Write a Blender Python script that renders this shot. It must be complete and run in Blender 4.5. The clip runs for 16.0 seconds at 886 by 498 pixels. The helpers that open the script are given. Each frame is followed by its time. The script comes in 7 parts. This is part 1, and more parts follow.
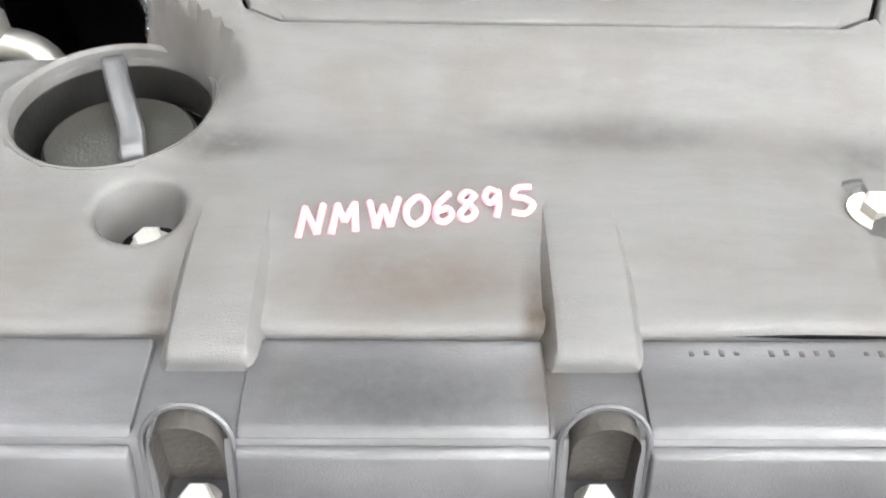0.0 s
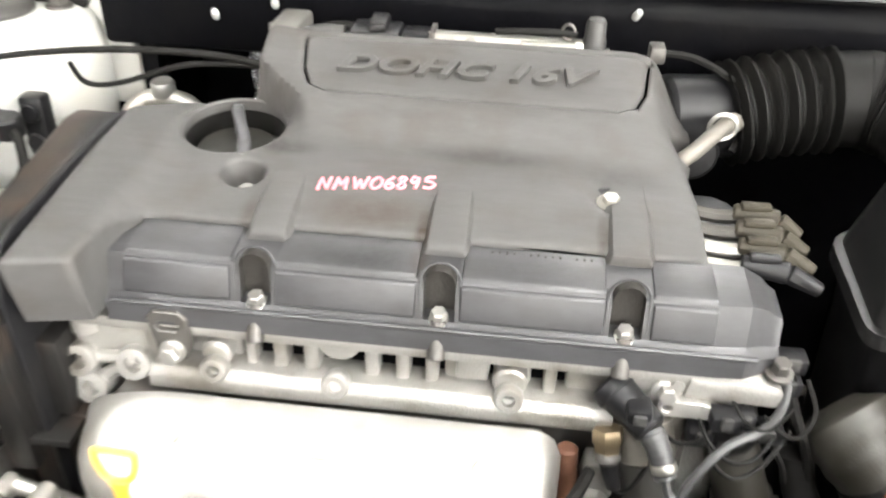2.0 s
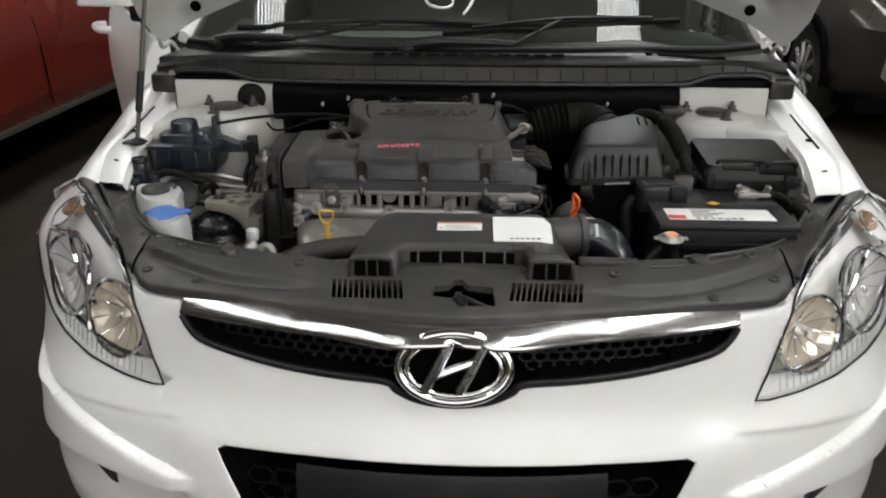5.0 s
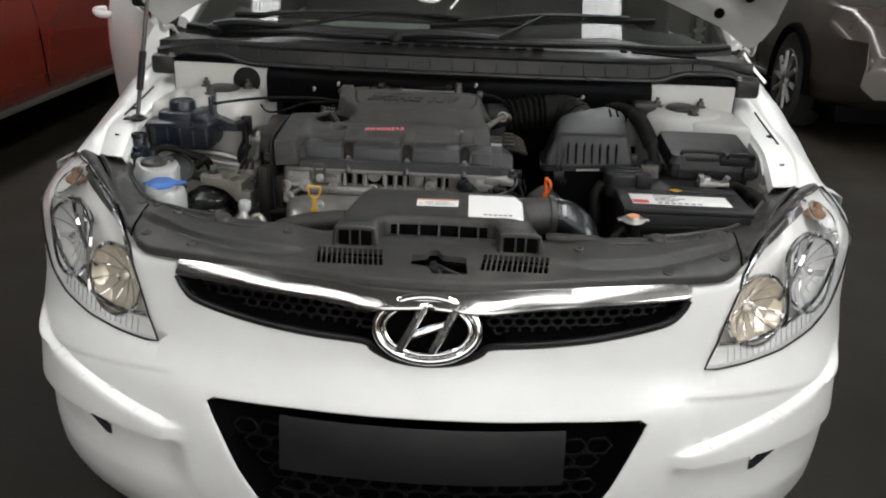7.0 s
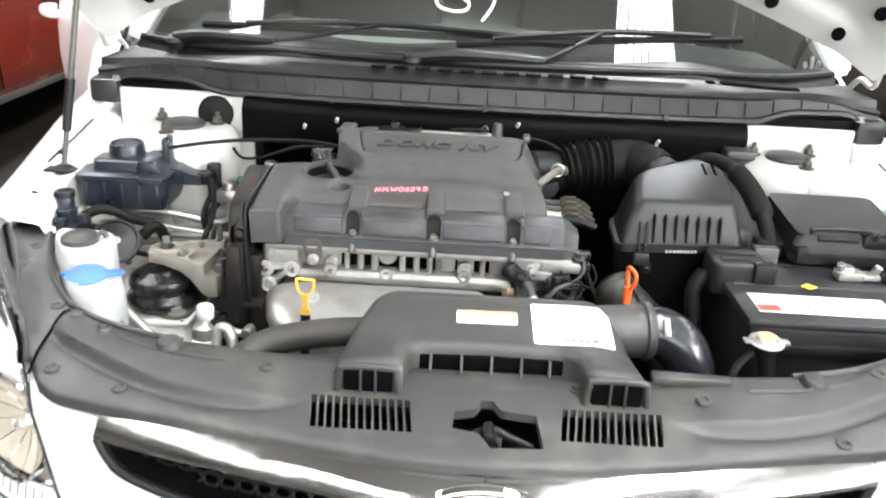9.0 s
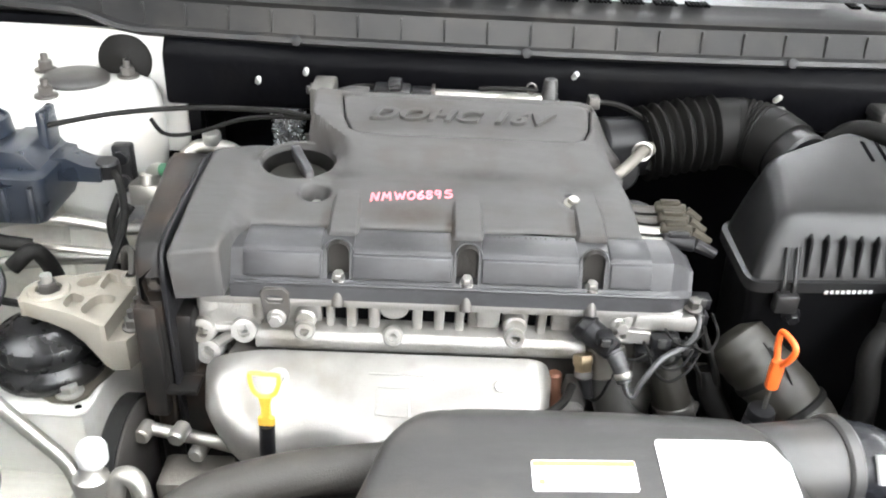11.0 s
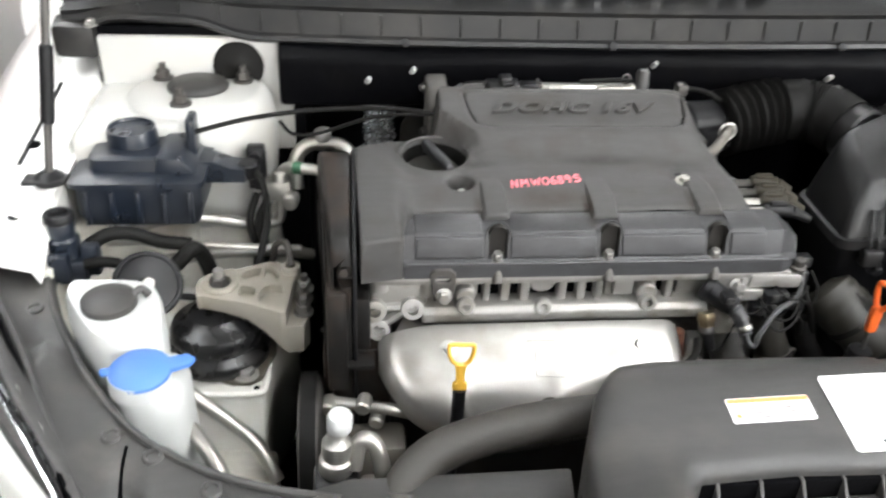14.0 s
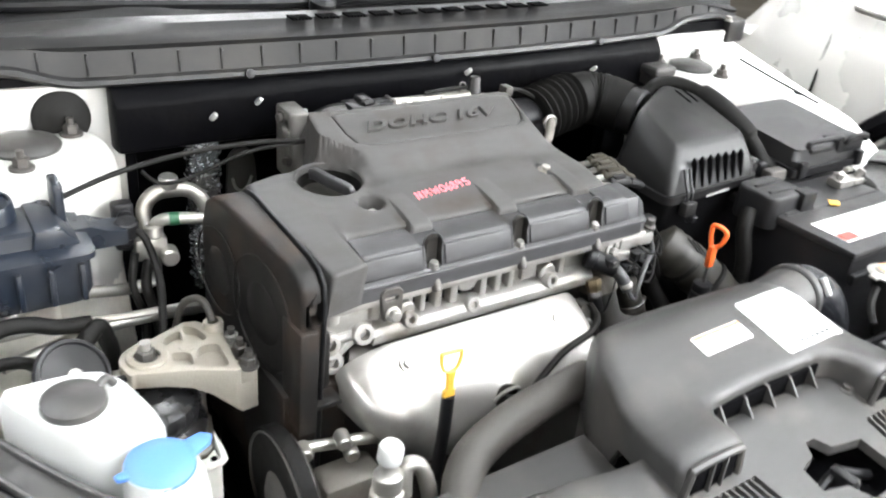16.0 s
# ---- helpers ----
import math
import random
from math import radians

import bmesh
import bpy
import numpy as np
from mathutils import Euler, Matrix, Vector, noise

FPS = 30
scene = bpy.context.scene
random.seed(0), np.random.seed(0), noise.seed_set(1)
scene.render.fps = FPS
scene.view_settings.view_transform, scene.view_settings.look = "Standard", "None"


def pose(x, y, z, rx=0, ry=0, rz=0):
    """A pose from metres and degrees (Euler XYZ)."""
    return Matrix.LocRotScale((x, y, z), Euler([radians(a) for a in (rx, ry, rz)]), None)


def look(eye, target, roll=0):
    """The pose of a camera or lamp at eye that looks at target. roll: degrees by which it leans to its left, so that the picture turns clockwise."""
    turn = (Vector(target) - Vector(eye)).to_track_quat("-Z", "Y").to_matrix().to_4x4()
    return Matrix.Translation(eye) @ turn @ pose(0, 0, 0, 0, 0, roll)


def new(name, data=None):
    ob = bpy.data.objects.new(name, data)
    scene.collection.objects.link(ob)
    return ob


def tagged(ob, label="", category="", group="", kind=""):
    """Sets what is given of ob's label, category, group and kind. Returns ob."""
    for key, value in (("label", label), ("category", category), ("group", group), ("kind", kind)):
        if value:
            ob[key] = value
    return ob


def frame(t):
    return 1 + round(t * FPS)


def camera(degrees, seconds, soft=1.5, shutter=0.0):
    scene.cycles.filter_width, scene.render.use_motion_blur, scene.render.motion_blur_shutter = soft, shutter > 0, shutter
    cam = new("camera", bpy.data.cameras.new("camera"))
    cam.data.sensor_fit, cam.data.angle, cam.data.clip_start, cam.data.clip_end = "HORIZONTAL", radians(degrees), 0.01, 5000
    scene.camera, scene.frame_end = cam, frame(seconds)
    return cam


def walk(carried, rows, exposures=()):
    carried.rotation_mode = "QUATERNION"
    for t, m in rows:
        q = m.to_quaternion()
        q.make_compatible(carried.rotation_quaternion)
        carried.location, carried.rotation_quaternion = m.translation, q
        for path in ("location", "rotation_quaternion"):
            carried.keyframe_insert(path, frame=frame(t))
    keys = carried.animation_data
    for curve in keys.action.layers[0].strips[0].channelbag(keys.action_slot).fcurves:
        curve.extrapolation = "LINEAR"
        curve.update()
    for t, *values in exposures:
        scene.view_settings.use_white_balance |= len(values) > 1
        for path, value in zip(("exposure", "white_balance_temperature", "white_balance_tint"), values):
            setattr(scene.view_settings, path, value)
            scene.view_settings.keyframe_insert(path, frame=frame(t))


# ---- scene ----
from mathutils.geometry import delaunay_2d_cdt

cam = camera(55.4, 16.0, soft=2.0, shutter=0.4)
PATH = [
    (0, (-0.123, 0.319, 1.053), (-0.097, 1.846, -0.239), 1.0),
    (0.5, (-0.134, 0.336, 1.051), (-0.012, 1.818, -0.287), 4.0),
    (1, (-0.125, 0.327, 1.054), (-0.056, 1.827, -0.267), 3.0),
    (1.5, (-0.096, 0.232, 1.109), (-0.123, 1.772, -0.167), 2.5),
    (2, (-0.032, 0.046, 1.162), (-0.195, 1.705, 0.056), 1.9),
    (2.5, (-0.047, -0.154, 1.223), (-0.198, 1.556, 0.196), 0.5),
    (3, (-0.045, -0.371, 1.27), (-0.215, 1.379, 0.318), -1.7),
    (3.5, (-0.006, -0.538, 1.286), (-0.144, 1.291, 0.489), 0.5),
    (4, (0.076, -0.699, 1.292), (-0.08, 1.14, 0.523), 1.5),
    (4.5, (0.088, -0.843, 1.295), (-0.045, 1.034, 0.616), 0.6),
    (5, (0.031, -1.055, 1.289), (-0.053, 0.806, 0.562), 0.2),
    (7.3, (0.057, -1.168, 1.286), (-0.002, 0.694, 0.56), 2.2),
    (7.5, (0.032, -1.109, 1.289), (-0.008, 0.755, 0.562), 1.6),
    (8, (-0.021, -0.989, 1.29), (0.002, 0.871, 0.556), 0.8),
    (8.5, (-0.036, -0.85, 1.283), (-0.043, 1.018, 0.569), 1.3),
    (9, (-0.047, -0.677, 1.274), (-0.067, 1.18, 0.531), 3.1),
    (9.5, (-0.12, -0.508, 1.271), (-0.034, 1.318, 0.46), 3.3),
    (11.8, (-0.117, -0.117, 1.227), (-0.08, 1.565, 0.147), 3.0),
    (12, (-0.119, -0.107, 1.236), (-0.078, 1.557, 0.129), 2.8),
    (12.5, (-0.127, -0.108, 1.236), (-0.087, 1.538, 0.101), 2.9),
    (13, (-0.147, -0.117, 1.246), (-0.186, 1.504, 0.076), 3.5),
    (13.5, (-0.246, -0.191, 1.257), (-0.269, 1.486, 0.167), 2.9),
    (14, (-0.336, -0.269, 1.284), (-0.13, 1.435, 0.258), 2.7),
    (14.5, (-0.4, -0.23, 1.275), (0.131, 1.48, 0.384), 4.3),
    (15, (-0.445, -0.172, 1.265), (0.217, 1.449, 0.297), 4.4),
    (15.5, (-0.515, -0.167, 1.267), (0.34, 1.377, 0.325), 6.1),
    (16, (-0.646, -0.183, 1.272), (0.39, 1.249, 0.338), 5.6),
]
EXPOSURES = [(0, 2.12, 6600, 10), (1.0, 2.17, 6600, 10), (1.5, 2.27, 6700, 10), (2.0, 1.63, 6950, 10), (2.5, 1.37, 7050, 10), (3.0, 1.14, 6700, 10), (3.5, 1.14, 6600, 10), (4.0, 1.00, 6650, 10), (4.5, 0.55, 6650, 10), (5.0, -1.06, 6700, 10), (7.5, -0.98, 6650, 10), (8.0, -1.01, 6650, 10), (8.5, -0.47, 6600, 10), (9.0, 0.86, 6500, 10), (12.0, 1.36, 6500, 10), (13.0, 1.28, 6500, 10), (13.5, 0.79, 6550, 10), (14.0, 0.52, 6600, 10), (15.0, 1.19, 6550, 10), (16.0, 1.23, 6500, 10)]
walk(cam, [(t, look(eye, target, roll)) for t, eye, target, roll in PATH], EXPOSURES)
DOOR_WATTS, SIDE_WATTS, SKYLIGHT = 220.0, 850.0, 28.0
SKY_L, SKY_R, SKY_FAR, SKY_Y = (-3.05, -2.45), (1.19, 1.92), (5.22, 5.94), (-6.5, 8.5)

# ---- world and light ----
world = bpy.data.worlds.new("sky")
scene.world = world
world.use_nodes = True
wn = world.node_tree.nodes
sky = wn.new("ShaderNodeTexSky")
sky.sky_type, sky.sun_disc, sky.sun_elevation, sky.sun_rotation = "NISHITA", False, radians(48), radians(200)
world.node_tree.links.new(sky.outputs[0], wn["Background"].inputs[0])
wn["Background"].inputs[1].default_value = 0.12


def area_lamp(name, m, sx, sy, watts, colour):
    lamp = bpy.data.lights.new(name, "AREA")
    lamp.shape, lamp.size, lamp.size_y, lamp.energy, lamp.color = "RECTANGLE", sx, sy, watts, colour
    ob = new(name, lamp)
    ob.matrix_world = m
    return ob


# daylight that comes in by the wide doorway behind the camera and by a side door; the roof lights glow themselves
area_lamp("doorway_daylight", look((0.5, -6.9, 2.0), (0.1, 0.6, 0.9)), 5.4, 2.8, DOOR_WATTS, (1.0, 0.985, 0.96))
area_lamp("side_doorway_daylight", look((5.9, -3.3, 2.2), (0.2, 0.2, 0.9)), 3.6, 3.0, SIDE_WATTS, (0.93, 0.95, 0.96))


# ---- materials ----
def mat(name, colour, rough=0.5, metal=0.0, var=0.15, scale=30.0, bump=0.1, fine=400.0, coat=0.0, dirt=None, dirt_scale=6.0, dirt_amount=0.35, rough_var=0.12, spec=0.5, each=0.0, streak=0.0):
    """A surface with fine grain, a coarser variation, patches of dirt and a little relief."""
    m = bpy.data.materials.new(name)
    m.use_nodes = True
    nt = m.node_tree
    n, link = nt.nodes, nt.links.new
    b = n["Principled BSDF"]
    b.inputs["Metallic"].default_value, b.inputs["Coat Weight"].default_value, b.inputs["Specular IOR Level"].default_value = metal, coat, spec
    b.inputs["Coat Roughness"].default_value = 0.04
    tc = n.new("ShaderNodeTexCoord")
    grain, cloud, dust = (n.new("ShaderNodeTexNoise") for _ in range(3))
    for node, s, d in ((grain, fine, 3), (cloud, scale, 5), (dust, dirt_scale, 7)):
        node.inputs["Scale"].default_value, node.inputs["Detail"].default_value = s, d
        link(tc.outputs["Object"], node.inputs["Vector"])
    mix = n.new("ShaderNodeMix")
    mix.data_type = "RGBA"
    c = Vector(colour)
    mix.inputs[6].default_value = (*(c * (1 - var)), 1)
    mix.inputs[7].default_value = (*[min(1, v * (1 + var)) for v in c], 1)
    fac = n.new("ShaderNodeMath")
    fac.operation = "MULTIPLY_ADD"
    link(grain.outputs[0], fac.inputs[0])
    fac.inputs[1].default_value = 0.35
    wide = n.new("ShaderNodeMath")
    wide.operation = "MULTIPLY"
    link(cloud.outputs[0], wide.inputs[0])
    wide.inputs[1].default_value = 0.65
    link(wide.outputs[0], fac.inputs[2])
    link(fac.outputs[0], mix.inputs[0])
    out = mix.outputs[2]
    if streak:
        # scuffs and wiped dust, drawn out along one way
        mp, sn, sr, sm = n.new("ShaderNodeMapping"), n.new("ShaderNodeTexNoise"), n.new("ShaderNodeMapRange"), n.new("ShaderNodeMix")
        mp.inputs["Scale"].default_value, mp.inputs["Rotation"].default_value = (26, 130, 60), (0, 0, 0.35)
        sn.inputs["Scale"].default_value, sn.inputs["Detail"].default_value, sn.inputs["Roughness"].default_value = 1.0, 8, 0.7
        link(tc.outputs["Object"], mp.inputs[0])
        link(mp.outputs[0], sn.inputs["Vector"])
        link(sn.outputs[0], sr.inputs[0])
        sr.inputs[1].default_value, sr.inputs[2].default_value, sr.inputs[3].default_value, sr.inputs[4].default_value = 0.38, 0.68, 0.0, streak
        sm.data_type = "RGBA"
        link(sr.outputs[0], sm.inputs[0])
        link(out, sm.inputs[6])
        sm.inputs[7].default_value = (*(c * 0.35), 1)
        out = sm.outputs[2]
    if each:
        info, hue = n.new("ShaderNodeObjectInfo"), n.new("ShaderNodeHueSaturation")
        mr = n.new("ShaderNodeMapRange")
        mr.inputs[3].default_value, mr.inputs[4].default_value = 1 - each, 1 + each
        link(info.outputs["Random"], mr.inputs[0])
        link(mr.outputs[0], hue.inputs["Value"])
        link(out, hue.inputs["Color"])
        out = hue.outputs[0]
    if dirt:
        ramp = n.new("ShaderNodeMapRange")
        ramp.inputs[1].default_value, ramp.inputs[2].default_value, ramp.inputs[4].default_value = 0.5, 0.72, dirt_amount
        link(dust.outputs[0], ramp.inputs[0])
        soil = n.new("ShaderNodeMix")
        soil.data_type = "RGBA"
        link(ramp.outputs[0], soil.inputs[0])
        link(out, soil.inputs[6])
        soil.inputs[7].default_value = (*dirt, 1)
        out = soil.outputs[2]
    link(out, b.inputs["Base Color"])
    rr = n.new("ShaderNodeMapRange")
    rr.inputs[3].default_value, rr.inputs[4].default_value = max(0.02, rough - rough_var), min(1, rough + rough_var)
    link(cloud.outputs[0], rr.inputs[0])
    link(rr.outputs[0], b.inputs["Roughness"])
    if bump:
        bp = n.new("ShaderNodeBump")
        bp.inputs["Strength"].default_value, bp.inputs["Distance"].default_value = bump, 0.002
        link(grain.outputs[0], bp.inputs["Height"])
        link(bp.outputs[0], b.inputs["Normal"])
    return m


def stain(m, spots):
    """Stains with a place of their own on a material: (centre, radii, colour, share, scale of the mottling)."""
    n, link = m.node_tree.nodes, m.node_tree.links.new
    b = n["Principled BSDF"]
    for at, radii, colour, share, scale in spots:
        out = b.inputs["Base Color"].links[0].from_socket
        geo, sub, div, far, mr, noise, mul, mix = (n.new("ShaderNode" + k) for k in ("NewGeometry", "VectorMath", "VectorMath", "VectorMath", "MapRange", "TexNoise", "Math", "Mix"))
        sub.operation, div.operation, far.operation, mul.operation, mix.data_type = "SUBTRACT", "DIVIDE", "LENGTH", "MULTIPLY", "RGBA"
        sub.inputs[1].default_value, div.inputs[1].default_value = at, radii
        link(geo.outputs["Position"], sub.inputs[0])
        link(sub.outputs[0], div.inputs[0])
        link(div.outputs[0], far.inputs[0])
        link(far.outputs["Value"], mr.inputs[0])
        mr.inputs[1].default_value, mr.inputs[2].default_value, mr.inputs[3].default_value, mr.inputs[4].default_value = 0.35, 1.15, share * 2, 0.0
        noise.inputs["Scale"].default_value, noise.inputs["Detail"].default_value, noise.inputs["Roughness"].default_value = scale, 8, 0.65
        link(geo.outputs["Position"], noise.inputs["Vector"])
        link(noise.outputs[0], mul.inputs[0])
        link(mr.outputs[0], mul.inputs[1])
        link(mul.outputs[0], mix.inputs[0])
        link(out, mix.inputs[6])
        mix.inputs[7].default_value = (*colour, 1)
        link(mix.outputs[2], b.inputs["Base Color"])


def glass(name, colour=(1, 1, 1), rough=0.0, dust=0.0):
    """A thin clear pane: it lets light through and mirrors by Fresnel; dust: a thin film of it, thicker in patches."""
    m = bpy.data.materials.new(name)
    m.use_nodes = True
    n, link = m.node_tree.nodes, m.node_tree.links.new
    clear, gloss, mix, fres = n.new("ShaderNodeBsdfTransparent"), n.new("ShaderNodeBsdfGlossy"), n.new("ShaderNodeMixShader"), n.new("ShaderNodeFresnel")
    clear.inputs[0].default_value = (*colour, 1)
    gloss.inputs["Roughness"].default_value = rough
    fres.inputs[0].default_value = 1.5
    link(fres.outputs[0], mix.inputs[0])
    link(clear.outputs[0], mix.inputs[1])
    link(gloss.outputs[0], mix.inputs[2])
    out = mix.outputs[0]
    if dust:
        film, soft, noise_, share = n.new("ShaderNodeMixShader"), n.new("ShaderNodeBsdfDiffuse"), n.new("ShaderNodeTexNoise"), n.new("ShaderNodeMapRange")
        soft.inputs[0].default_value = (0.46, 0.45, 0.40, 1)
        noise_.inputs["Scale"].default_value, noise_.inputs["Detail"].default_value = 5.0, 8
        share.inputs[3].default_value, share.inputs[4].default_value = dust * 0.5, dust * 1.5
        link(noise_.outputs[0], share.inputs[0])
        link(share.outputs[0], film.inputs[0])
        link(out, film.inputs[1])
        link(soft.outputs[0], film.inputs[2])
        out = film.outputs[0]
    link(out, n["Material Output"].inputs[0])
    return m


def glow(name, colour, strength):
    m = bpy.data.materials.new(name)
    m.use_nodes = True
    n = m.node_tree.nodes
    e = n.new("ShaderNodeEmission")
    e.inputs[0].default_value, e.inputs[1].default_value = (*colour, 1), strength
    m.node_tree.links.new(e.outputs[0], n["Material Output"].inputs[0])
    return m


M_WHITE = mat("white_car_paint", (0.82, 0.82, 0.80), 0.30, 0, 0.02, 8, 0.0, 300, coat=0.55, dirt=(0.62, 0.6, 0.55), dirt_amount=0.18, rough_var=0.05)
M_WHITE.node_tree.nodes["Principled BSDF"].inputs["Coat Roughness"].default_value = 0.18
# the body's white paint, darkened so the brightly lit bay doesn't clip
M_BAY = mat("dimmed_white_bay_paint", (0.45, 0.45, 0.43), 0.38, 0, 0.04, 14, 0.03, 200, coat=0.4, dirt=(0.50, 0.46, 0.38), dirt_amount=0.45, dirt_scale=9)
M_BEIGE = mat("soiled_bay_paint", (0.70, 0.68, 0.62), 0.4, 0, 0.12, 14, 0.06, 200, dirt=(0.30, 0.26, 0.20), dirt_amount=0.6, dirt_scale=14, streak=0.2)
M_COVER = mat("grey_cover_plastic", (0.058, 0.0568, 0.0556), 0.55, 0, 0.12, 25, 0.16, 1600, dirt=(0.040, 0.034, 0.029), dirt_amount=0.55, dirt_scale=24, rough_var=0.10, streak=0.26, spec=0.26)
M_COVER2 = mat("grey_valve_cover_plastic", (0.040, 0.040, 0.0425), 0.42, 0, 0.12, 25, 0.12, 1600, dirt=(0.020, 0.019, 0.019), dirt_amount=0.55, dirt_scale=34, rough_var=0.1, streak=0.5, spec=0.45)
stain(M_COVER, [((-.130, .517, .872), (.046, .016, .02), (.030, .0215, .0155), .55, 90), ((-.203, .580, .88), (.028, .010, .02), (.020, .019, .018), .75, 160), ((-.090, .503, .87), (.006, .022, .02), (.021, .0145, .009), .75, 140),
                ((-.207, .505, .87), (.006, .022, .02), (.022, .016, .011), .55, 140), ((.026, .515, .87), (.005, .020, .02), (.022, .016, .011), .6, 140), ((-.055, .585, .885), (.05, .010, .02), (.024, .023, .022), .6, 120), ((.040, .575, .885), (.03, .012, .02), (.024, .023, .022), .6, 140)])
stain(M_COVER2, [((-.1325, .478, .865), (.050, .017, .03), (.011, .0112, .0118), .75, 210), ((-.016, .480, .865), (.05, .012, .02), (.014, .014, .0145), .45, 240), ((-.089, .482, .865), (.007, .016, .02), (.016, .0115, .008), .7, 150)])
# dark tone for painted recess shade, and for the moulded marks
M_RECESSMARK = mat("recess_shade_and_marks", (0.022, 0.020, 0.018), 0.6, 0, 0.3, 60, 0.3, 500, spec=0.3)
M_BLACK = mat("black_plastic", (0.0070, 0.0070, 0.0080), 0.38, 0, 0.2, 30, 0.2, 1000, dirt=(0.026, 0.024, 0.022), dirt_amount=0.3, dirt_scale=12, spec=0.28)
M_TRIM = mat("grey_black_trim_plastic", (0.033, 0.0323, 0.0316), 0.42, 0, 0.18, 22, 0.22, 1100, dirt=(0.085, 0.076, 0.066), dirt_amount=0.4, dirt_scale=16, streak=0.3, spec=0.5)
M_TIMING = mat("dusty_timing_cover_plastic", (0.010, 0.0094, 0.009), 0.46, 0, 0.2, 26, 0.2, 900, dirt=(0.050, 0.031, 0.020), dirt_amount=0.65, dirt_scale=14, spec=0.22)
M_BOX = mat("airbox_plastic", (0.0095, 0.0095, 0.0100), 0.33, 0, 0.15, 26, 0.2, 1300, dirt=(0.030, 0.028, 0.026), dirt_amount=0.3, dirt_scale=9, spec=0.38)
# black plastic darkened further, with deep shade put into its colour
M_BOXLOW = mat("shaded_black_plastic", (0.004, 0.004, 0.0046), 0.55, 0, 0.2, 26, 0.2, 1000, dirt=(0.010, 0.009, 0.008), dirt_amount=0.3, dirt_scale=9, spec=0.08)
M_BLUEBLACK = mat("blue_black_plastic", (0.0085, 0.012, 0.019), 0.30, 0, 0.2, 30, 0.15, 900, dirt=(0.06, 0.06, 0.06), dirt_amount=0.4, dirt_scale=15)
M_RUBBER = mat("black_rubber", (0.0070, 0.0068, 0.0065), 0.55, 0, 0.2, 40, 0.2, 800, dirt=(0.015, 0.0135, 0.0115), dirt_amount=0.3, dirt_scale=14, spec=0.12)
M_HOSE = mat("dusty_rubber_hose", (0.032, 0.029, 0.025), 0.6, 0, 0.2, 40, 0.2, 700, dirt=(0.080, 0.068, 0.054), dirt_amount=0.55, dirt_scale=13)
M_GLOSSBLACK = mat("glossy_black_plastic", (0.012, 0.0125, 0.015), 0.26, 0, 0.1, 20, 0.0, 300, coat=0.15, rough_var=0.05)
# near-black that stands in for shade in recesses, slots and deep gaps
M_DARK = mat("recess_shade_black", (0.0022, 0.0022, 0.0026), 0.75, 0, 0.3, 30, 0.4, 300, dirt=(0.004, 0.0037, 0.0033), dirt_amount=0.3, spec=0.02)
M_ALU = mat("cast_aluminium", (0.32, 0.31, 0.293), 0.40, 0.6, 0.2, 40, 0.4, 500, dirt=(0.13, 0.11, 0.085), dirt_amount=0.7, dirt_scale=22)
M_ALU2 = mat("soiled_cast_bracket", (0.28, 0.258, 0.222), 0.46, 0.35, 0.22, 40, 0.4, 500, dirt=(0.19, 0.15, 0.105), dirt_amount=0.6, dirt_scale=20)
M_SHIELD = mat("pressed_heat_shield", (0.34, 0.33, 0.312), 0.36, 0.72, 0.1, 18, 0.12, 600, dirt=(0.17, 0.15, 0.125), dirt_amount=0.6, dirt_scale=16)
M_STEEL = mat("zinc_bolt", (0.36, 0.35, 0.33), 0.38, 0.75, 0.15, 60, 0.1, 600)
M_DSTEEL = mat("dark_steel", (0.10, 0.095, 0.09), 0.5, 0.7, 0.2, 60, 0.2, 600, dirt=(0.07, 0.045, 0.028), dirt_amount=0.4, dirt_scale=30)
M_PIPE = mat("aluminium_pipe", (0.38, 0.368, 0.34), 0.38, 0.85, 0.12, 50, 0.1, 500, dirt=(0.35, 0.31, 0.25), dirt_amount=0.5, dirt_scale=20)
M_CHROME = mat("chrome", (0.78, 0.78, 0.79), 0.06, 1.0, 0.03, 12, 0.0, 300, rough_var=0.03)
M_MIRROR = mat("lamp_reflector", (0.92, 0.91, 0.89), 0.10, 0.82, 0.03, 30, 0.0, 300, rough_var=0.03)
M_TANK = mat("milky_tank_plastic", (0.44, 0.45, 0.44), 0.42, 0, 0.05, 12, 0.05, 400, dirt=(0.40, 0.36, 0.30), dirt_amount=0.4, dirt_scale=9)
M_BLUECAP = mat("blue_cap_plastic", (0.055, 0.155, 0.44), 0.5, 0, 0.1, 30, 0.1, 600)
M_YELLOW = mat("yellow_plastic", (0.66, 0.38, 0.05), 0.4, 0, 0.08, 40, 0.1, 600)
M_ORANGE = mat("orange_plastic", (0.74, 0.13, 0.025), 0.4, 0, 0.08, 40, 0.1, 600)
M_PAPER = mat("white_label", (0.80, 0.80, 0.78), 0.45, 0, 0.03, 30, 0.03, 500)
M_LABELORANGE = mat("orange_label_band", (0.66, 0.27, 0.09), 0.45, 0, 0.05, 30, 0.03, 500)
M_LABELRED = mat("red_label_print", (0.62, 0.05, 0.035), 0.45, 0, 0.05, 30, 0.0, 500)
M_PRINT = mat("black_print", (0.05, 0.05, 0.055), 0.5, 0, 0.1, 60, 0.0, 500)
M_MARKER = mat("pink_red_marker_ink", (0.84, 0.20, 0.24), 0.5, 0, 0.15, 300, 0.1, 900)
M_CHALK = mat("white_chalk_marker", (0.8, 0.8, 0.78), 0.7, 0, 0.05, 200, 0.1, 900)
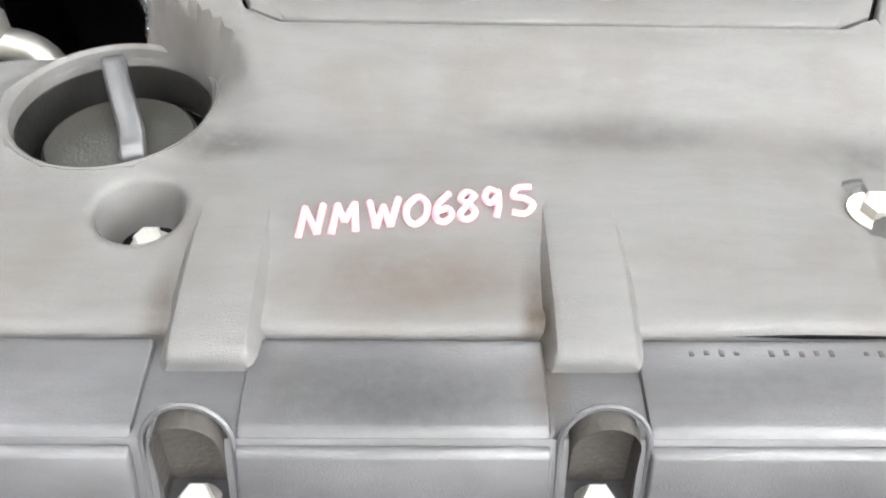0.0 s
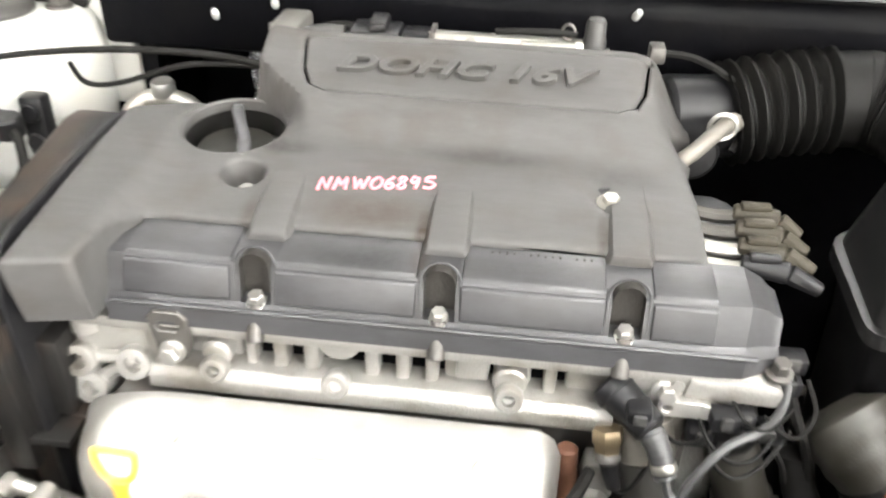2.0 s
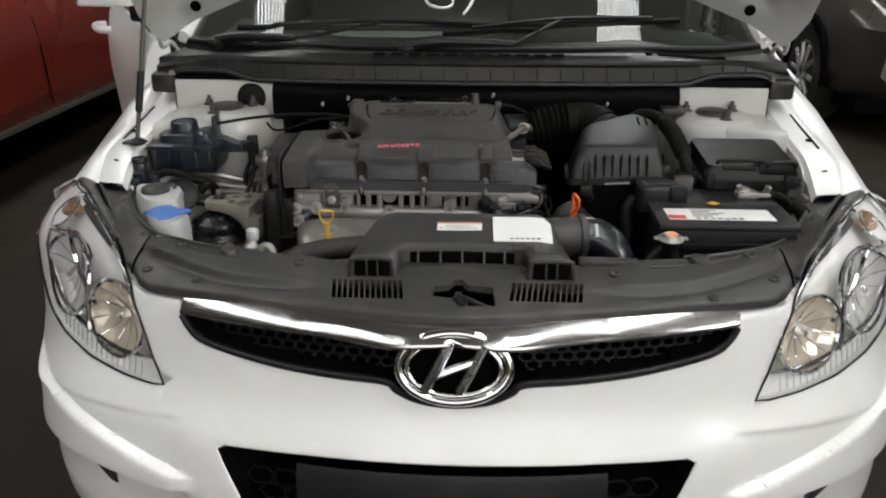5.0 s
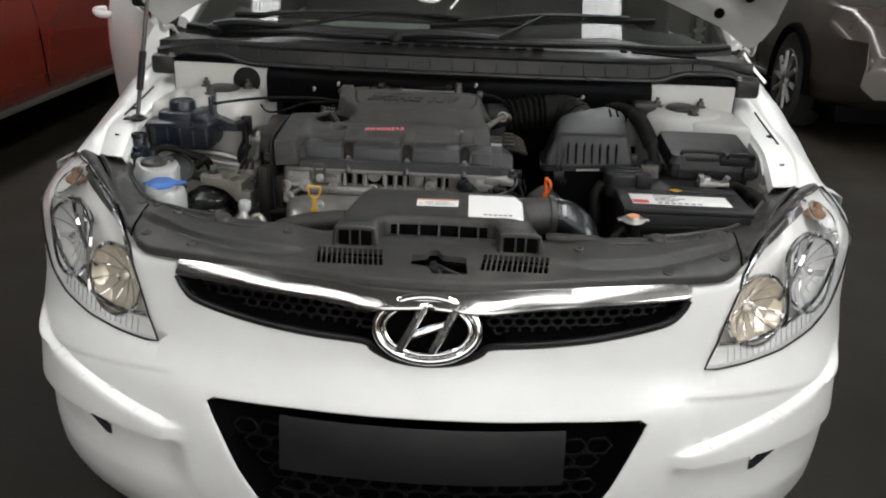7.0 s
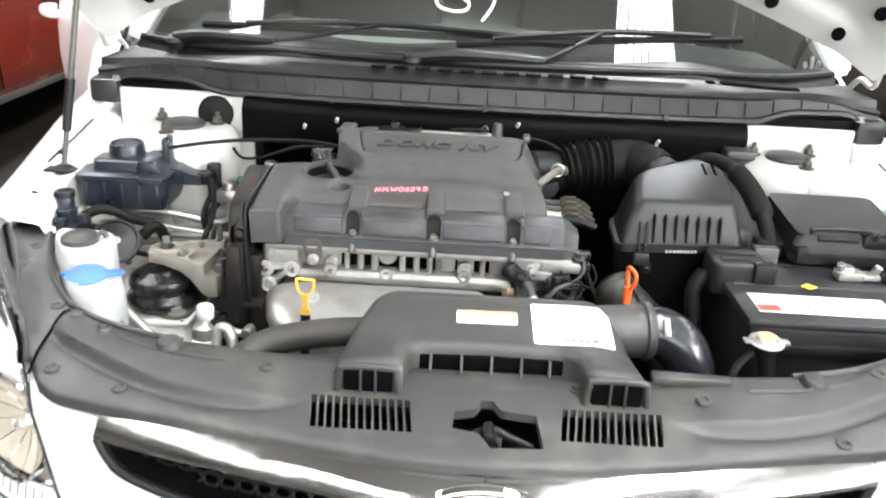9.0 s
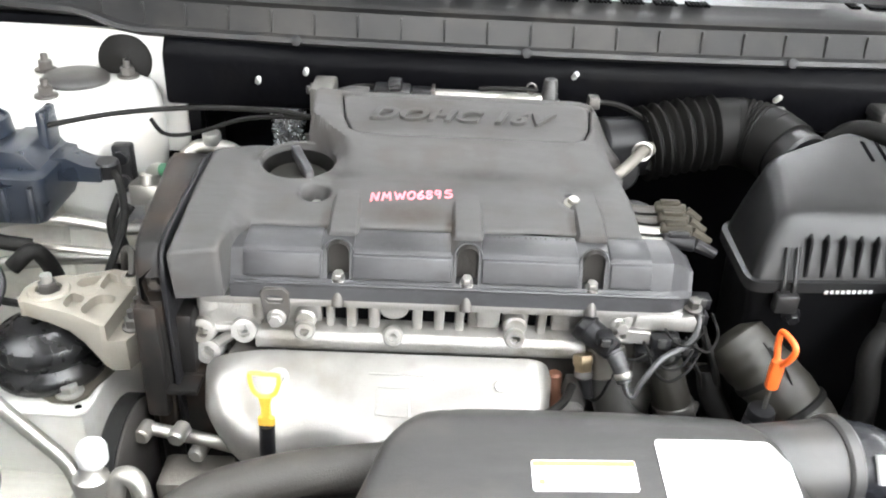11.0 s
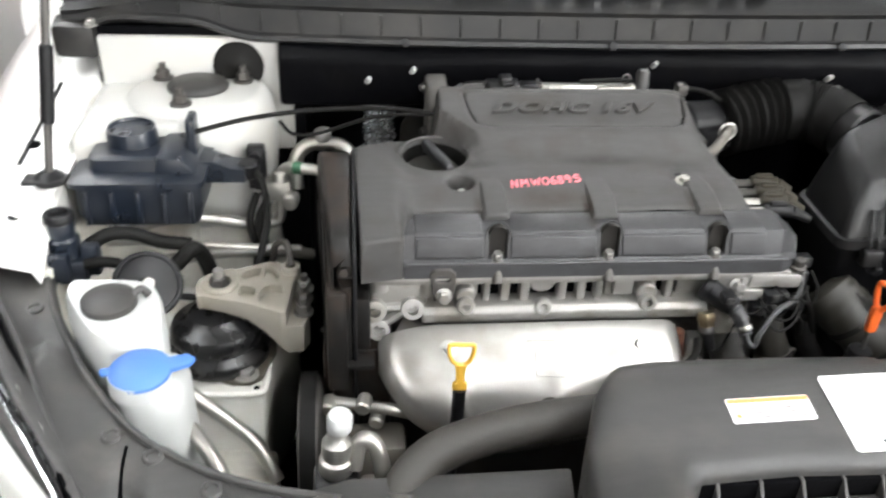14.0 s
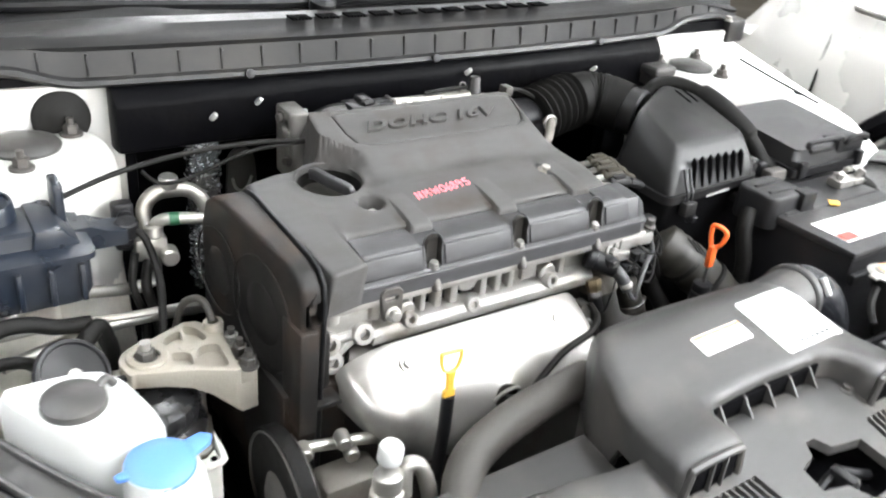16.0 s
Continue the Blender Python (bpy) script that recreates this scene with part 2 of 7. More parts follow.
M_FOIL = mat("crinkled_foil", (0.62, 0.64, 0.70), 0.25, 0.75, 0.6, 160, 1.0, 260, dirt=(0.06, 0.063, 0.075), dirt_amount=0.8, dirt_scale=190)
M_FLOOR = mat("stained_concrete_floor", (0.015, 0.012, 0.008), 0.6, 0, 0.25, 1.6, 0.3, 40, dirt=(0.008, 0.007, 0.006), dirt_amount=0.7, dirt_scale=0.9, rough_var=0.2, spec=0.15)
M_WALL = mat("painted_block_wall", (0.075, 0.07, 0.063), 0.7, 0, 0.12, 1.5, 0.3, 60, dirt=(0.05, 0.045, 0.04), dirt_amount=0.5, dirt_scale=0.7)
M_ROOF = mat("roof_sheeting", (0.18, 0.176, 0.168), 0.6, 0.1, 0.12, 1.2, 0.2, 60, dirt=(0.2, 0.18, 0.16), dirt_amount=0.5, dirt_scale=0.8)
M_RED = mat("dark_red_car_paint", (0.23, 0.017, 0.008), 0.25, 0.1, 0.08, 3, 0.0, 300, coat=0.8, dirt=(0.22, 0.05, 0.03), dirt_amount=0.4, dirt_scale=2)
M_GREY = mat("silver_grey_car_paint", (0.54, 0.53, 0.51), 0.3, 0.3, 0.08, 3, 0.0, 300, coat=0.7, dirt=(0.16, 0.14, 0.12), dirt_amount=0.35, dirt_scale=2)
M_BRONZE = mat("dark_bronze_car_paint", (0.06, 0.05, 0.042), 0.3, 0.4, 0.08, 3, 0.0, 300, coat=0.7)
M_GLASSDARK = mat("tinted_car_glass", (0.012, 0.013, 0.014), 0.05, 0, 0.05, 3, 0.0, 300, rough_var=0.02)
M_RIM = mat("alloy_wheel", (0.58, 0.57, 0.56), 0.3, 0.9, 0.08, 20, 0.05, 300, dirt=(0.2, 0.18, 0.16), dirt_amount=0.4, dirt_scale=12)
M_TYRE = mat("tyre_rubber", (0.020, 0.020, 0.020), 0.75, 0, 0.2, 40, 0.3, 300, dirt=(0.07, 0.065, 0.055), dirt_amount=0.4)
M_LENS = glass("lamp_lens", (0.97, 0.98, 0.99))
M_SCREEN = glass("windscreen_glass", (0.42, 0.47, 0.46), dust=0.035)
M_BARCHROME = mat("bright_bar_chrome", (0.60, 0.59, 0.58), 0.16, 1.0, 0.05, 20, 0.05, 300, rough_var=0.05)
M_SATIN = mat("satin_chrome", (0.72, 0.72, 0.73), 0.26, 1.0, 0.05, 30, 0.1, 300)
M_LAMPCHROME = mat("lamp_chrome", (0.97, 0.96, 0.94), 0.14, 0.50, 0.03, 40, 0.35, 60, rough_var=0.05)
# chrome with the bulb's copper reflection put into its colour
M_WARMCHROME = mat("bulb_reflection_lamp_chrome", (0.95, 0.84, 0.70), 0.14, 0.55, 0.08, 40, 0.3, 60, rough_var=0.05)
M_COWL = mat("dark_cowl_plastic", (0.014, 0.014, 0.0145), 0.36, 0, 0.18, 22, 0.14, 1100, dirt=(0.055, 0.05, 0.044), dirt_amount=0.35, dirt_scale=16, streak=0.3, spec=0.34)
# white underside darkened to cut the light it bounces and reflects
M_BONNET = mat("dimmed_bonnet_underside_paint", (0.30, 0.30, 0.285), 0.45, 0, 0.08, 12, 0.05, 200, dirt=(0.22, 0.205, 0.18), dirt_amount=0.5, dirt_scale=7)
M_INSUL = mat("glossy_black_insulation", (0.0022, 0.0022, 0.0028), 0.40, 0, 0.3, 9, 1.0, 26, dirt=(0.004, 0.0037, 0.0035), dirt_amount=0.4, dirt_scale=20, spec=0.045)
M_LAMPBACK = mat("silvered_lamp_housing", (0.90, 0.89, 0.86), 0.30, 0.0, 0.06, 40, 0.4, 70, rough_var=0.08)
M_AMBER = mat("amber_bulb", (0.30, 0.17, 0.10), 0.25, 0, 0.05, 30, 0.0, 300)
M_CABIN = mat("dark_cabin_trim", (0.035, 0.034, 0.032), 0.65, 0, 0.2, 12, 0.2, 500)
M_SKYLIGHT = glow("roof_light_daylight", (0.95, 0.98, 1.0), SKYLIGHT)


# ---- builders ----
BASE = {}


def thing(name, at, label, category, group="", kind=""):
    """An empty at the base of a thing, under which its parts hang."""
    ob = new(name)
    ob.empty_display_size = 0.05
    ob.location = at
    BASE[ob] = Vector(at)
    return tagged(ob, label, category, group, kind)


def part(name, bm, material, parent=None, label="", angle=38, smooth=True):
    """One mesh object, in world places, hung under a thing or a part."""
    base = BASE.get(parent, Vector((0, 0, 0))) if parent else Vector((0, 0, 0))
    if parent:
        bmesh.ops.translate(bm, verts=bm.verts, vec=-base)
    me = bpy.data.meshes.new(name)
    bm.to_mesh(me)
    bm.free()
    if smooth:
        me.shade_smooth()
        me.set_sharp_from_angle(angle=radians(angle))
    me.materials.append(material)
    ob = new(name, me)
    if parent:
        ob.parent = parent
        BASE[ob] = base
    if label:
        ob["label"] = label
    return ob


def solo(name, bm, material, label, category, group="", kind="", angle=38):
    """A thing that is one mesh."""
    return tagged(part(name, bm, material, angle=angle), label, category, group, kind)


def pydata(verts, faces):
    bm = bmesh.new()
    me = bpy.data.meshes.new("temp")
    me.from_pydata([tuple(v) for v in verts], [], faces)
    bm.from_mesh(me)
    bpy.data.meshes.remove(me)
    return bm


def join(*bms):
    out = bms[0]
    for b in bms[1:]:
        me = bpy.data.meshes.new("temp")
        b.to_mesh(me)
        b.free()
        out.from_mesh(me)
        bpy.data.meshes.remove(me)
    return out


def bevelled(bm, width, segments=2, angle=30):
    if width:
        edges = [e for e in bm.edges if len(e.link_faces) == 2 and e.calc_face_angle(0) > radians(angle)]
        bmesh.ops.bevel(bm, geom=edges, offset=width, segments=segments, profile=0.5, affect="EDGES", clamp_overlap=True)
    return bm


def box(x0, x1, y0, y1, z0, z1, bev=0.003, m=None, segments=2):
    bm = bmesh.new()
    bmesh.ops.create_cube(bm, size=1)
    for v in bm.verts:
        v.co = Vector(((x0 + x1) / 2 + v.co.x * (x1 - x0), (y0 + y1) / 2 + v.co.y * (y1 - y0), (z0 + z1) / 2 + v.co.z * (z1 - z0)))
    bevelled(bm, bev, segments)
    if m is not None:
        bmesh.ops.transform(bm, matrix=m, verts=bm.verts)
    return bm


def turned(profile, at, axis=(0, 0, 1), n=24, ring=False):
    """A body of revolution: profile of (radius, height) along the axis from the point at. ring: an open ring, closed on itself."""
    profile = list(profile) + [profile[0]] if ring else profile
    q = Vector(axis).normalized().to_track_quat("Z", "Y")
    verts, faces = [], []
    for r, h in profile:
        for i in range(n):
            a = 2 * math.pi * i / n
            verts.append(Vector(at) + q @ Vector((max(r, 1e-5) * math.cos(a), max(r, 1e-5) * math.sin(a), h)))
    for j in range(len(profile) - 1):
        for i in range(n):
            k = (i + 1) % n
            faces.append((j * n + i, j * n + k, (j + 1) * n + k, (j + 1) * n + i))
    if not ring:
        faces.append(tuple(reversed(range(n))))
        faces.append(tuple(range((len(profile) - 1) * n, len(profile) * n)))
    return pydata(verts, faces)


def cyl(p0, p1, r0, r1=None, n=20, bev=0.0):
    r1 = r0 if r1 is None else r1
    d = Vector(p1) - Vector(p0)
    h = d.length
    prof = [(r0 - bev, 0), (r0, bev), (r1, h - bev), (r1 - bev, h)] if bev else [(r0, 0), (r1, h)]
    return turned(prof, p0, d, n)


def smooth_line(pts, n=8, closed=False):
    """A Catmull-Rom curve through the points."""
    p = [Vector(a) for a in pts]
    out = []
    count = len(p) if closed else len(p) - 1
    for i in range(count):
        a, b, c, d = (p[(i - 1) % len(p)], p[i], p[(i + 1) % len(p)], p[(i + 2) % len(p)]) if closed else (p[max(i - 1, 0)], p[i], p[i + 1], p[min(i + 2, len(p) - 1)])
        for k in range(n):
            t = k / n
            out.append(0.5 * (2 * b + (c - a) * t + (2 * a - 5 * b + 4 * c - d) * t * t + (3 * b - a - 3 * c + d) * t ** 3))
    if not closed:
        out.append(p[-1])
    return out


def tube(pts, r, n=12, fine=8, closed=False, raw=False):
    """A pipe along a smooth line; r is a number, or a function of the share of the way."""
    line = [Vector(a) for a in pts] if raw else smooth_line(pts, fine, closed)
    count = len(line)
    verts, faces = [], []
    normal = None
    for i, c in enumerate(line):
        t = (line[(i + 1) % count] - line[i - 1]) if closed else (line[min(i + 1, count - 1)] - line[max(i - 1, 0)])
        t.normalize()
        if normal is None:
            normal = t.orthogonal().normalized()
        normal = (normal - t * normal.dot(t)).normalized()
        side = t.cross(normal)
        rad = r(i / (count - 1)) if callable(r) else r
        for k in range(n):
            a = 2 * math.pi * k / n
            verts.append(c + (normal * math.cos(a) + side * math.sin(a)) * rad)
    for i in range(count if closed else count - 1):
        j = (i + 1) % count
        for k in range(n):
            faces.append((i * n + k, i * n + (k + 1) % n, j * n + (k + 1) % n, j * n + k))
    if not closed:
        faces += [tuple(reversed(range(n))), tuple(range((count - 1) * n, count * n))]
    return pydata(verts, faces)


def loft(rings, caps=True, closed=True):
    n = len(rings[0])
    verts = [Vector(p) for r in rings for p in r]
    faces = []
    for j in range(len(rings) - 1):
        for i in range(n if closed else n - 1):
            k = (i + 1) % n
            faces.append((j * n + i, j * n + k, (j + 1) * n + k, (j + 1) * n + i))
    if caps and closed:
        faces += [tuple(reversed(range(n))), tuple(range((len(rings) - 1) * n, len(rings) * n))]
    bm = pydata(verts, faces)
    if closed:
        bmesh.ops.recalc_face_normals(bm, faces=bm.faces)
    return bm


def rring(x0, x1, y0, y1, z, r, n=5):
    """A rounded rectangle at height z (a number, or a function of x and y)."""
    out = []
    for cx, cy, a0 in ((x1 - r, y1 - r, 0), (x0 + r, y1 - r, 90), (x0 + r, y0 + r, 180), (x1 - r, y0 + r, 270)):
        for k in range(n):
            a = radians(a0 + 90 * k / (n - 1))
            x, y = cx + r * math.cos(a), cy + r * math.sin(a)
            out.append(Vector((x, y, z(x, y) if callable(z) else z)))
    return out


def prism(poly, axis, d0, d1, bev=0.0, segments=2):
    """A flat outline, pushed along an axis from d0 to d1. The outline's two numbers are the other two axes in the order x, y, z."""
    put = {"x": lambda a, b, d: (d, a, b), "y": lambda a, b, d: (a, d, b), "z": lambda a, b, d: (a, b, d)}[axis]
    n = len(poly)
    verts = [put(a, b, d) for d in (d0, d1) for a, b in poly]
    faces = [tuple(range(n)), tuple(range(n, 2 * n))] + [(i, (i + 1) % n, n + (i + 1) % n, n + i) for i in range(n)]
    bm = pydata(verts, faces)
    bmesh.ops.recalc_face_normals(bm, faces=bm.faces)
    return bevelled(bm, bev, segments)


def cut(bm, *cutters):
    """bm less the cutters."""
    def temp(b):
        me = bpy.data.meshes.new("temp")
        b.to_mesh(me)
        b.free()
        return new("temp", me)
    body = temp(bm)
    tools = [temp(c) for c in cutters]
    for t in tools:
        mod = body.modifiers.new("cut", "BOOLEAN")
        mod.operation, mod.solver, mod.object = "DIFFERENCE", "EXACT", t
    deps = bpy.context.evaluated_depsgraph_get()
    me = bpy.data.meshes.new_from_object(body.evaluated_get(deps))
    out = bmesh.new()
    out.from_mesh(me)
    for o in (body, *tools):
        old = o.data
        bpy.data.objects.remove(o)
        bpy.data.meshes.remove(old)
    bpy.data.meshes.remove(me)
    return out


def inside(poly, x, y):
    """Which of the points lie in the polygon."""
    p = np.asarray(poly)
    a, b = p, np.roll(p, -1, axis=0)
    hit = np.zeros(len(x), bool)
    for (x0, y0), (x1, y1) in zip(a, b):
        if y0 != y1:
            hit ^= ((y0 > y) != (y1 > y)) & (x < (x1 - x0) * (y - y0) / (y1 - y0) + x0)
    return hit


def away(polys, x, y):
    """Each point's distance from the nearest outline."""
    best = np.full(len(x), 9.0)
    for poly in polys:
        p = np.asarray(poly)
        for (x0, y0), (x1, y1) in zip(p, np.roll(p, -1, axis=0)):
            dx, dy = x1 - x0, y1 - y0
            t = np.clip(((x - x0) * dx + (y - y0) * dy) / max(dx * dx + dy * dy, 1e-12), 0, 1)
            best = np.minimum(best, np.hypot(x - x0 - t * dx, y - y0 - t * dy))
    return best


def dense(poly, step):
    out = []
    for i, a in enumerate(poly):
        b = poly[(i + 1) % len(poly)]
        k = max(1, int(math.hypot(b[0] - a[0], b[1] - a[1]) / step))
        out += [(a[0] + (b[0] - a[0]) * j / k, a[1] + (b[1] - a[1]) * j / k) for j in range(k)]
    return out


def curve2(pts, n=6):
    """A closed smooth outline in the plane."""
    return [(p.x, p.y) for p in smooth_line([(a, b, 0) for a, b in pts], n, True)]


def circle(cx, cy, r, n=28, ry=None):
    return [(cx + r * math.cos(2 * math.pi * i / n), cy + (ry or r) * math.sin(2 * math.pi * i / n)) for i in range(n)]


def sheet(outer, holes, place, step, rim=0.0, under=None, rims_in=True, more=()):
    """A surface over a flat outline with holes. place(u, v, d) gives the point in the world, d being the distance from the edge.
    rim: the width of the rounded edge. under: a function of the point that gives the one below or behind it, for a thick sheet."""
    outer = dense(outer, step)
    holes = [dense(h, min(step, 0.006)) for h in holes]
    loops = [outer, *holes]
    pts, edges = [], []
    for loop in loops:
        k = len(pts)
        pts += loop
        edges += [(k + i, k + (i + 1) % len(loop)) for i in range(len(loop))]
    xs, ys = [p[0] for p in outer], [p[1] for p in outer]
    gx, gy = np.meshgrid(np.arange(min(xs), max(xs), step), np.arange(min(ys), max(ys), step))
    gx = (gx + (np.arange(gx.shape[0]) % 2)[:, None] * step / 2).ravel()
    gy = gy.ravel()
    keep = inside(outer, gx, gy)
    for h in holes:
        keep &= ~inside(h, gx, gy)
    keep &= away(loops, gx, gy) > max(0.45 * step, rim * 1.15)
    extra = list(zip(gx[keep], gy[keep]))
    if rim:
        for loop in loops if rims_in else loops[:1]:
            p = np.array(loop)
            t = np.roll(p, -1, axis=0) - np.roll(p, 1, axis=0)
            nrm = np.stack([-t[:, 1], t[:, 0]], 1) / np.maximum(np.hypot(t[:, 0], t[:, 1]), 1e-9)[:, None]
            for share in (0.12, 0.4, 1.0):
                for sign in (1, -1):
                    q = p + nrm * rim * share * sign
                    ok = inside(outer, q[:, 0], q[:, 1])
                    for h in holes:
                        ok &= ~inside(h, q[:, 0], q[:, 1])
                    ok &= away(loops, q[:, 0], q[:, 1]) > rim * share * 0.93
                    extra += [tuple(a) for a in q[ok]]
    allp = [Vector(p) for p in pts + extra + list(more)]
    v, _, f, *_ = delaunay_2d_cdt(allp, edges, [], 0, 1e-7)
    vx, vy = np.array([p.x for p in v]), np.array([p.y for p in v])
    cx = np.array([sum(vx[i] for i in t) / len(t) for t in f])
    cy = np.array([sum(vy[i] for i in t) / len(t) for t in f])
    ok = inside(outer, cx, cy)
    for h in holes:
        ok &= ~inside(h, cx, cy)
    faces = [tuple(t) for t, o in zip(f, ok) if o]
    d = away(loops if rims_in else loops[:1], vx, vy)
    top = [Vector(place(a, b, c)) for a, b, c in zip(vx, vy, d)]
    if under is None:
        bm = pydata(top, faces)
    else:
        n = len(top)
        low = [Vector(under(p)) for p in top]
        count = {}
        for t in faces:
            for i in range(len(t)):
                e = (t[i], t[(i + 1) % len(t)])
                count[e] = 1
        side = [(b, a, a + n, b + n) for a, b in count if (b, a) not in count]
        bm = pydata(top + low, faces + [tuple(i + n for i in reversed(t)) for t in faces] + side)
    loose = [w for w in bm.verts if not w.link_faces]
    bmesh.ops.delete(bm, geom=loose, context="VERTS")
    return bm


def ease(a, b, x):
    t = min(1.0, max(0.0, (x - a) / (b - a)))
    return t * t * (3 - 2 * t)


def rounding(d, r):
    """The drop of a rounded edge of radius r at the distance d from it."""
    return 0.0 if d >= r else r - math.sqrt(max(0.0, r * r - (r - d) ** 2))


def table(x, xs, ys):
    return float(np.interp(x, xs, ys))


def bolt(name, at, axis, r, h, parent=None, material=None, washer=1.5, label="", category="bolt"):
    """A hexagon head on a flange."""
    q = Vector(axis).normalized()
    flange = turned([(r * washer, 0), (r * washer, h * 0.22), (r * 1.05, h * 0.3)], at, axis, 18)
    head = turned([(r, h * 0.25), (r, h * 0.9), (r * 0.85, h)], at, axis, 6)
    bm = join(flange, head)
    if parent:
        return part(name, bm, material or M_STEEL, parent, label, angle=25)
    return solo(name, bm, material or M_STEEL, label, category, angle=25)


def strokes(lines, place, r, material, parent, n=6):
    """Handwriting: each stroke is a smooth line of flat points, laid on a surface by place(u, v)."""
    for line in lines:
        flat = smooth_line([(a, b, 0) for a, b in line], 6)
        part("stroke", tube([place(p.x, p.y) for p in flat], r, n, raw=True), material, parent)


def lettering(text, size, m, depth, shear=0.0, spacing=1.0, weight=0.0):
    """Words in the built-in font as a mesh, at the pose m."""
    cu = bpy.data.curves.new("temp", "FONT")
    cu.body, cu.size, cu.extrude, cu.shear, cu.align_x, cu.align_y, cu.space_character = text, size, depth, shear, "CENTER", "CENTER", spacing
    cu.bevel_depth, cu.offset = depth * 0.25, size * weight
    ob = new("temp", cu)
    me = bpy.data.meshes.new_from_object(ob.evaluated_get(bpy.context.evaluated_depsgraph_get()))
    bm = bmesh.new()
    bm.from_mesh(me)
    bpy.data.objects.remove(ob)
    bpy.data.curves.remove(cu)
    bpy.data.meshes.remove(me)
    bmesh.ops.transform(bm, matrix=m, verts=bm.verts)
    return bm


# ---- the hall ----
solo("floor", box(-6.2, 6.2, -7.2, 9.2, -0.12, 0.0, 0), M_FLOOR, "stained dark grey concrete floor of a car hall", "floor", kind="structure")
for nm, dims in (("wall_west", (-6.2, -6.0, -7.2, 9.2, 0.004, 4.6)), ("wall_north", (-6.0, 6.0, 9.0, 9.2, 0.004, 4.6)),
                 ("wall_south_left", (-6.0, -2.4, -7.2, -7.0, 0.004, 4.6)), ("wall_south_right", (3.6, 6.0, -7.2, -7.0, 0.004, 4.6)),
                 ("wall_south_lintel", (-2.4, 3.6, -7.2, -7.0, 3.9, 4.6)), ("wall_east_front", (6.0, 6.2, -7.2, -5.2, 0.004, 4.6)),
                 ("wall_east_back", (6.0, 6.2, -1.4, 9.2, 0.004, 4.6)), ("wall_east_lintel", (6.0, 6.2, -5.2, -1.4, 3.8, 4.6))):
    solo(nm, box(*dims, 0), M_WALL, "plain painted block wall of a car hall", "wall", kind="structure")
# roof with rows of ribbed roof lights let into it
ROOF_Z = 4.6
LIGHTS = [SKY_L, SKY_R, SKY_FAR]
LY0, LY1 = SKY_Y
xs_ = [-6.2, *SKY_L, *SKY_R, *SKY_FAR, 6.2]
roof = [box(xs_[i], xs_[i + 1], -7.2, 9.2, ROOF_Z, ROOF_Z + 0.1, 0) for i in (0, 2, 4, 6)]
for a, b in LIGHTS:
    roof += [box(a, b, -7.2, LY0, ROOF_Z, ROOF_Z + 0.1, 0), box(a, b, LY1, 9.2, ROOF_Z, ROOF_Z + 0.1, 0)]
solo("ceiling", join(*roof), M_ROOF, "grey sheeted roof of a car hall", "ceiling", kind="structure")
for i, (a, b) in enumerate(LIGHTS):
    pane = thing("window_%d" % (i + 1), ((a + b) / 2, (LY0 + LY1) / 2, ROOF_Z), "ribbed translucent roof light, bright with daylight", "roof light", "roof lights", "structure")
    part("pane", box(a, b, LY0, LY1, ROOF_Z + 0.05, ROOF_Z + 0.06, 0), M_SKYLIGHT, pane)
    k = 9
    for j in range(k):
        x = a + (b - a) * (j + 0.5) / k
        part("rib", box(x - 0.003, x + 0.003, LY0, LY1, ROOF_Z + 0.01, ROOF_Z + 0.045, 0.004), M_ROOF, pane)


# ---- the white car: body shell ----
HALF = [(0, .012), (.2, .027), (.41, .075), (.57, .15), (.70, .25), (.79, .39), (.835, .56), (.86, .8), (.868, 1.0), (.87, 1.3)]
LEVELS = [.16, .22, .30, .40, .48, .553, .615, .68, .755, .78, .80, .84]
SWELL = [-.05, 0, .045, .062, .064, .055, .02, .010, 0, -.02, -.048, -.10]
plan = smooth_line([(-x, y, 0) for x, y in HALF[:0:-1]] + [(x, y, 0) for x, y in HALF], 24)
PX, PY = np.array([p.x for p in plan]), np.array([p.y for p in plan])
PL = np.r_[0, np.cumsum(np.hypot(np.diff(PX), np.diff(PY)))]
PL -= PL[-1] / 2
zz_ = np.linspace(.16, .84, 120)
ss_ = np.interp(zz_, LEVELS, SWELL)
for _ in range(6):
    ss_[1:-1] = (ss_[:-2] + ss_[1:-1] * 2 + ss_[2:]) / 4


CREASE, WING_STEP = .20, .10


def skin(s, z, out=0.0):
    """The point of the car's nose at the way s round it and the height z."""
    x, y = np.interp(s, PL, PX), np.interp(s, PL, PY)
    tx, ty = np.interp(s + .01, PL, PX) - np.interp(s - .01, PL, PX), np.interp(s + .01, PL, PY) - np.interp(s - .01, PL, PY)
    k = math.hypot(tx, ty)
    a = abs(s)
    o = float(np.interp(z, zz_, ss_))
    o = o * (1 - .7 * ease(.60, .95, a)) + out if o > 0 else o + out
    # the ledge over the fog lamp pockets, and the pocket below it
    w = ease(.385, .43, a) * (1 - ease(.72, .86, a))
    zt = z + CREASE * (.84 - min(a, .84))
    o += w * (0.016 * ease(.580, .572, zt) * ease(.446, .466, z) - 0.012 * ease(.466, .452, z) * ease(.36, .40, z))
    # the step below the headlamp
    zs = z + WING_STEP * (a - .42)
    o -= .0045 * ease(.40, .44, a) * (1 - ease(.80, .95, a)) * ease(.581, .569, zs) * ease(.40, .55, zs)
    return Vector((x + ty / k * o, y - tx / k * o, z))


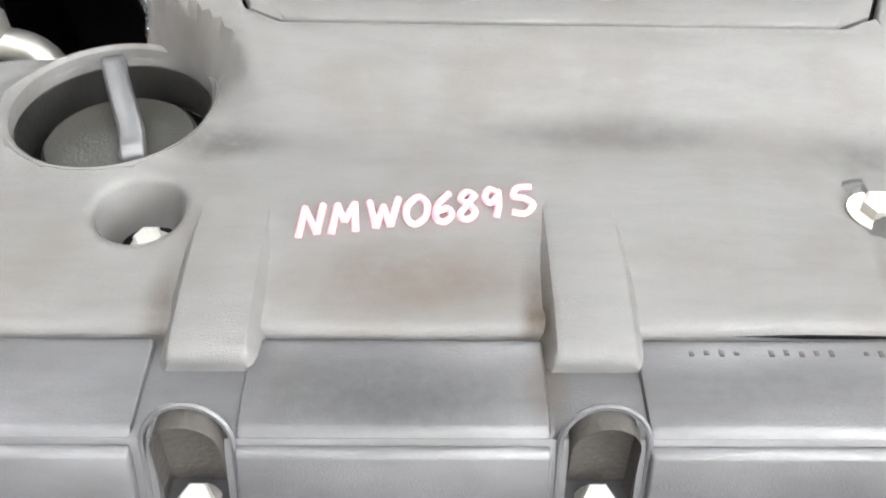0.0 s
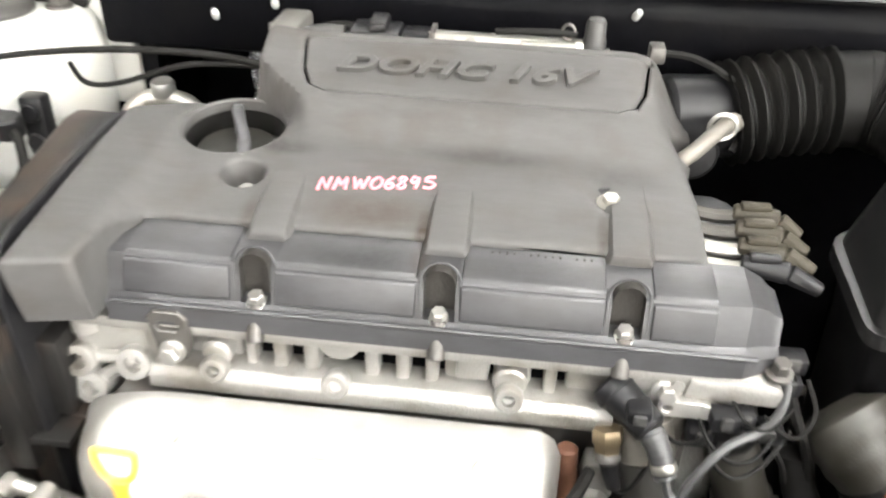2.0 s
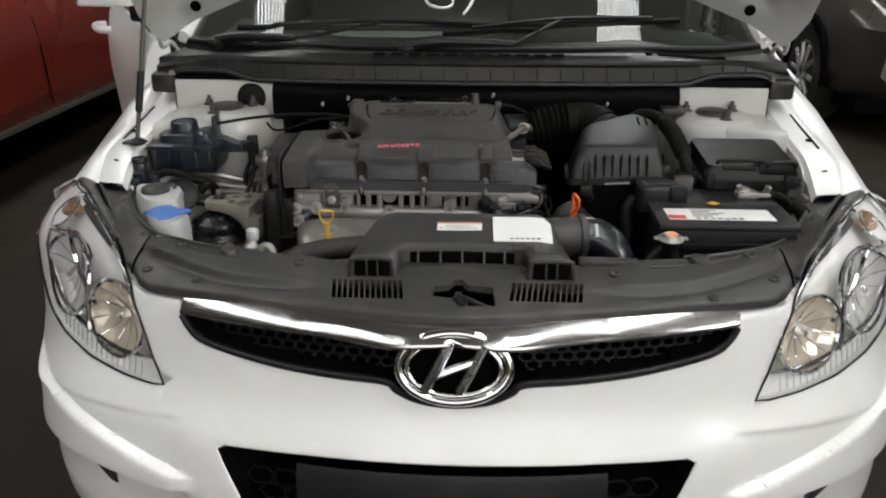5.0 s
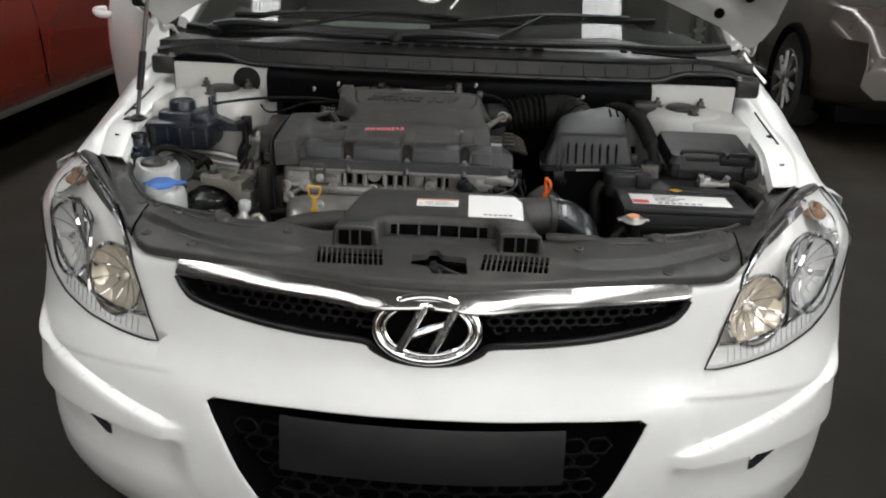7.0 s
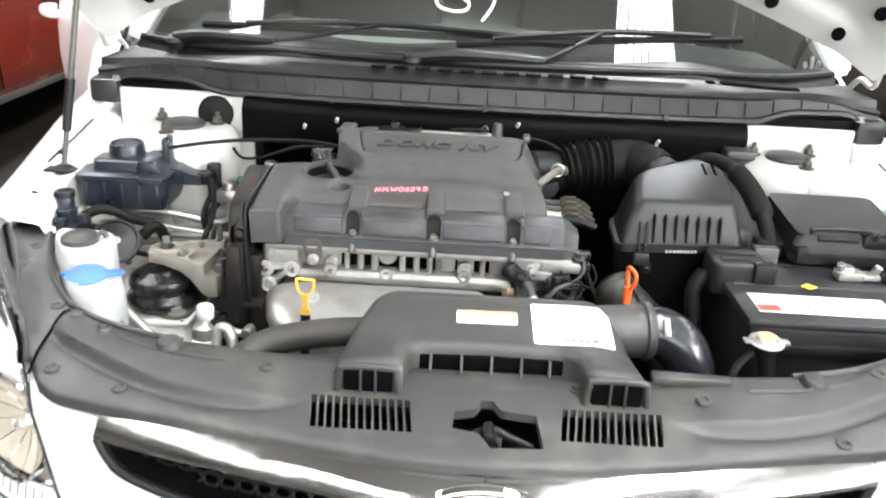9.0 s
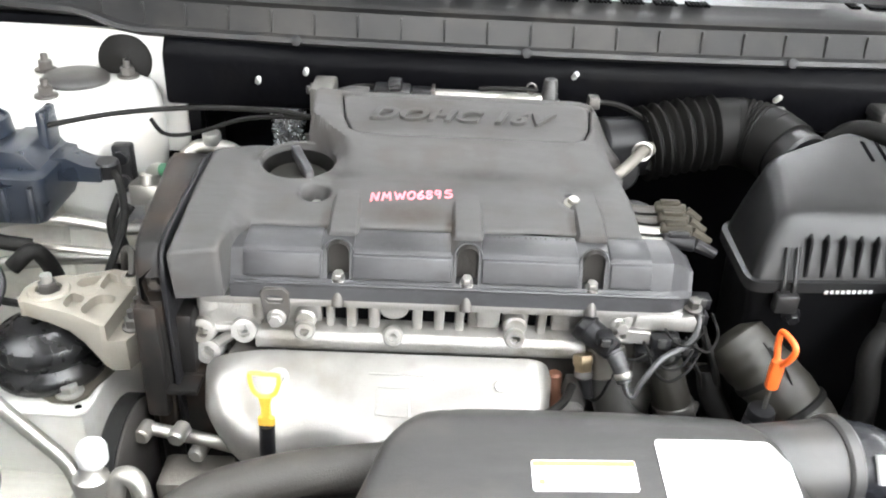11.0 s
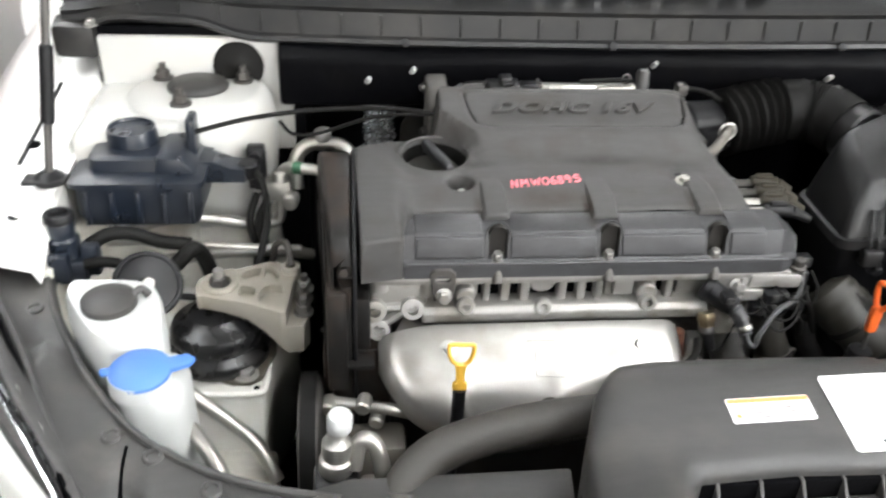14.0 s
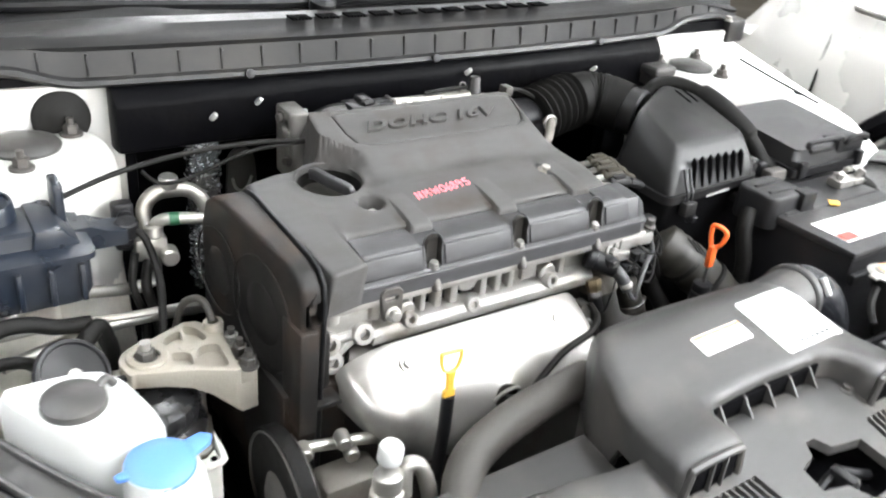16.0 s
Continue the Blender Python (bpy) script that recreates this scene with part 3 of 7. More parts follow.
car = thing("white_car", (0, 1.2, 0), "white hatchback parked with its bonnet propped open", "car")
LAMP = [(1.05, .806), (.98, .820), (.83, .831), (.717, .824), (.66, .814), (.605, .799), (.56, .784), (.525, .763), (.497, .705), (.475, .655), (.453, .616), (.475, .613), (.535, .614), (.615, .620), (.70, .637), (.77, .660), (.83, .692), (.885, .735), (.945, .775)]
GRILLE = [(-.425, .757), (-.418, .735), (-.405, .716), (-.375, .698), (-.275, .681), (-.18, .673), (-.10, .669), (-.082, .657), (-.048, .643), (0, .638), (.048, .643), (.082, .657), (.10, .669), (.18, .673), (.275, .681), (.375, .698), (.405, .716), (.418, .735), (.425, .757)]
LOWER = [(-.335, .552), (-.346, .545), (-.330, .51), (-.295, .43), (-.26, .365), (-.235, .325), (-.20, .31), (.20, .31), (.235, .325), (.26, .365), (.295, .43), (.330, .51), (.346, .545), (.335, .552), (.2, .556), (0, .557), (-.2, .556)]
FOG = [(.556, .412), (.556, .440), (.560, .455), (.60, .455), (.645, .452), (.635, .445), (.60, .428), (.57, .412)]
flip = lambda poly: [(-a, b) for a, b in poly]
fine = lambda poly: [(p.x, p.y) for p in smooth_line([(a, b, 0) for a, b in poly], 4, True)]
lamp_cut = [(1.30, .80), (1.07, .803)] + LAMP[:6:-1] + [(.50, .754)]
outer = [(-1.30, .17), (1.30, .17)] + lamp_cut + flip(lamp_cut[::-1])
grille_hole = [(a * .999, min(b, .7535)) for a, b in GRILLE]
inward = lambda p: p + Vector((-p.x * 0.012, 0.014, 0))
bumper = sheet(outer, [grille_hole, LOWER, FOG, flip(FOG)], lambda s, z, d: skin(s, z) - Vector((0, -1, 0)) * rounding(d, .004) * .8, .022, .004, inward, more=[(sg * a, b) for sg in (-1, 1) for a in np.arange(.37, .90, .012) for b in [v - CREASE * (.84 - min(a, .84)) for v in (.588, .580, .5775, .5755, .5735, .571, .562)] + [v - WING_STEP * (a - .42) for v in (.585, .581, .578, .575, .572, .569, .565)] + [.470, .465, .459, .453, .448, .443]])
part("bumper", bumper, M_WHITE, car, "glossy white front bumper and wing skin")


def lamp_side(sign):
    """A headlamp: clear lens, dark bezel, two bright bowls with their bulbs, and the amber indicator."""
    poly = LAMP if sign > 0 else flip(LAMP)
    lamp = part("headlamp", sheet(poly, [], lambda s, z, d: skin(s, z, -0.012 - 0.036 * ease(0, .05, d)), .014), M_LAMPBACK, car, "clear swept-back headlamp with chrome bowls")
    BASE[lamp] = BASE[car]
    lens = part("lens", sheet(poly, [], lambda s, z, d: skin(s, z, 0.003 - rounding(d, .005)), .016, .004), M_LENS, lamp, "clear plastic lens")
    lens.visible_shadow = False
    rim = [skin(s, z, 0.001) for s, z in dense(poly, .02)]
    part("seal", tube(rim, 0.0018, 8, raw=True, closed=True), M_BLACK, lamp)
    # two wide bowls, cut into bright facets, and the small one of the indicator
    for s, z, rs, rz, depth, warm in ((.735, .722, .088, .066, .031, 0), (.572, .690, .066, .062, .029, 1), (.862, .796, .048, .020, .018, 0)):
        rim_out = -.014 if rs > .05 else -.010
        bowl = sheet(circle(sign * s, z, rs, 36, rz), [], lambda a, b, d: skin(a, b, rim_out - depth * (1 - min(1, ((a - sign * s) / rs) ** 2 + ((b - z) / rz) ** 2)) ** .8), rs * .26)
        part("reflector", bowl, M_WARMCHROME if warm else M_LAMPCHROME, lamp, "reflector bowl with the bulb's copper reflection painted in" if warm else "chrome reflector bowl", angle=3)
        part("ring", tube([skin(a, b, rim_out + .001) for a, b in circle(sign * s, z, rs, 40, rz)], .0040 if rs > .05 else .002, 8, raw=True, closed=True), M_CHROME, lamp)
        at = skin(sign * s, z, rim_out - depth * .95)
        ax = (skin(sign * s, z, .1) - at).normalized()
        part("bulb", turned([(.014, 0), (.014, .004), (.010, .006), (.010, .014), (.007, .021), (.0, .024)], at, ax, 14), M_AMBER if rs < .05 else M_MIRROR, lamp)
        if rs > .05:
            for k in range(6):
                a0 = math.pi * (k + .5) / 6
                q0, q1 = ((sign * s + rs * .96 * g * math.cos(a0), z + rz * .96 * g * math.sin(a0)) for g in (1, -1))
                line = [skin(q0[0] + (q1[0] - q0[0]) * t, q0[1] + (q1[1] - q0[1]) * t, rim_out - depth * (1 - (2 * t - 1) ** 2) ** .8 + .002) for t in np.linspace(0, 1, 13)]
                part("facet_edge", tube(line, .0009, 5, raw=True), M_CHROME, lamp)
    part("divider", tube([skin(sign * a, b, -.013) for a, b in ((.865, .770), (.80, .778), (.72, .786), (.655, .770), (.640, .735), (.645, .690), (.64, .650))], .0052, 8, 6), M_CHROME, lamp, "curved bright divider")
    part("inner_shade", tube([skin(sign * a, b, -.020) for a, b in ((.60, .785), (.66, .797), (.74, .808), (.80, .812))], .0085, 8, 6), M_DSTEEL, lamp, "grey inner shade")
    for a, b in ((.835, .803), (.89, .803)):
        part("indicator_bulb", turned([(.007, -.012), (.010, -.004), (.008, .006), (0, .008)], skin(sign * a, b, -.016), (sign * .5, -.7, .3), 14), M_AMBER, lamp, "amber indicator bulb")
    # ribbed lower trim of the lens
    for k in range(16):
        s = .50 + .20 * k / 15
        z0 = table(s, [.475, .535, .615, .70], [.613, .615, .622, .643]) + .006
        part("rib", tube([skin(sign * s, z0, -.002), skin(sign * s, z0 + .022, -.003)], .0012, 5, 2), M_LENS, lamp).visible_shadow = False
    part("bezel", tube([skin(sign * s, z, -.016) for s, z in ((.47, .63), (.51, .70), (.545, .757), (.60, .785), (.70, .810), (.85, .818))], .006, 8, 5), M_SATIN, lamp, "bright inner bezel")
    for row in (((.49, .645), (.56, .640), (.64, .652), (.71, .672)), ((.62, .700), (.66, .735), (.70, .765), (.78, .785)), ((.66, .655), (.73, .675), (.79, .705), (.84, .745), (.88, .772))):
        part("bright_strip", tube([skin(sign * s, z, -.014) for s, z in row], .0045, 8, 5), M_CHROME, lamp)


lamp_side(1)
lamp_side(-1)

# upper grille: chrome bar, honeycomb insert, surround and badge
grille = part("grille", sheet([(a * .985, b * .985 + .0105) for a, b in GRILLE], [], lambda s, z, d: skin(s, z, -.055 * ease(0, .012, d) - .002), .02), M_DARK, car, "dark recessed upper grille with chrome bar")
BASE[grille] = BASE[car]
edge = [skin(a, b, -.001) for a, b in dense(GRILLE[1:-1], .02)]
part("surround", tube([skin(a, b, .0) for a, b in GRILLE[1:-1]], .006, 8, 4), M_BLACK, grille)


def comb(bounds, step, depth, out, r):
    """A honeycomb net on the nose, kept within an outline."""
    bms = []
    hx, hz = step, step * 0.62
    row = 0
    z = min(b for _, b in bounds) + hz * .4
    xs = [a for a, _ in bounds]
    while z < max(b for _, b in bounds):
        s = min(xs) + (row % 2) * hx / 2
        while s < max(xs):
            ring = [(s + hx * .56 * math.cos(radians(60 * k)), z + hz * .62 * math.sin(radians(60 * k))) for k in range(6)]
            q = np.array(ring)
            if inside(bounds, q[:, 0], q[:, 1]).all():
                bms.append(tube([skin(a, b, out) for a, b in ring], r, 5, raw=True, closed=True))
            s += hx
        z += hz
        row += 1
    return join(*bms)


for sign in (1, -1):
    half = [(sign * a, b) for a, b in ((.085, .668), (.18, .674), (.275, .682), (.37, .699), (.405, .716), (.418, .745), (.30, .745), (.2, .740), (.085, .735))]
    part("honeycomb", comb(half, .0205, 0, -.026, .0021), M_BLACK, grille, "black honeycomb insert")
    # chrome bar of half the grille, thinning towards its end
    rings = []
    for k in range(22):
        a = sign * (.415 - .415 * k / 21)
        t = abs(a)
        zt = table(t, [.0, .09, .15, .23, .435], [.751, .753, .757, .761, .767])
        zb = table(t, [.0, .05, .09, .15, .21, .28, .435], [.735, .730, .727, .731, .734, .737, .741])
        prof = [(zt + .004, -.020), (zt + .0045, -.014), (zt + .002, -.006), (zt - .006, .006), (zb + .008, .0105), (zb + .002, .0125), (zb - .001, .009), (zb, -.004), ((zt + zb) / 2, -.018)]
        rings.append([skin(a, zz, oo + .012 * (1 - ease(.05, .2, t))) for zz, oo in prof])
    part("chrome_bar", bevelled(loft(rings), .0012, 1), M_BARCHROME, grille, "polished chrome grille bar")
badge = part("badge", turned([(.0, .0), (.058, .0), (.062, .004), (.058, .007), (.0, .007)], (0, .006, .703), (0, -1, .22), 40), M_DARK, grille, "oval chrome badge")
BASE[badge] = BASE[car]
for v in badge.data.vertices:
    v.co.x *= 1.22
    v.co.z = .701 + (v.co.z - .703) * .78
BQ = Vector((0, -1, .22)).to_track_quat("-Y", "Z")
bpt = lambda a, b, o=0.0: Vector((0, -.005, .7005)) + BQ @ Vector((a, -o, b))
oval = lambda rx, rz, o: [bpt(rx * math.cos(2 * math.pi * k / 44), rz * math.sin(2 * math.pi * k / 44), o) for k in range(44)]
part("outer_ring", tube(oval(.0785, .0505, .004), .0075, 10, raw=True, closed=True), M_CHROME, badge)
part("inner_ring", tube(oval(.0660, .0400, .0085), .0042, 10, raw=True, closed=True), M_CHROME, badge)
for a in (-1, 1):
    part("bar_edge", tube([bpt(a * .025 - .0115, -.033, .015), bpt(a * .025 + .0060, 0, .017), bpt(a * .025 + .0225, .033, .015)], .0022, 6, 4), M_CHROME, badge)
    part("slanted_bar", tube([bpt(a * .025 - .017, -.034, .010), bpt(a * .025, 0, .012), bpt(a * .025 + .017, .034, .010)], .0075, 8, 4), M_SATIN, badge)
part("cross_bar", tube([bpt(-.030, -.012, .011), bpt(0, 0, .013), bpt(.030, .012, .011)], .0062, 8, 4), M_SATIN, badge)

# lower grille with blank number plate carrier
low = part("lower_grille", sheet([(a * .985, b * .99 + .004) for a, b in LOWER], [], lambda s, z, d: skin(s, z, -.05 * ease(0, .012, d) - .004), .025), M_DARK, car, "black lower bumper grille")
BASE[low] = BASE[car]
part("frame", tube([skin(a, b, -.008) for a, b in LOWER], .006, 8, 3, closed=True), M_DARK, low)
part("honeycomb", comb([(-.325, .53), (-.28, .43), (-.235, .345), (.235, .345), (.28, .43), (.325, .53), (.2, .54), (-.2, .54)], .040, 0, -.018, .0024), M_BOXLOW, low, "black honeycomb insert")
plate = [skin(-.22 + .435 * k / 12, .546, .0) for k in range(13)]
rows = [[skin(-.22 + .435 * k / 12, z, .004 + o) for k in range(13)] for z, o in ((.450, 0), (.452, .003), (.538, .003), (.546, .0))]
pl = loft(rows, caps=False, closed=False)
bmesh.ops.solidify(pl, geom=pl.faces[:], thickness=.006)
part("plate_carrier", pl, M_BLACK, low, "blank black number plate carrier")
for sign in (1, -1):
    fog = part("fog_lamp", sheet([(sign * a, b) for a, b in FOG], [], lambda s, z, d: skin(s, z, -.035 * ease(0, .02, d)), .012), M_BLACK, car, "small slit fog lamp in a dark pocket")
    BASE[fog] = BASE[car]
    part("lens", tube([skin(sign * a, b, -.014) for a, b in ((.567, .425), (.585, .434), (.615, .446))], .006, 10, 5), M_LAMPBACK, fog, "clear fog lamp lens")

# wings: crown, shoulder and flange from the headlamp back to the windscreen
inner_z = lambda y: table(y, [.48, .505, .53, .556, .576, .70, .80, .95, 1.15, 1.3], [.797, .810, .832, .853, .862, .880, .897, .922, .945, .955])
shoulder_z = lambda y: table(y, [.50, .557, .75, .90, 1.10, 1.3], [.783, .802, .858, .900, .935, .95])


def wing(sign):
    rings = []
    for y in np.linspace(.505, 1.28, 26):
        zi, zs = inner_z(y), shoulder_z(y)
        lead = ease(.50, .58, y)
        xo = table(y, [.50, .6, .8, 1.0, 1.3], [.826, .842, .860, .868, .870])
        sec = [(.655, zi - .016), (.662, zi - .001), (.668, zi), (.715, zi - .004), (.722, zi - .010), (.728, zi - .004), (.752, (zi * .45 + zs * .55) + .012), (.780, zs), (.796, zs - .012), (.816, zs - .04), (xo - .010, zs - .085), (xo, zs - .16), (xo + .002, .55), (xo - .01, .40), (xo - .02, .34)]
        if y < .58:
            sec = [(x, z if x < .75 else max(z, .80 - (x - .78) * .4) if z > .74 else z) for x, z in sec]
        rings.append([Vector((sign * x, y + (0.03 * ease(.66, .74, x) - 0.02) * (1 - lead), z)) for x, z in sec])
    bm = loft(rings, caps=False, closed=False)
    bmesh.ops.recalc_face_normals(bm, faces=bm.faces)
    w = part("wing", bm, M_WHITE, car, "white front wing with its flange in the bonnet gap", angle=50)
    BASE[w] = BASE[car]
    # slot and holes are a dark tube and discs painting shaded openings
    part("slot", tube([(sign * .705, y, inner_z(y) - .002) for y in (.62, .72, .80)], .0022, 6, 3), M_BLACK, w)
    for y in (.545, .66):
        x = .69 if y < .6 else .70
        part("hole", turned([(.0, 0), (.008, 0), (.008, .0015), (0, .0015)], (sign * x, y, inner_z(y) - .0025), (0, -.12, 1), 14), M_DARK, w)


wing(-1)
wing(1)

# inner wings, bay floor, firewall and strut towers
for sign in (-1, 1):
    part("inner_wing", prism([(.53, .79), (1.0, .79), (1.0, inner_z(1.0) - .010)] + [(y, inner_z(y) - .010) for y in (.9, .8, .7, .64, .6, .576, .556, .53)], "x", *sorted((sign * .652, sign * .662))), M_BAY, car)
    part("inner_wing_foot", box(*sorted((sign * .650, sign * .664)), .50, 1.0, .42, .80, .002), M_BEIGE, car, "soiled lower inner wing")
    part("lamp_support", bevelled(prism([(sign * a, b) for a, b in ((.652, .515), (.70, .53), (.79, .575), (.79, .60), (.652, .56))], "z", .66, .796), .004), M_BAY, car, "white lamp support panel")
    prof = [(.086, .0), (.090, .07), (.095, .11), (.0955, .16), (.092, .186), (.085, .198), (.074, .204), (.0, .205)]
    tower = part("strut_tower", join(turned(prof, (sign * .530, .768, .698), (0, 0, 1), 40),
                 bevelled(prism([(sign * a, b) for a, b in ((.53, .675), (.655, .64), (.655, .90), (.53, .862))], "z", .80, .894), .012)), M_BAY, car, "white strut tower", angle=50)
    part("tower_foot", join(turned([(.098, 0), (.092, .10), (.088, .17)], (sign * .530, .768, .598), (0, 0, 1), 36), bevelled(prism([(sign * a, b) for a, b in ((.53, .660), (.655, .60), (.655, .90), (.53, .87))], "z", .55, .80), .012)), M_BEIGE, tower, "soiled lower part of the tower", angle=50)
    BASE[tower] = BASE[car]
    part("top_cap", turned([(.0, .0), (.037, .0), (.038, .004), (.035, .008), (.024, .011), (.0, .013)], (sign * .529, .766, .902), (0, 0, 1), 30), M_TRIM, tower, "dark grey rubber cap")
    for ang in (24, -102, 146):
        a = radians(ang if sign < 0 else 180 - ang)
        p = Vector((sign * .529 + .058 * math.cos(a), .766 + .058 * math.sin(a), .902))
        bolt("stud", p, (0, 0, 1), .0085, .013, tower, M_DSTEEL)
        part("thread", cyl(p, p + Vector((0, 0, .021)), .0042, n=10), M_DSTEEL, tower)
# black sheet added for the shade at the bottom of the bay
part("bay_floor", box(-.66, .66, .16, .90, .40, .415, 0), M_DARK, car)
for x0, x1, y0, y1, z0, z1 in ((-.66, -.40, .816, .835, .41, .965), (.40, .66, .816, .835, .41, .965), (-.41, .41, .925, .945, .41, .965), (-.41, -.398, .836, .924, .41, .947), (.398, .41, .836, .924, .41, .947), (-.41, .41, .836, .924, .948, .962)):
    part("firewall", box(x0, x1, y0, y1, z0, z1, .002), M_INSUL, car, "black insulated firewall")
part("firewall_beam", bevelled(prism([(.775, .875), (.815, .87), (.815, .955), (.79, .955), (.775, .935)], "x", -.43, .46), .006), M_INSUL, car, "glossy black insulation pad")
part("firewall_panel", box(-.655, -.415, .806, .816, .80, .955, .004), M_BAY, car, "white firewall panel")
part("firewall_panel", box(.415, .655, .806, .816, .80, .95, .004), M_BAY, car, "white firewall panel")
part("grommet", turned([(.0, -.004), (.031, -.004), (.032, .004), (.028, .006), (.018, .005), (.012, .008), (.0, .009)], (-.482, .806, .918), (0, -1, .15), 30), M_RUBBER, car, "round black rubber grommet")
for p in ((-.318, .774, .908), (-.261, .772, .922), (-.20, .773, .90), (.055, .772, .932), (.30, .772, .915), (-.39, .806, .88)):
    part("clip", turned([(.0, .0), (.0032, .0), (.0036, .002), (.0034, .010), (.0022, .012), (.0, .0125)], p, (.2, -.6, .6), 10), M_TANK, car, "small white fixing clip")
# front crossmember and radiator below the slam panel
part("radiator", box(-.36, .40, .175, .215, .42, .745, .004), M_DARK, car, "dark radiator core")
part("radiator_cover", bevelled(prism([(-.43, .160), (-.165, .158), (-.155, .240), (-.345, .238), (-.41, .215)], "z", .748, .758), .003), M_TRIM, car, "dusty grey radiator top cover")
part("radiator_top_tank", box(-.37, .41, .165, .225, .70, .742, .008), M_BLACK, car)
for sign in (-1, 1):
    wh = part("wheel", turned([(.20, 0), (.30, .004), (.31, .03), (.31, .15), (.30, .18), (.20, .185)], (sign * .855, .985, .31), (-sign, 0, 0), 36), M_TYRE, car, "black tyre on a steel rim")
    BASE[wh] = BASE[car]
    part("rim", turned([(0, .02), (.06, .015), (.19, .03), (.205, .004), (.21, .02)], (sign * .855, .985, .31), (-sign, 0, 0), 30), M_RIM, wh)
    wh = part("wheel", turned([(.20, 0), (.30, .004), (.31, .03), (.31, .15), (.30, .18), (.20, .185)], (sign * .855, 3.6, .31), (-sign, 0, 0), 36), M_TYRE, car, "black tyre on a steel rim")


# ---- slam panel cover, cowl, windscreen, bonnet, door ----
def slam_z(x, y):
    return (.773 + .17 * (y - .044) if y < .147 else .7905 + .005 * (y - .147)) - 0.006 * ease(.35, .5, abs(x)) * (y < .1)


half_in = [(.66, .565), (.648, .50), (.624, .44), (.578, .355), (.535, .293), (.498, .250), (.455, .216), (.40, .192), (.345, .178), (.26, .168), (.175, .166)]
LEDGE = [skin(s, z, -.004) for s, z in LAMP[6::-1]]
half_out = [(.0, .018), (.10, .022), (.24, .043), (.33, .060), (.40, .073), (.455, .088), (.485, .102)] + [(p.x, p.y) for p in LEDGE] + [(.775, .588), (.735, .582), (.695, .575)]
slam_out = half_out + half_in + flip(half_in[::-1]) + flip(half_out[:0:-1])
slots = []
for sign in (-1, 1):
    for k in range(13):
        x = sign * (.0795 + .1 * k / 12)
        sk = .006 * sign
        slots.append([(x - .0030, .058), (x + .0030, .058), (x + sk + .0030, .106), (x + sk - .0030, .106)])
latch_hole = [(-.036, .068), (-.034, .092), (-.012, .098), (-.004, .112), (.008, .112), (.016, .098), (.054, .092), (.058, .045), (.004, .042), (-.008, .062)]


slam_mid = lambda a: table(a, [0, .18, .21, .25, .29, .33, .37, .41, .45, .49, .53, .62, .70], [.11, .104, .091, .088, .091, .098, .110, .128, .150, .177, .225, .38, .52])
slam_lean = lambda a: (slam_mid(a + .01) - slam_mid(a - .01)) / .02 * .6


def slam_place(x, y, d):
    a = abs(x)
    z = slam_z(x, y)
    # raised bead that runs along the panel, and its rounded edges
    mid = slam_mid(a)
    if a > .19:
        z += 0.010 * ease(mid - .0030, mid + .0030, y) * ease(.185, .26, a) * (1 - ease(.485, .520, a)) - .005 * math.exp(-((y - mid + .008) / .005) ** 2) * ease(.19, .27, a) * (1 - ease(.48, .515, a))
    # it falls to the headlamp's upper edge
    if a > .50 and y < mid:
        zl = table(a, [p.x for p in LEDGE], [p.z for p in LEDGE])
        w = 1 - ease(0, .05, d)
        z = z * (1 - w) + max(zl + .004, .774) * w
    return (x, y, z - rounding(d, .005))


M_SLAM = mat("dusty_panel_plastic", (0.038, 0.0372, 0.0362), 0.44, 0, 0.18, 22, 0.22, 1100, dirt=(0.105, 0.096, 0.084), dirt_amount=0.45, dirt_scale=16, streak=0.3, spec=0.5)
slam = thing("slam_panel_cover", (0, .1, .75), "black plastic panel cover over the radiator support of the white car", "panel cover")
part("panel", sheet(slam_out, slots + [latch_hole], slam_place, .016, .0035, lambda p: p - Vector((0, 0, .010)), rims_in=False, more=[(sg * (a - o * slam_lean(a)), slam_mid(a) + o) for sg in (-1, 1) for a in np.arange(.20, .53, .006) for o in (-.017, -.012, -.008, -.005, -.0025, 0, .0025, .005, .008)]), M_SLAM, slam, angle=62)
# near-black sheet stands in for the shade behind the slots
part("backing", bevelled(prism([(-.20, .05), (.20, .05), (.20, .115), (-.20, .115)], "z", .735, .748), .002), M_DARK, slam)
for x, y in ((-.65, .445), (-.615, .37), (-.535, .262), (-.495, .229), (-.445, .190), (-.478, .122), (-.394, .098), (.374, .078), (.455, .192), (.50, .226), (.475, .130), (.575, .315), (.635, .40), (-.70, .53), (.69, .53), (-.243, .134), (.236, .122)):
    part("push_clip", turned([(.0, .0), (.0085, .0), (.009, .0018), (.0075, .0034), (.0055, .0034), (.0045, .0012), (.0, .0012)], (x, y, slam_place(x, y, 1)[2] - .0004), (0, -.1, 1), 14), M_TRIM, slam)
for x in (-.360, .370):
    part("rubber_stop", turned([(.012, .0), (.0135, .003), (.0135, .012), (.015, .014), (.015, .022), (.012, .026), (.0, .027)], (x, .164, .783), (0, -.1, 1), 22), M_TRIM, slam, "round black rubber bonnet stop")
for sign in (-1, 1):
    part("joint", tube([(sign * a, b, slam_place(a, b, 1)[2] - .0002) for a, b in ((.499, .112), (.507, .150), (.513, .190), (.519, .225), (.521, .250))], .0018, 5, 4), M_DARK, slam)
    part("inner_lip", tube([(sign * (a + .0045), b - .003, slam_place(a + .0045, b - .003, .01)[2] + .0012) for a, b in half_in[1:-2]], .0034, 8, 5), M_SLAM, slam)
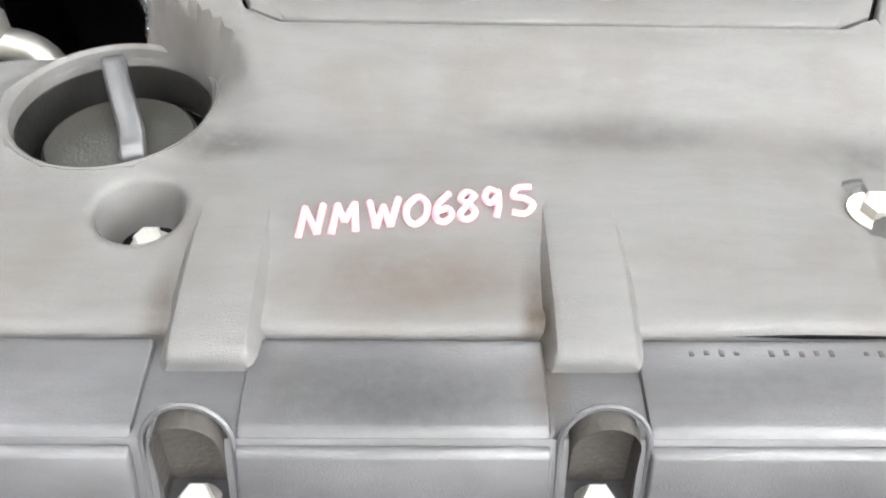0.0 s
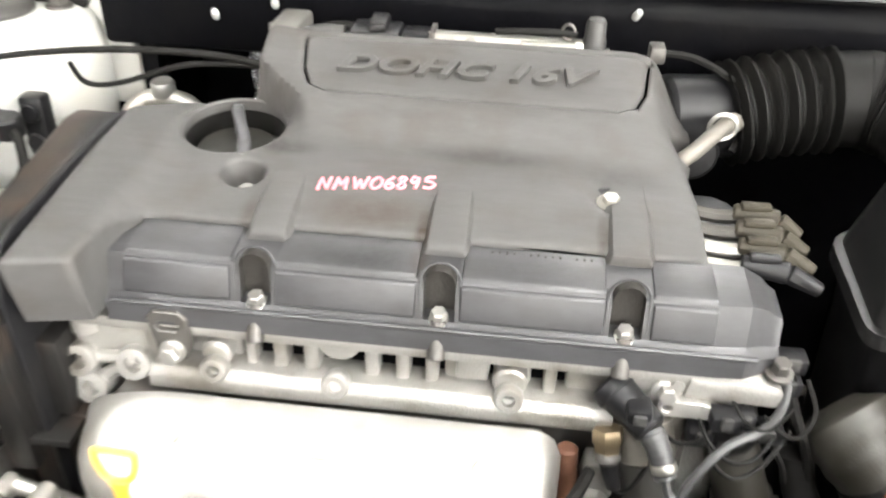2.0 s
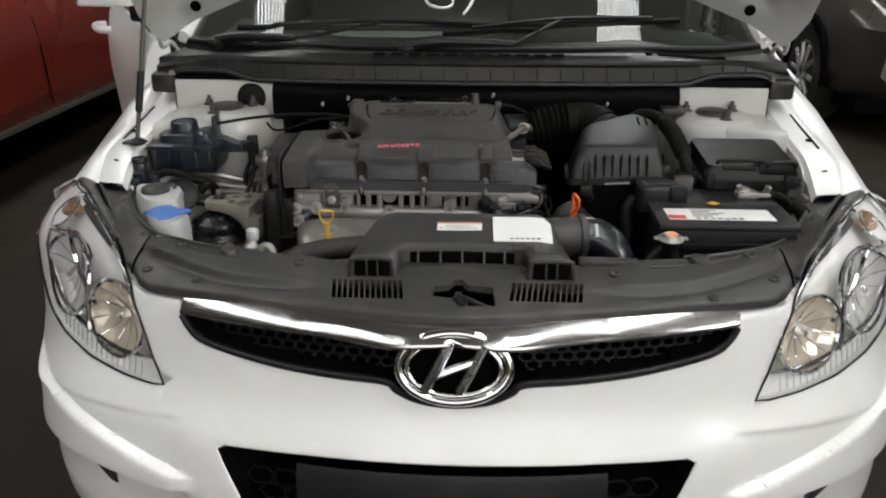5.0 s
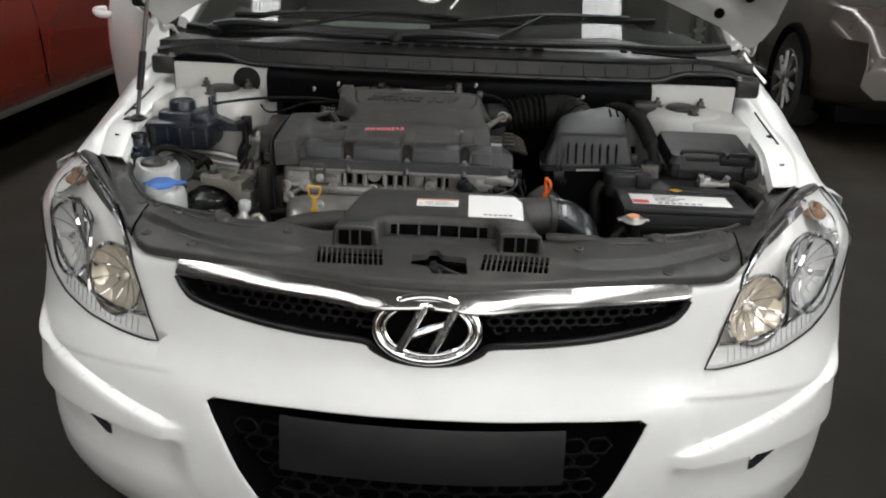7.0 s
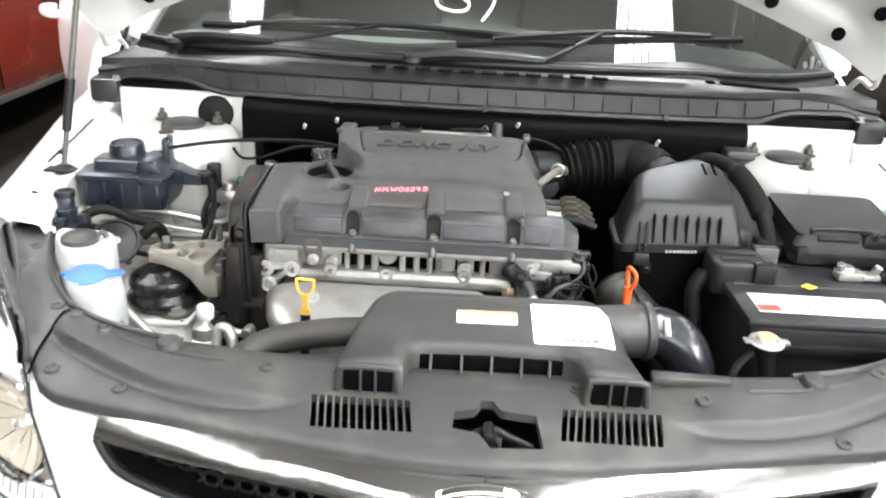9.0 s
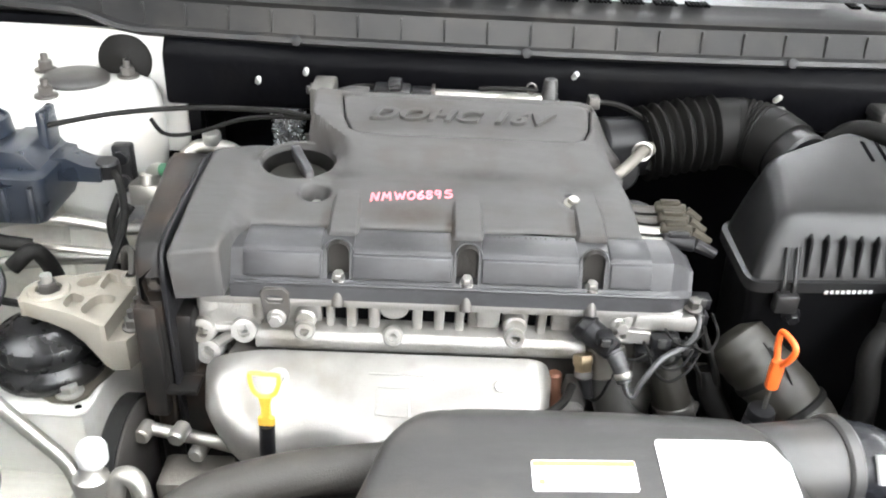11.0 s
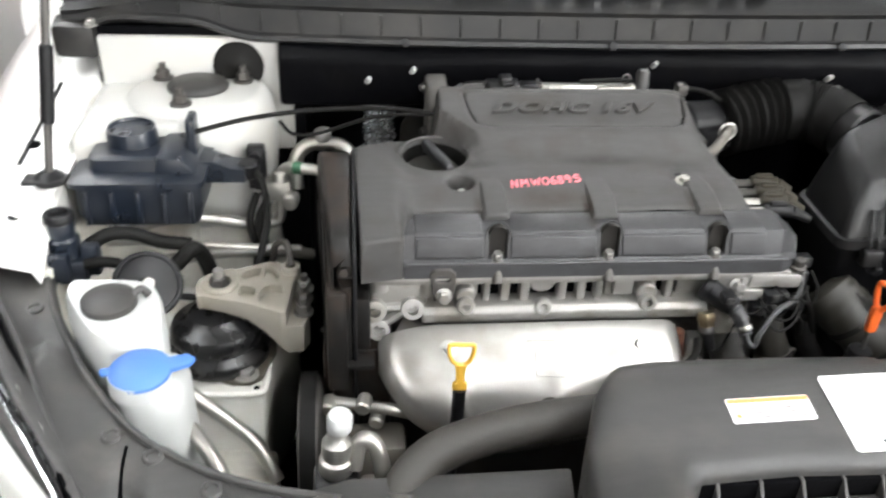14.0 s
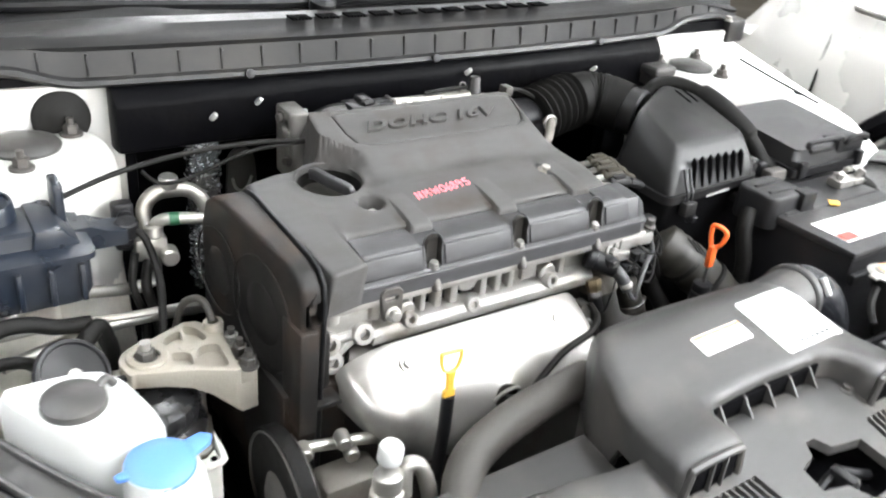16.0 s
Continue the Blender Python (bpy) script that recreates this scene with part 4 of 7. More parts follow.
    groove = [(.517, .130), (.548, .19), (.585, .255), (.622, .325), (.665, .40), (.70, .46), (.727, .525)]
    # dark tube draws the shade in the valley beside the lamp
    part("groove", tube([(sign * a, b, slam_place(a, b, .02)[2] - .0005) for a, b in groove], .0028, 6, 5), M_DARK, slam)
    part("groove_lip", tube([(sign * (a - .006), b + .003, slam_place(a - .006, b + .003, .02)[2] + .0005) for a, b in groove], .0032, 8, 5), M_TRIM, slam)
    part("rib", tube([(sign * a, b, slam_place(a, b, 1)[2]) for a, b in ((.29, .140), (.35, .146), (.41, .168), (.44, .190))], .0022, 6, 5), M_TRIM, slam)
part("pad", bevelled(prism([(.185, .146), (.272, .146), (.276, .160), (.185, .164)], "z", .796, .8065), .003), M_TRIM, slam)

catch = thing("bonnet_catch", (.01, .08, .74), "black steel bonnet catch in the opening of the panel cover", "catch")
part("plate", box(-.045, .068, .04, .115, .722, .730, .002), M_DARK, catch)
part("jaw", bevelled(prism([(-.005, .735), (.012, .735), (.014, .762), (.006, .778), (-.003, .776), (-.001, .760)], "y", .06, .085), .002), M_BLACK, catch)
part("lever", tube([(-.028, .078, .752), (.004, .082, .768), (.03, .075, .762), (.05, .072, .755)], .0045, 8, 5), M_BLACK, catch)
part("spring", tube([(.012 + .004 * math.cos(k * .9), .066 + .004 * math.sin(k * .9), .748 + .0006 * k) for k in range(36)], .0011, 5, raw=True), M_DSTEEL, catch)
part("cable", tube([(-.03, .09, .75), (-.005, .07, .757), (.02, .05, .75), (.04, .05, .745)], .0022, 6, 6), M_BLACK, catch)

# cowl: ribbed front face, ledge with vent slots, wiper well
lip_y = lambda x: .766 + .055 * (abs(x) / .70) ** 2.4
vent_y = lambda x: table(abs(x), [0, .2, .39, .594, .70], [.787, .790, .827, .912, .972])


def cowl_row(x):
    a, yl, yv = abs(x), lip_y(x), vent_y(x)
    lift = 0.018 * ease(.46, .54, a) * (1 - ease(.62, .69, a))
    ze = -.022 * ease(.55, .72, a)
    pts = [(yl + .03, .945 + lift), (yl + .004, .9545 + lift), (yl, .958 + lift), (yl + .002, .963 + lift), (yl + .007, .966 + lift), (yl + .011, .994 + lift * .4 + ze), (yl + .008, 1.0 + ze),
           (yl + .013, 1.004 + ze), (yl + .020, 1.0015 + ze), (yl + .026, 1.006 + ze)]
    y0 = yl + .030
    z1 = 1.017 - .02 * ease(.35, .6, a)
    yv = max(yv, y0 + .012)
    pts += [(y0, 1.008 + ze * .5), (yv - .004, z1 - .001), (yv + .022, z1 + .001), (yv + .030, z1 - .012), (yv + .055, z1 - .014), (yv + .075, z1 + .012), (yv + .11, z1 + .020)]
    return [Vector((x, y, z)) for y, z in pts]


cowl = thing("cowl_panel", (0, .85, .95), "black plastic cowl panel below the windscreen, with vent slots", "cowl panel")
part("panel", loft([cowl_row(x) for x in np.linspace(-.70, .70, 71)], caps=False, closed=False), M_COWL, cowl, angle=30)
for k in range(25):
    x = -.60 + 1.2 * k / 24
    a = abs(x)
    yl = lip_y(x)
    lift = 0.018 * ease(.46, .54, a) * (1 - ease(.62, .69, a))
    part("face_rib", box(x - .0013, x + .0013, yl + .0065, yl + .0125, .966 + lift, .991 + lift * .4 - .022 * ease(.55, .72, a), .0005), M_COWL, cowl)
# vent slots are near-black boxes laid on top, painting shaded openings
for x0, n, group in [(-.203 + .0385 * g, 6, 0) for g in range(11)]:
    for k in range(n):
        x = x0 + .0045 * k
        y = vent_y(x) + .009
        part("vent_slot", box(x - .0014, x + .0014, y - .0105, y + .0105, 1.0165, 1.0195, .0003), M_DARK, cowl)
for x0, x1 in ((.389, .405), (.418, .585)):
    n = int((x1 - x0) / .0052)
    for k in range(n):
        x = x0 + (x1 - x0) * k / n
        y = vent_y(x) + .009
        z = 1.017 - .02 * ease(.35, .6, x)
        part("vent_slot", box(x - .0016, x + .0016, y - .0105, y + .0105, z - .0005, z + .0026, .0003), M_DARK, cowl)
for sign in (-1, 1):
    part("end_block", bevelled(prism([(sign * .655, .80), (sign * .708, .805), (sign * .716, .855), (sign * .70, .90), (sign * .655, .90)], "z", .925, .968), .008), M_COWL, cowl, "black end block")
    bolt("end_bolt", (sign * .66, .812, .966), (0, -.1, 1), .006, .008, cowl)
for x in (-.27, -.004, .31):
    part("push_clip", turned([(.0, 0), (.006, 0), (.006, .003), (.0, .004)], (x, lip_y(x) - .001, .961), (0, -1, .3), 12), M_BLACK, cowl)

# windscreen with the cabin seen dimly behind it
def screen_pt(x, t, o=0.0):
    yb = .872 + .2 * x * x + .37 * x ** 4
    z0 = 1.022 - .01 * ease(.35, .6, abs(x))
    k = 1 - .22 * t
    return Vector((x * k, yb + .78 * t * (1 - .12 * (x / .7) ** 2) + o * -.5, z0 + .45 * t + .02 * math.sin(math.pi * t) + o * .86))


screen = part("windscreen", loft([[screen_pt(x, t) for x in np.linspace(-.70, .70, 29)] for t in np.linspace(0, 1, 15)], caps=False, closed=False), M_SCREEN, car, "raked windscreen with white chalked digits")
screen.visible_shadow = False
BASE[screen] = BASE[car]
part("dashboard", loft([[Vector((x, vent_y(x) + .12 + dy, z + .02 * math.sin(x * 6) * (dy > .3))) for x in np.linspace(-.66, .66, 23)] for dy, z in ((-.02, .99), (.1, 1.0), (.35, 1.01), (.55, .98), (.6, .85), (.62, .5))], caps=False, closed=False), M_CABIN, car, "dark dashboard")
part("cabin_shell", box(-.80, .80, 1.02, 4.1, .30, .94, .06), M_WHITE, car, "white body sides")
part("roof", loft([[Vector((x * .66 / .7, y, z - .05 * (x / .7) ** 2)) for x in np.linspace(-.70, .70, 13)] for y, z in ((1.62, 1.445), (1.9, 1.49), (2.6, 1.50), (3.6, 1.46), (4.0, 1.30), (4.1, .94))], caps=False, closed=False), M_WHITE, car, "white roof")
for sign in (-1, 1):
    part("cabin_side", box(*sorted((sign * .64, sign * .66)), 1.6, 4.0, .94, 1.42, .01), M_CABIN, car)
    part("pillar", tube([screen_pt(sign * .705, t, .004) + Vector((sign * .01, 0, 0)) for t in (0, .3, .6, 1)], .022, 8, 5), M_WHITE, car)
    part("seat", join(box(sign * .36 - .24, sign * .36 + .24, 2.05, 2.2, .6, 1.2, .06), box(sign * .36 - .12, sign * .36 + .12, 2.1, 2.2, 1.2, 1.38, .05)), M_CABIN, car, "dark front seat")
part("lower_seal", tube([screen_pt(x, -.01, .004) for x in np.linspace(-.69, .69, 15)], .007, 8, 3), M_BLACK, car)
# chalked digits on the glass; the first ones are cut off by the bonnet
def on_glass(u, v):
    return screen_pt(u, v, .003)


DIGITS = [
    [(-0.399, 0.301), (-0.387, 0.269), (-0.393, 0.235), (-0.415, 0.221), (-0.439, 0.242), (-0.458, 0.279)],
    [(-0.248, 0.324), (-0.269, 0.3), (-0.287, 0.272), (-0.29, 0.245), (-0.278, 0.228), (-0.251, 0.23), (-0.226, 0.244), (-0.216, 0.264), (-0.232, 0.277), (-0.267, 0.275)],
    [(-0.172, 0.315), (-0.149, 0.316), (-0.123, 0.303), (-0.112, 0.281), (-0.122, 0.263), (-0.148, 0.258), (-0.168, 0.259), (-0.144, 0.234), (-0.123, 0.211)],
    [(-0.143, 0.247), (-0.123, 0.234), (-0.116, 0.213), (-0.131, 0.198), (-0.159, 0.195), (-0.208, 0.2)],
    [(-0.021, 0.268), (-0.043, 0.267), (-0.08, 0.24), (-0.103, 0.209), (-0.11, 0.18), (-0.097, 0.152), (-0.065, 0.143), (-0.046, 0.152), (-0.043, 0.172), (-0.062, 0.188), (-0.094, 0.189), (-0.105, 0.18)],
    [(0.027, 0.243), (0.014, 0.215), (0.004, 0.163), (-0.015, 0.119)],
]
strokes(DIGITS, on_glass, .0032, M_CHALK, screen)

# wipers
def wiper(pivot, knee, tip0, tip1):
    w = thing("windscreen_wiper", pivot, "black windscreen wiper resting on the glass", "wiper", "windscreen wipers")
    part("pivot", turned([(.016, 0), (.018, .004), (.018, .016), (.012, .022), (.0, .023)], pivot, (0, -.3, 1), 18), M_BLACK, w)
    part("arm", tube([pivot + Vector((0, 0, .016)), pivot.lerp(knee, .35) + Vector((0, 0, .018)), knee], lambda t: .0135 - .004 * t, 8, 6), M_BLACK, w)
    mid = tip0.lerp(tip1, .5)
    part("bridge", tube([tip0.lerp(tip1, .12) + Vector((0, 0, .008)), mid + Vector((0, -.004, .018)), tip0.lerp(tip1, .88) + Vector((0, 0, .008))], .0058, 6, 6), M_BLACK, w)
    part("blade", tube([tip0, mid + Vector((0, 0, .002)), tip1], .0075, 6, 6), M_RUBBER, w)
    part("hook", tube([knee, mid + Vector((0, -.003, .018))], .005, 6, 2), M_BLACK, w)


sp = lambda x, t, o: screen_pt(x, t, o)
wiper(Vector((-.137, .848, 1.012)), Vector((.10, .872, 1.030)), sp(-.06, .035, .012), sp(.50, .09, .012))
wiper(Vector((-.60, .965, 1.005)), Vector((-.40, .925, 1.030)), sp(-.56, .045, .012), sp(.16, .05, .012))

# bonnet, propped open
HINGE = Vector((0, .935, 1.005))
OPEN = radians(72)


def bonnet_pt(x, y, z):
    """A point of the shut bonnet, swung up about its hinges."""
    d = Vector((0, y, z)) - HINGE
    c, s = math.cos(OPEN), math.sin(OPEN)
    return Vector((x, HINGE.y + d.y * c + d.z * s, HINGE.z - d.y * s + d.z * c))


bonnet = part("bonnet", bmesh.new(), M_WHITE, car, "white bonnet, propped open, bare pressed underside")
BASE[bonnet] = BASE[car]


def bonnet_rows(inset, dz):
    rows = []
    for t in np.linspace(0, 1, 22):
        row = []
        for u in np.linspace(-1, 1, 33):
            a = abs(u)
            wid = table(t, [0, .06, .15, .5, .8, 1], [.692, .715, .735, .752, .725, .59]) - inset
            x = u * wid
            rear = vent_y(x * .96) - .072 - inset
            front = np.interp(x, PX, PY) + .02 + inset
            y = rear + (front - rear) * t
            z = table(y, [.05, .2, .5, .8, .95], [.775, .83, .905, .985, 1.0]) + .045 * (1 - a ** 2.4) * ease(0, .4, 1 - t * .8) - .03 * ease(.9, 1, a)
            row.append(bonnet_pt(x, y, z + dz))
        rows.append(row)
    return rows


outer_skin = loft(bonnet_rows(0, 0), caps=False, closed=False)
part("outer_panel", outer_skin, M_WHITE, bonnet)


def inner_place(t, u):
    """The pressed inner panel, with its frame of box ribs round sunken fields."""
    rib = max(1 - ease(.06, .12, t), ease(.86, .92, t), ease(.86, .92, abs(u)), (1 - ease(.03, .07, abs(abs(u) - .45 + .25 * t))) * .8)
    return -.012 - .022 * rib


rows_in = []
for t in np.linspace(0, 1, 60):
    row = []
    for u in np.linspace(-1, 1, 81):
        a = abs(u)
        wid = table(t, [0, .06, .15, .5, .8, 1], [.682, .705, .725, .742, .715, .58])
        x = u * wid
        rear, front = vent_y(x * .96) - .064, np.interp(x, PX, PY) + .03
        y = rear + (front - rear) * t
        z = table(y, [.05, .2, .5, .8, .95], [.775, .83, .905, .985, 1.0]) + .045 * (1 - a ** 2.4) * ease(0, .4, 1 - t * .8) - .03 * ease(.9, 1, a)
        row.append(bonnet_pt(x, y, z + inner_place(t, u)))
    rows_in.append(row)
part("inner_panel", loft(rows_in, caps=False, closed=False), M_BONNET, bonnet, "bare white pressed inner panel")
# drain holes are near-black discs painted for their shaded insides
for x in (-.60, -.47, .60, .47, -.66, .66):
    at = bonnet_pt(x, vent_y(x * .96) + (-.10 if abs(x) < .63 else -.17), .950)
    nrm = (bonnet_pt(x, .8, .9) - bonnet_pt(x, .8, .91)).normalized()
    part("drain_hole", turned([(0, 0), (.012, 0), (.012, .004), (0, .004)], at + nrm * .003, nrm, 16), M_DARK, bonnet)
for sign in (-1, 1):
    hinge = part("bonnet_hinge", box(*sorted((sign * .694, sign * .700)), .90, 1.02, .945, .995, .002), M_BAY, car, "white painted steel bonnet hinge, open")
    BASE[hinge] = BASE[car]
    part("arm", tube([(sign * .697, .98, .985), (sign * .70, .935, 1.02), bonnet_pt(sign * .70, .90, .95), bonnet_pt(sign * .69, .80, .945)], .0055, 8, 6), M_BAY, hinge)
    part("pin", cyl((sign * .685, .98, .985), (sign * .712, .98, .985), .008, n=12), M_STEEL, hinge)
    part("wing_corner" if sign > 0 else "seal_strip", tube([(.70, 1.0, 1.02), (.725, 1.08, 1.012), (.775, 1.21, .985), (.80, 1.18, .947), (.80, 1.05, .925)] if sign > 0 else [(sign * .70, 1.0, 1.05), (sign * .70, .95, 1.0), (sign * .70, .90, .965)], .004, 8, 6), M_WHITE if sign > 0 else M_RUBBER, hinge)
prop = thing("bonnet_prop", (-.659, .576, .865), "thin steel bonnet prop rod with a black grip sleeve", "prop rod")
p_top = Vector((-.588, .685, 1.49))
p_base = Vector((-.659, .576, .873))
part("rod", cyl(p_base, p_top, .0045, n=10), M_DSTEEL, prop)
part("sleeve", cyl(p_base.lerp(p_top, .09), p_base.lerp(p_top, .22), .0072, n=12, bev=.002), M_BLACK, prop, "black plastic grip sleeve")
part("pivot", join(turned([(.016, 0), (.016, .006), (.009, .011), (.0, .012)], p_base - Vector((0, 0, .006)), (0, -.1, 1), 16), box(-.685, -.640, .560, .585, .868, .873, .003)), M_BLACK, prop)

# the open front door with its mirror
door = part("front_door", bmesh.new(), M_WHITE, car, "white front door standing ajar")
BASE[door] = BASE[car]
D0, ang = Vector((-.865, 1.20, 0)), radians(28.5)
ddir, dnrm = Vector((-math.sin(ang), math.cos(ang), 0)), Vector((-math.cos(ang), -math.sin(ang), 0))
rings = []
for t in np.linspace(0, 1.06, 14):
    sec = []
    for z, o in ((.40, -.05), (.42, -.012), (.55, .0), (.70, .012), (.80, .020), (.88, .018), (.95, .0), (.985, -.022), (.985, -.06), (.40, -.06)):
        zz = z + (.10 * ease(.75, 1.06, t) * (z < .5)) + .03 * t * (z > .9)
        sec.append(D0 + ddir * t + dnrm * (o - .03 * ease(.95, 1.06, t)) + Vector((0, 0, zz)))
    rings.append(sec)
part("skin", loft(rings), M_WHITE, door, angle=50)
hp = D0 + ddir * .93 + dnrm * .03 + Vector((0, 0, .925))
part("handle", tube([hp - ddir * .09 - dnrm * .02, hp - ddir * .07 + dnrm * .018, hp + ddir * .07 + dnrm * .018, hp + ddir * .09 - dnrm * .02], .013, 10, 6), M_WHITE, door, "white door handle")
part("door_glass", loft([[D0 + ddir * t + dnrm * (-.03 - h * .25) + Vector((0, 0, .985 + .03 * t + h)) for t in (.12 + h * .7, .5, .8, 1.03)] for h in (0, .15, .3, .42)], caps=False, closed=False), M_GLASSDARK, door, "dark side window")
mir = thing("wing_mirror", (-.97, 1.30, 1.03), "white wing mirror housing with black foot", "wing mirror")
part("housing", bevelled(loft([rring(-1.075, -.915, 1.25, 1.345, z, r, 5) for z, r in ((1.068, .03), (1.085, .045), (1.15, .045), (1.19, .03))]), .006), M_WHITE, mir, angle=60)
part("foot", box(-.935, -.865, 1.275, 1.33, 1.025, 1.075, .012), M_BLACK, mir, "black mirror foot")


# ---- parked cars behind ----
def parked_car(side, far, y0, length, paint, label, height=1.46, handle_y=(), seams=(), wheels=(), face=1):
    """A parked car whose near flank lies in the plane x = side and whose other flank lies at far."""
    c = thing("parked_car", ((side + far) / 2, y0 + length / 2, 0), label, "car", "parked cars")
    sg = 1 if far > side else -1
    w = abs(far - side)
    rings = []
    for t in np.linspace(0, 1, 34):
        y = y0 + length * t
        e = min(t, 1 - t)
        hood = table(t, [0, .05, .24, .40, .70, .93, 1], [.62, .86, .95, .97, .98, 1.0, .70])
        tuck = .16 * (1 - ease(0, .09, e))
        base = .30 + .10 * (1 - ease(0, .04, e))
        sec = [(.10 + tuck, base - .06), (.02 + tuck, base), (.0 + tuck, .42), (.012 + tuck, .55), (.0 + tuck, .68), (.03 + tuck, hood - .12), (.07 + tuck, hood - .03), (.12 + tuck, hood)]
        row = [Vector((side + sg * a, y, z)) for a, z in sec] + [Vector((far - sg * a, y, z)) for a, z in reversed(sec)]
        rings.append(row)
    part("body", loft(rings), paint, c, angle=50)
    cab = []
    for z, a, b, inset in ((.94, .24, .96, .10), (1.2, .36, .92, .20), (height - .05, .44, .86, .28), (height, .50, .80, .36)):
        cab.append(rring(min(side + sg * inset, far - sg * inset), max(side + sg * inset, far - sg * inset), y0 + length * a, y0 + length * b, z, .08, 4))
    part("cabin", loft(cab), M_GLASSDARK, c, "dark tinted windows", angle=60)
    part("roof", loft([[p + Vector((0, 0, .012)) for p in cab[2]], [p + Vector((0, 0, .014)) for p in cab[3]]]), paint, c, angle=60)
    part("sill", box(*sorted((side + sg * .006, side + sg * .06)), y0 + length * .2, y0 + length * .8, .265, .30, .006), M_WALL, c, "pale scuffed sill strip")
    for y in seams:
        part("door_seam", tube([(side + sg * .028 - sg * .031, y + .02, .34), (side - sg * .002, y, .55), (side + sg * .012, y - .01, .74), (side + sg * .05, y - .02, .90)], .0045, 6, 5), M_DARK, c)
    for y in handle_y:
        hz = .865
        part("handle", tube([(side + sg * .045, y - .09, hz), (side - sg * .012, y - .07, hz), (side - sg * .012, y + .07, hz + .004), (side + sg * .045, y + .09, hz + .004)], .014, 10, 6), M_RIM, c, "pale door handle")
    for y in wheels:
        wh = part("wheel", turned([(.20, .0), (.305, .004), (.318, .03), (.318, .16), (.305, .19), (.2, .195)], (side - sg * .012, y, .318), (sg, 0, 0), 36), M_TYRE, c, "black tyre on an alloy rim")
        BASE[wh] = BASE[c]
        part("rim", turned([(.0, -.004), (.05, -.006), (.06, .004), (.19, .012), (.205, -.004), (.215, -.008), (.215, .02)], (side - sg * .012, y, .318), (sg, 0, 0), 36), M_DSTEEL, wh)
        for k in range(10):
            a = 2 * math.pi * k / 10
            p0 = Vector((side - sg * .02, y + .04 * math.cos(a), .318 + .04 * math.sin(a)))
            p1 = Vector((side - sg * .016, y + .20 * math.cos(a + .12), .318 + .20 * math.sin(a + .12)))
            part("spoke", tube([p0, p0.lerp(p1, .5), p1], .017, 8, 3), M_RIM, wh)
        # dark tube and underside box stand in for shade under the car
        part("arch", tube([(side + sg * .004, y + .36 * math.cos(a), .318 + .36 * math.sin(a)) for a in np.linspace(-.1, math.pi + .1, 13)], .035, 8, 2), M_DARK, c)
    part("underside", box(*sorted((side + sg * .1, far - sg * .1)), y0 + .15, y0 + length - .15, .16, .27, .01), M_DARK, c)
    return c


parked_car(-2.33, -4.0, 1.55, 4.4, M_RED, "dark red car parked on the hall floor", seams=(3.45, 4.55), handle_y=(), wheels=(2.25, 5.05))
parked_car(1.66, 3.3, -2.75, 4.45, M_GREY, "silver-grey car parked beside the white one", seams=(1.23,), handle_y=(1.07,), wheels=(-1.95, .74))
parked_car(2.26, 3.9, 4.15, 4.3, M_BRONZE, "dark bronze car with bright alloy wheels", seams=(6.2,), handle_y=(6.0,), wheels=(4.95, 7.5))


# ---- the engine ----
engine = thing("engine", (-.10, .56, .42), "four-cylinder petrol engine with grey plastic covers, set across the bay", "engine")

# cylinder head: deck, rail, ribs and bosses
head = part("cylinder_head", join(box(-.315, .125, .478, .66, .45, .812, .004), box(-.318, .128, .452, .50, .806, .8155, .0025), bevelled(prism([(.447, .763), (.45, .760), (.48, .760), (.48, .781), (.452, .779), (.447, .773)], "x", -.268, .042), .002)), M_ALU, engine, "bare cast aluminium cylinder head")
BASE[head] = BASE[engine]
for a, b in ((-.262, -.2075), (-.2030, -.1957), (-.1843, -.1744), (-.1636, -.153), (-.1225, -.1129), (-.1017, -.0923), (-.0820, -.0735), (-.0697, -.0452), (-.037, -.0125), (-.0044, .004), (.010, .042)):
    y = .461 if b - a < .011 else .468
    part("rib", box(a, b, y, .482, .766, .808, .0028), M_ALU, head)
# ports are near-black boxes that paint in their shade
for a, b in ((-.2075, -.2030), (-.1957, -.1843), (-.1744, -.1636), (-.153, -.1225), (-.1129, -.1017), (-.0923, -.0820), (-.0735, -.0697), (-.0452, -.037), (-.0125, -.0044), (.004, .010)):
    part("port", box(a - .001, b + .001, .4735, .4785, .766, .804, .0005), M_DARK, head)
for x, r in ((-.222, .0105), (-.140, .015), (-.026, .0115), (.060, .014)):
    part("boss", cyl((x, .456 if x != -.14 else .462, .803 if r > .012 else .788), (x, .485, .803 if r > .012 else .788), r, n=20, bev=.002), M_ALU, head)
for x, z in ((-.140, .776), (-.026, .779), (-.222, .779)):
    part("drilled_boss", turned([(.0085, 0), (.0095, .003), (.0095, .010), (.008, .012), (.0045, .012), (.0042, .004), (0, .004)], (x, .458, z), (0, -1, .25), 18), M_ALU, head)
part("plate", box(-.062, -.040, .462, .475, .783, .806, .002), M_ALU, head)
for pts in (((-.317, .776), (-.278, .778)), ((-.317, .776), (-.313, .752)), ((-.278, .778), (-.313, .752))):
    (x0, z0), (x1, z1) = pts
    part("web", tube([(x0, .458, z0), (x1, .458, z1)], .0055, 8, 2), M_ALU, head)
for x, z in ((-.317, .776), (-.278, .778), (-.313, .752)):
    part("bracket_boss", turned([(.013, -.022), (.0125, 0), (.0115, .004), (.0062, .0045), (.0058, -.004), (.0, -.004)], (x, .452, z), (0, -1, .3), 20), M_ALU, head, "drilled bracket boss")
